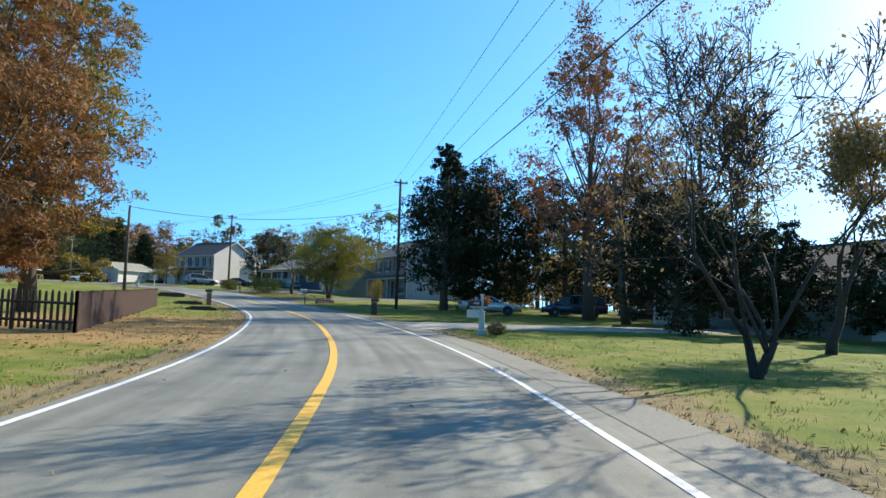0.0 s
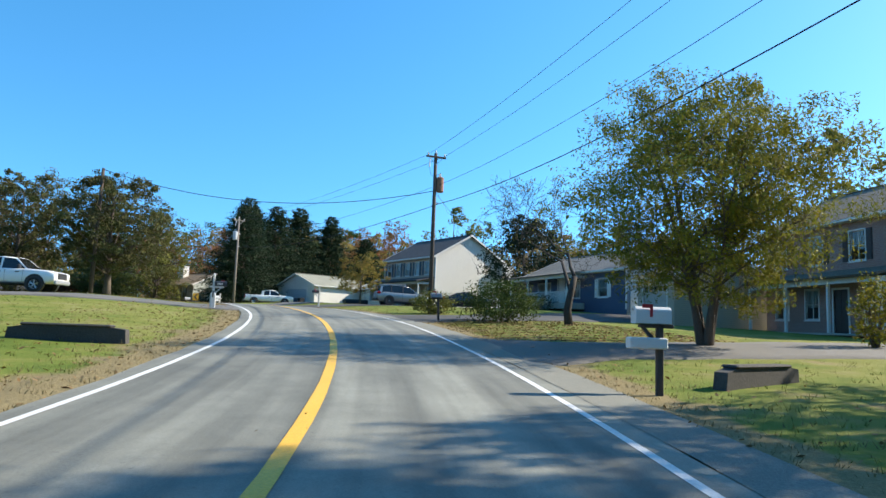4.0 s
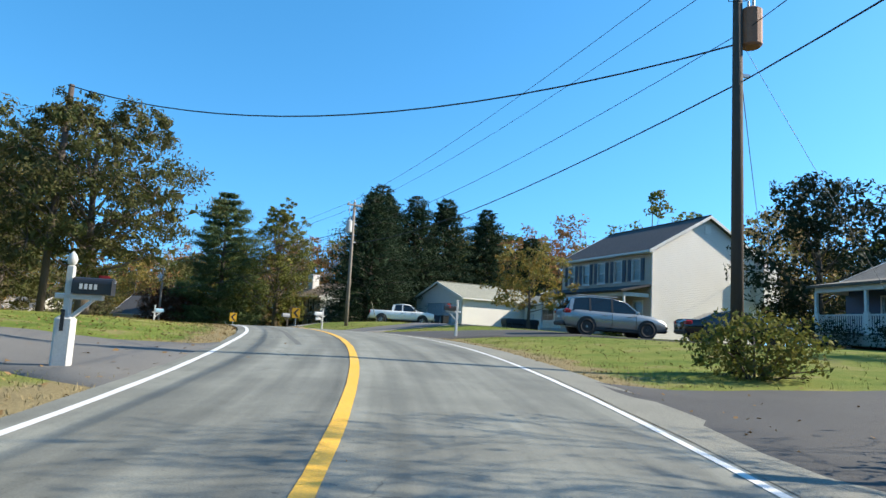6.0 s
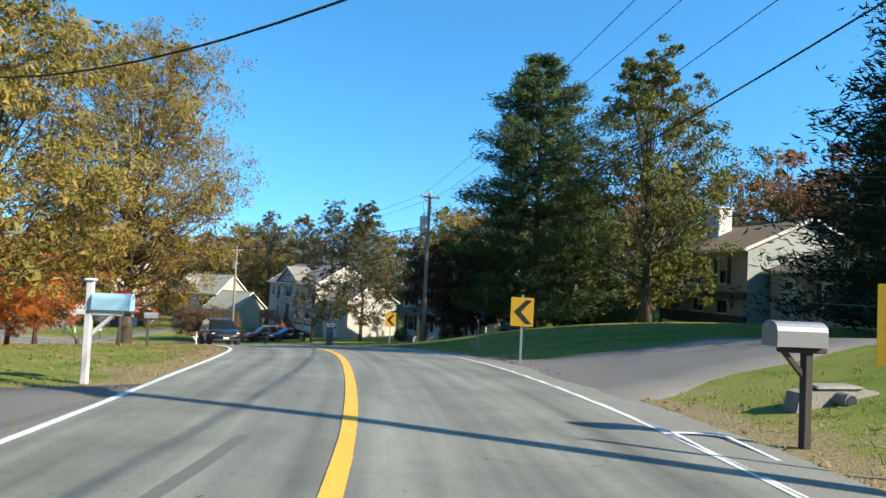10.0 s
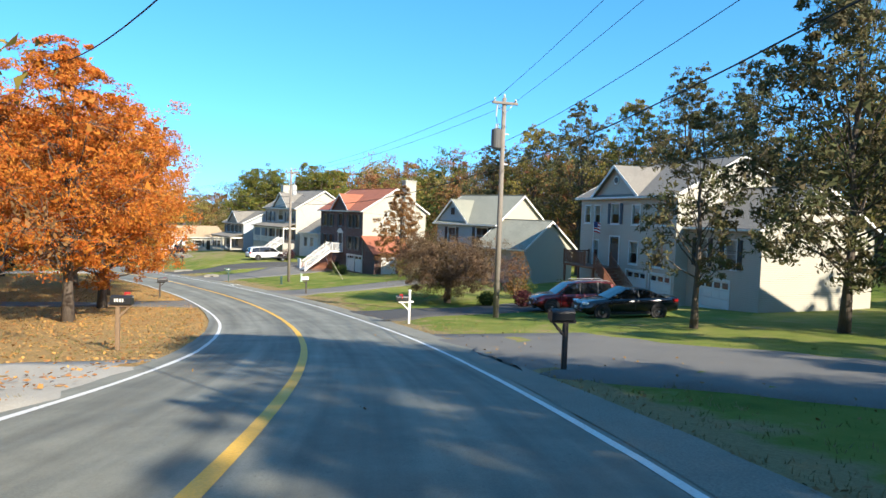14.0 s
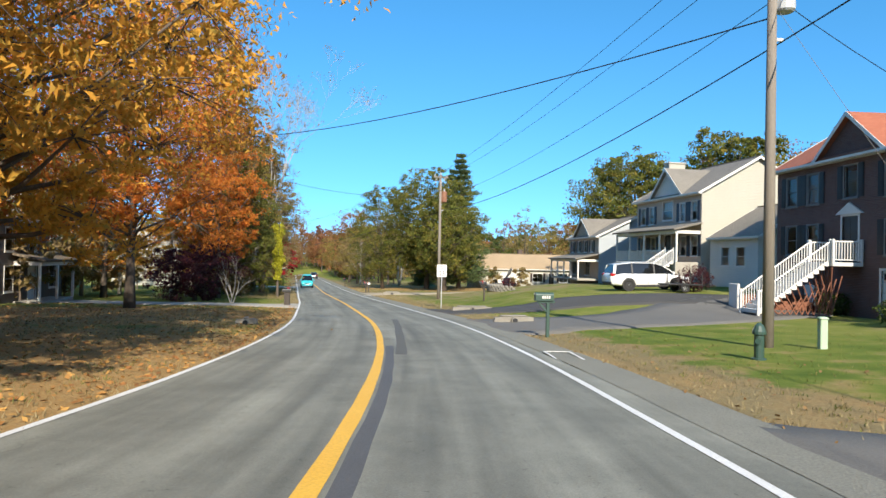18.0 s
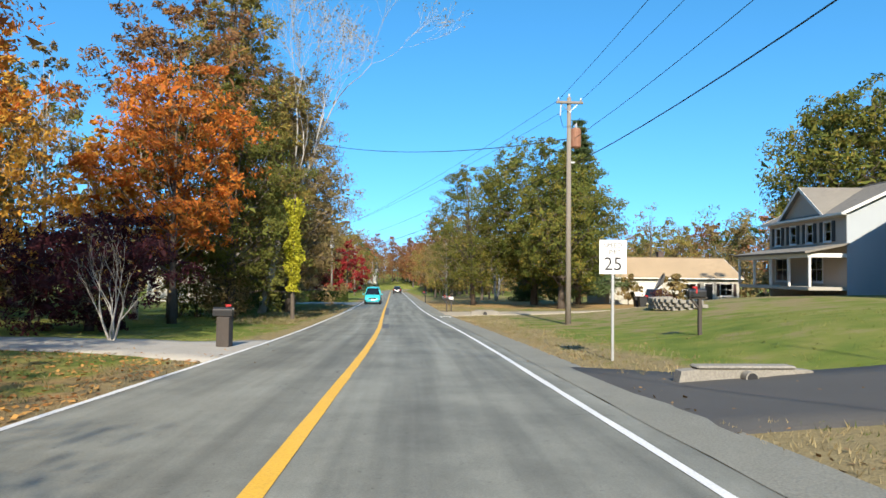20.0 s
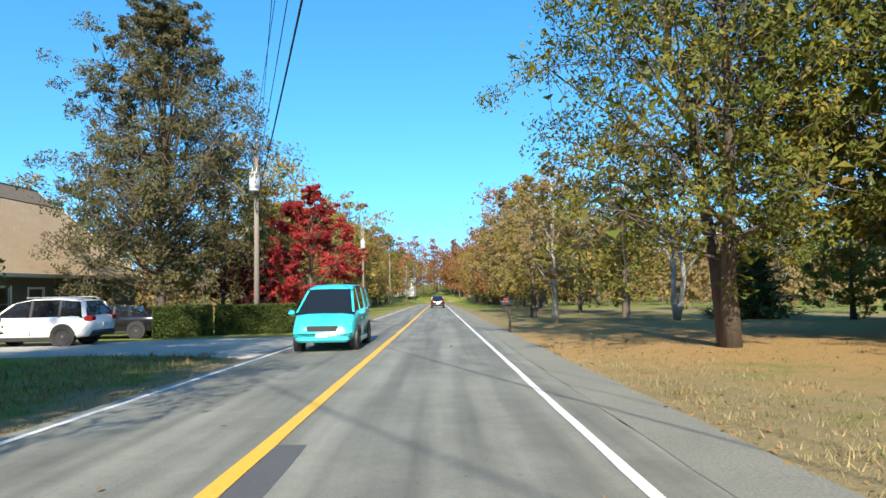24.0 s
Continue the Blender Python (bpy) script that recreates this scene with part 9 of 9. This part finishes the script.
# ---- outlines painted on the shoulder ----
def painted_box(x, y, wide, length):
    """Four thin white lines round an oblong on the shoulder; its height is the road's."""
    i = int(nearest(x, y)[0][0])
    c = Vector((LINE[i, 0] + RIGHT[i, 0] * 3.98, LINE[i, 1] + RIGHT[i, 1] * 3.98, LINE[i, 2] - 0.036))
    ob = thing("painted_outline", "thin white survey outline painted on the asphalt shoulder", "road marking", c.x, c.y, c.z, math.degrees(math.atan2(TAN[i, 1], TAN[i, 0])), "painted outlines")
    a, b = length / 2, wide / 2
    for x0, y0, x1, y1 in ((-a, -b, a, -b + 0.05), (-a, b - 0.05, a, b), (-a, -b + 0.051, -a + 0.05, b - 0.051), (a - 0.05, -b + 0.051, a, b - 0.051)):
        part("painted_line", Geo().box(x0, y0, -0.004, x1, y1, 0.004), ROADWHITE, ob)


painted_box(-204.7, 50.8, 0.62, 1.9)
painted_box(-165.2, 87.7, 0.62, 1.9)
painted_box(-65.7, 107.5, 0.62, 1.5)

# ---- picket fence ----
FENCE = surf("weathered_fence_wood", (0.0425, 0.0255, 0.0204), (0.0765, 0.0459, 0.0357), 3, 0.85, 0.4, 30, stretch=(6, 6, 0.4), vary=0.2)


def picket_run(ob, a, b, gap, wd, h=1.15):
    a, b = Vector(a), Vector(b)
    L = (b - a).length
    u = (b - a) / L
    nrm = Vector((-u.y, u.x))
    zs = [gz(*a.lerp(b, i / 10)) for i in range(11)]
    zf = lambda q: float(np.interp(q / L, np.linspace(0, 1, 11), zs))
    x0, y0, z0 = ob.matrix_basis.translation
    for hz in (0.3, 0.85):
        g = Geo()
        pts = [(a.x + u.x * q - x0, a.y + u.y * q - y0, zf(q) + hz - z0) for q in np.linspace(0, L, 9)]
        part("rail", g.tube(pts, 0.045, 4), FENCE, ob)
    q = 0.0
    k = 0
    while q <= L:
        z = zf(q) - z0 + 0.06
        c = a + u * q - Vector((x0, y0)) - nrm * 0.05
        hh = h * (1 + 0.02 * math.sin(k * 2.1))
        p0, p1 = c - u * wd / 2, c + u * wd / 2
        o = [(p0.x, p0.y, z), (p1.x, p1.y, z), (p1.x, p1.y, z + hh - 0.09), (c.x + u.x * wd * 0.22, c.y + u.y * wd * 0.22, z + hh), (c.x - u.x * wd * 0.22, c.y - u.y * wd * 0.22, z + hh), (p0.x, p0.y, z + hh - 0.09)]
        part("picket", Geo().prism(o, (nrm.x * 0.022, nrm.y * 0.022, 0)), FENCE, ob)
        q += gap
        k += 1
    for q in np.arange(0, L + 0.1, 2.4):
        c = a + u * min(q, L) - Vector((x0, y0))
        z = zf(min(q, L)) - z0
        part("fence_post", Geo().box(c.x - 0.05, c.y - 0.05, z - 0.2, c.x + 0.05, c.y + 0.05, z + h + 0.08, 0.015), FENCE, ob)


fe = thing("picket_fence", "dark weathered wooden picket fence along the verge", "fence", -10.6, 19.5, gz(-10.6, 19.5))
picket_run(fe, (-10.6, 19.5), (-19.4, 45.6), 0.15, 0.1)
picket_run(fe, (-10.6, 19.5), (-24.0, 23.5), 0.24, 0.1)

# ---- culverts, bins and other small things ----
# The shadow on these headwalls is put into their dark colour
SHADEWALL = surf("shade_dark_headwall", (0.0425, 0.0408, 0.0382), (0.0765, 0.0723, 0.068), 2, 0.95, 0.6, 25, vary=0.25)


OLDCON = surf("weathered_concrete", (0.17, 0.1573, 0.1318), (0.2805, 0.2635, 0.2295), 2.2, 0.95, 0.6, 25, vary=0.25)


def headwall(label, x, y, deg, w, h, mat, pipe=True):
    z = gz(x, y)
    ob = thing("culvert_headwall", label, "culvert", x, y, z, deg)
    part("wall", Geo().prism([(-w / 2, 0, -0.3), (w / 2, 0, -0.3), (w / 2 - 0.05, 0, h * 0.55), (w / 2 - 0.3, 0, h * 0.62), (-w / 2 + 0.4, 0, h * 0.62), (-w / 2 + 0.1, 0, h * 0.5)], (0, 0.25, 0)), mat, ob)
    part("coping", Geo().box(-w / 2 + 0.35, -0.04, h * 0.62, w / 2 - 0.35, 0.29, h * 0.62 + 0.06, 0.03), mat, ob)
    if pipe:
        part("pipe", Geo().tube([(0, -0.2, h * 0.22), (0, 0.3, h * 0.22)], h * 0.36, 16), OLDCON, ob)
        # The pipe is closed; a black disc paints the darkness of its inside
        part("pipe_mouth_shade", Geo().disc((0, -0.206, h * 0.22), (0, 1, 0), h * 0.29, 16, 0.012), BLACKPL, ob)
    return ob


headwall("culvert headwall in the lawn, its shade painted dark", -25.1, 61.9, heading(62) + 180 + 90, 2.6, 0.5, SHADEWALL, False)
headwall("culvert headwall beside the driveway, its shade painted dark", -11.2, 64.8, heading(64) - 60, 2.6, 0.5, SHADEWALL, False)
headwall("culvert headwall in the verge, its shade painted dark", -15.5, 43.2, heading(43) - 90, 2.0, 0.35, SHADEWALL, False)
headwall("culvert headwall in the lawn, its shade painted dark", -19.5, 51.5, heading(52) - 90, 2.2, 0.35, SHADEWALL, False)
headwall("concrete culvert headwall beside a driveway", -67.3, 110.6, heading(146) - 90, 1.5, 0.3, OLDCON)
headwall("broken concrete culvert headwall in rough grass", -176.6, 81.2, heading(247) - 90, 1.8, 0.4, OLDCON)
headwall("low concrete culvert headwall", -184.6, 74.6, heading(262) - 90, 2.4, 0.3, OLDCON)
headwall("pale concrete culvert headwall by the gravel drive", -209.6, 50.2, heading(292) - 90, 2.0, 0.5, OLDCON)
headwall("small concrete culvert mouth in the lawn", -168.4, 74.4, heading(246) - 90, 0.9, 0.32, OLDCON)
BINBLUE = surf("blue_bin", (0.0255, 0.0467, 0.085), (0.034, 0.0595, 0.102), 4, 0.5, 0.05)
BINDARK = surf("dark_bin", (0.0213, 0.0221, 0.0238), (0.034, 0.034, 0.0357), 4, 0.5, 0.05)


def bin_at(label, x, y, deg, mat):
    ob = thing("wheelie_bin", label, "bin", x, y, gz(x, y) + 0.04, deg, "bins")
    part("bin_body", Geo().loft([[(-0.24, -0.26, 0.08), (0.24, -0.26, 0.08), (0.24, 0.26, 0.08), (-0.24, 0.26, 0.08)], [(-0.3, -0.34, 0.98), (0.3, -0.34, 0.98), (0.3, 0.34, 0.98), (-0.3, 0.34, 0.98)]]), mat, ob)
    part("lid", Geo().box(-0.32, -0.38, 0.98, 0.32, 0.38, 1.06, 0.03), mat, ob)
    for s in (-1, 1):
        part("bin_wheel", Geo().disc((s * 0.26, 0.3, 0.11), (1, 0, 0), 0.11, 14, 0.05), BLACKPL, ob)
    part("handle", Geo().tube([(-0.25, 0.42, 0.95), (0.25, 0.42, 0.95)], 0.018, 6), mat, ob)


bin_at("dark blue wheeled bin before the garage", -62.4, 122.8, 70, BINBLUE)
bin_at("dark wheeled bin before the garage", -61.4, 122.9, 60, BINDARK)
cs = thing("covered_stack", "low stack under a dark tarpaulin beside the garage wing", "stack", -51.0, 118.6, gz(-51.0, 118.6), 47)
part("stack", Geo().box(-1.25, -0.7, -0.1, 1.25, 0.7, 0.8, 0.03), POSTDARK, cs)
part("tarpaulin", Geo().box(-1.32, -0.78, 0.45, 1.32, 0.78, 0.92, 0.09), BINDARK, cs, "dark draped tarpaulin")
for q in (-0.9, 0.0, 0.9):
    part("fold", Geo().tube([(q, -0.8, 0.2), (q + 0.05, -0.8, 0.5), (q, -0.76, 0.86)], [0.03, 0.05, 0.03], 6), BINDARK, cs)
bin_at("dark wheeled bin by the ranch house", -229.6, 52.6, 45, BINDARK)
bin_at("dark wheeled bin by the ranch house", -230.4, 51.8, 45, BINDARK)
hy = thing("fire_hydrant", "dark green fire hydrant in the grass", "hydrant", -167.2, 91.6, gz(-167.2, 91.6))
part("barrel", Geo().tube([(0, 0, -0.1), (0, 0, 0.05), (0, 0, 0.06), (0, 0, 0.55), (0, 0, 0.56), (0, 0, 0.62), (0, 0, 0.74), (0, 0, 0.8)], [0.15, 0.15, 0.1, 0.1, 0.14, 0.14, 0.09, 0.03], 12), P_BOXGREEN, hy)
for s in (-1, 1):
    part("outlet", Geo().disc((s * 0.13, 0, 0.42), (1, 0, 0), 0.06, 10, 0.1), P_BOXGREEN, hy)
pd = thing("utility_pedestal", "pale green utility pedestal beside the pole", "utility box", -170.6, 92.6, gz(-170.6, 92.6), 30)
part("cabinet", Geo().box(-0.09, -0.09, -0.1, 0.09, 0.09, 0.75, 0.02), surf("pedestal_green", (0.3825, 0.493, 0.357), (0.34, 0.442, 0.323)), pd)
part("cap", Geo().box(-0.11, -0.11, 0.72, 0.11, 0.11, 0.8, 0.03), surf("pedestal_green", (0.3825, 0.493, 0.357), (0.34, 0.442, 0.323)), pd)
dsh = thing("satellite_dish", "grey satellite dish on a pole by the ranch house", "satellite dish", -228.4, 55.0, gz(-228.4, 55.0), 30)
part("mast", Geo().tube([(0, 0, -0.1), (0, 0, 2.2)], 0.04, 8), STEEL, dsh)
part("dish", Geo().tube([(0, 0, 2.25), (0, -0.12, 2.32), (0, -0.3, 2.42)], [0.1, 0.6, 0.85], 20, False), surf("dish_grey", (0.102, 0.102, 0.1062), (0.136, 0.136, 0.1403)), dsh)
rw2 = thing("retaining_wall", "low curved grey block retaining wall on the lawn", "wall", -208.6, 63.4, gz(-208.6, 63.4), 40)
for i in range(16):
    for k in range(3):
        a = -1.1 + 0.14 * i + 0.07 * (k % 2)
        part("block", Geo().box(3.2 * math.sin(a) - 0.2, -3.2 * math.cos(a) + 2.4, k * 0.2, 3.2 * math.sin(a) + 0.2, -3.2 * math.cos(a) + 2.7, k * 0.2 + 0.19, 0.025), OLDCON, rw2)
tr = thing("trailer_frame", "small two-wheeled trailer frame beside the minivan", "trailer", -192.4, 84.2, gz(-192.4, 84.2), 127)
part("bed", Geo().box(-1.1, -0.6, 0.42, 1.1, 0.6, 0.5, 0.02), BLACKPL, tr)
part("tongue", Geo().tube([(1.1, 0, 0.45), (2.2, 0, 0.4)], 0.04, 6), BLACKPL, tr)
for s in (-1, 1):
    wheel(tr, 0, s * 0.7, 0.26, s, 0.16)
for i in range(4):
    part("stake", Geo().box(-1.05 + 0.7 * i, -0.6, 0.5, -1.0 + 0.7 * i, -0.55, 1.2), BLACKPL, tr)

# ---- grass, fallen leaves and stones ----
rg = np.random.default_rng(17)


def blades(name, label, n, s0, s1, l0, l1, mat, h0, h1, power=1.6, clump=4, edge=True):
    s = rg.uniform(s0, s1, n)
    u = rg.uniform(0, 1, n) ** power
    q = l0 + (l1 - l0) * u
    i = np.clip((s + S0).astype(int), 0, len(LINE) - 1)
    x = LINE[i, 0] + RIGHT[i, 0] * q + TAN[i, 0] * (s % 1)
    y = LINE[i, 1] + RIGHT[i, 1] * q + TAN[i, 1] * (s % 1)
    open_ground = np.ones(n, bool)
    for path, reach in DRIVES:
        for px, py in path[::1]:
            open_ground &= (x - px) ** 2 + (y - py) ** 2 > reach ** 2
    x, y, n = x[open_ground], y[open_ground], int(open_ground.sum())
    x, y = np.repeat(x, clump) + rg.normal(size=n * clump) * 0.05, np.repeat(y, clump) + rg.normal(size=n * clump) * 0.05
    z = ground_z(x, y) - 0.01
    a = rg.uniform(0, 2 * math.pi, len(x))
    h = rg.uniform(h0, h1, len(x))
    w = h * 0.06 + 0.004
    ca, sa = np.cos(a), np.sin(a)
    lx, ly = rg.normal(size=len(x)) * h * 0.45, rg.normal(size=len(x)) * h * 0.45
    B = np.stack([x, y, z], 1)
    T = np.stack([np.stack([x - ca * w, y - sa * w, z], 1), np.stack([x + ca * w, y + sa * w, z], 1), np.stack([x + lx, y + ly, z + h], 1)], 1)
    me = quads_mesh(name, T, 3)
    me.materials.append(mat)
    return tagged(new(name, me), label, "grass", kind="stuff")


blades("verge_grass", "dry straw-coloured grass along the road edge", 9000, -8, 318, 4.55, 6.4, L_STRAW, 0.03, 0.085)
blades("verge_grass", "dry straw-coloured grass along the road edge", 9000, -8, 318, -3.15, -5.2, L_STRAW, 0.03, 0.085)
blades("lawn_grass", "short green and yellow lawn grass", 17000, -8, 318, 5.2, 15, L_GRASS, 0.035, 0.09, 1.3)
blades("lawn_grass", "short green and yellow lawn grass", 17000, -8, 318, -3.8, -14, L_GRASS, 0.035, 0.09, 1.3)
blades("rough_grass", "long dry grass in the ditch", 2200, 248, 312, 5.0, 7.4, L_STRAW, 0.04, 0.12)
blades("rough_grass", "long dry grass under the thicket", 2600, 276, 316, -4.4, -8.0, L_STRAW, 0.06, 0.2)


def litter(name, label, n, s0, s1, l0, l1, size=0.045, power=1.2, mat=L_FALLEN):
    s, q = rg.uniform(s0, s1, n), l0 + (l1 - l0) * rg.uniform(0, 1, n) ** power
    i = np.clip((s + S0).astype(int), 0, len(LINE) - 1)
    x = LINE[i, 0] + RIGHT[i, 0] * q + TAN[i, 0] * (s % 1)
    y = LINE[i, 1] + RIGHT[i, 1] * q + TAN[i, 1] * (s % 1)
    lat_on = (q > LEFT_EDGE) & (q < RIGHT_EDGE)
    z = np.where(lat_on, LINE[i, 2] - 0.012 * np.abs(q) + 0.02, ground_z(x, y) + 0.025)
    P = np.stack([x, y, z], 1)
    a = rg.uniform(0, 2 * math.pi, n)
    sz = size * rg.uniform(0.6, 1.5, n)
    d1 = np.stack([np.cos(a) * sz, np.sin(a) * sz, rg.normal(size=n) * 0.012], 1)
    d2 = np.stack([-np.sin(a) * sz * 0.7, np.cos(a) * sz * 0.7, rg.normal(size=n) * 0.012], 1)
    me = quads_mesh(name, np.stack([P - d1, P + d2, P + d1, P - d2], 1))
    me.materials.append(mat)
    return tagged(new(name, me), label, "fallen leaves", kind="stuff")


litter("fallen_leaves", "orange and tan fallen leaves under the maples", 26000, 176, 262, -3.3, -18)
L_DULL = leafy("dull_fallen_leaves", [(0.30, 0.17, 0.07), (0.24, 0.15, 0.07), (0.20, 0.12, 0.05), (0.36, 0.24, 0.11)], 0.1)
litter("fallen_leaves", "brown fallen leaves along the verge", 5000, 0, 176, -3.2, -9, mat=L_DULL)
litter("fallen_leaves", "brown fallen leaves along the verge", 4500, 0, 318, 4.5, 9, 0.035, 2.0, mat=L_DULL)
litter("fallen_leaves", "brown leaves in the bed under the bare tree", 7000, 72, 84, 5.2, 13, mat=L_DULL)
litter("fallen_leaves", "a few leaves blown on to the road", 160, 0, 318, -2.8, 4.0, 0.03, mat=L_DULL)
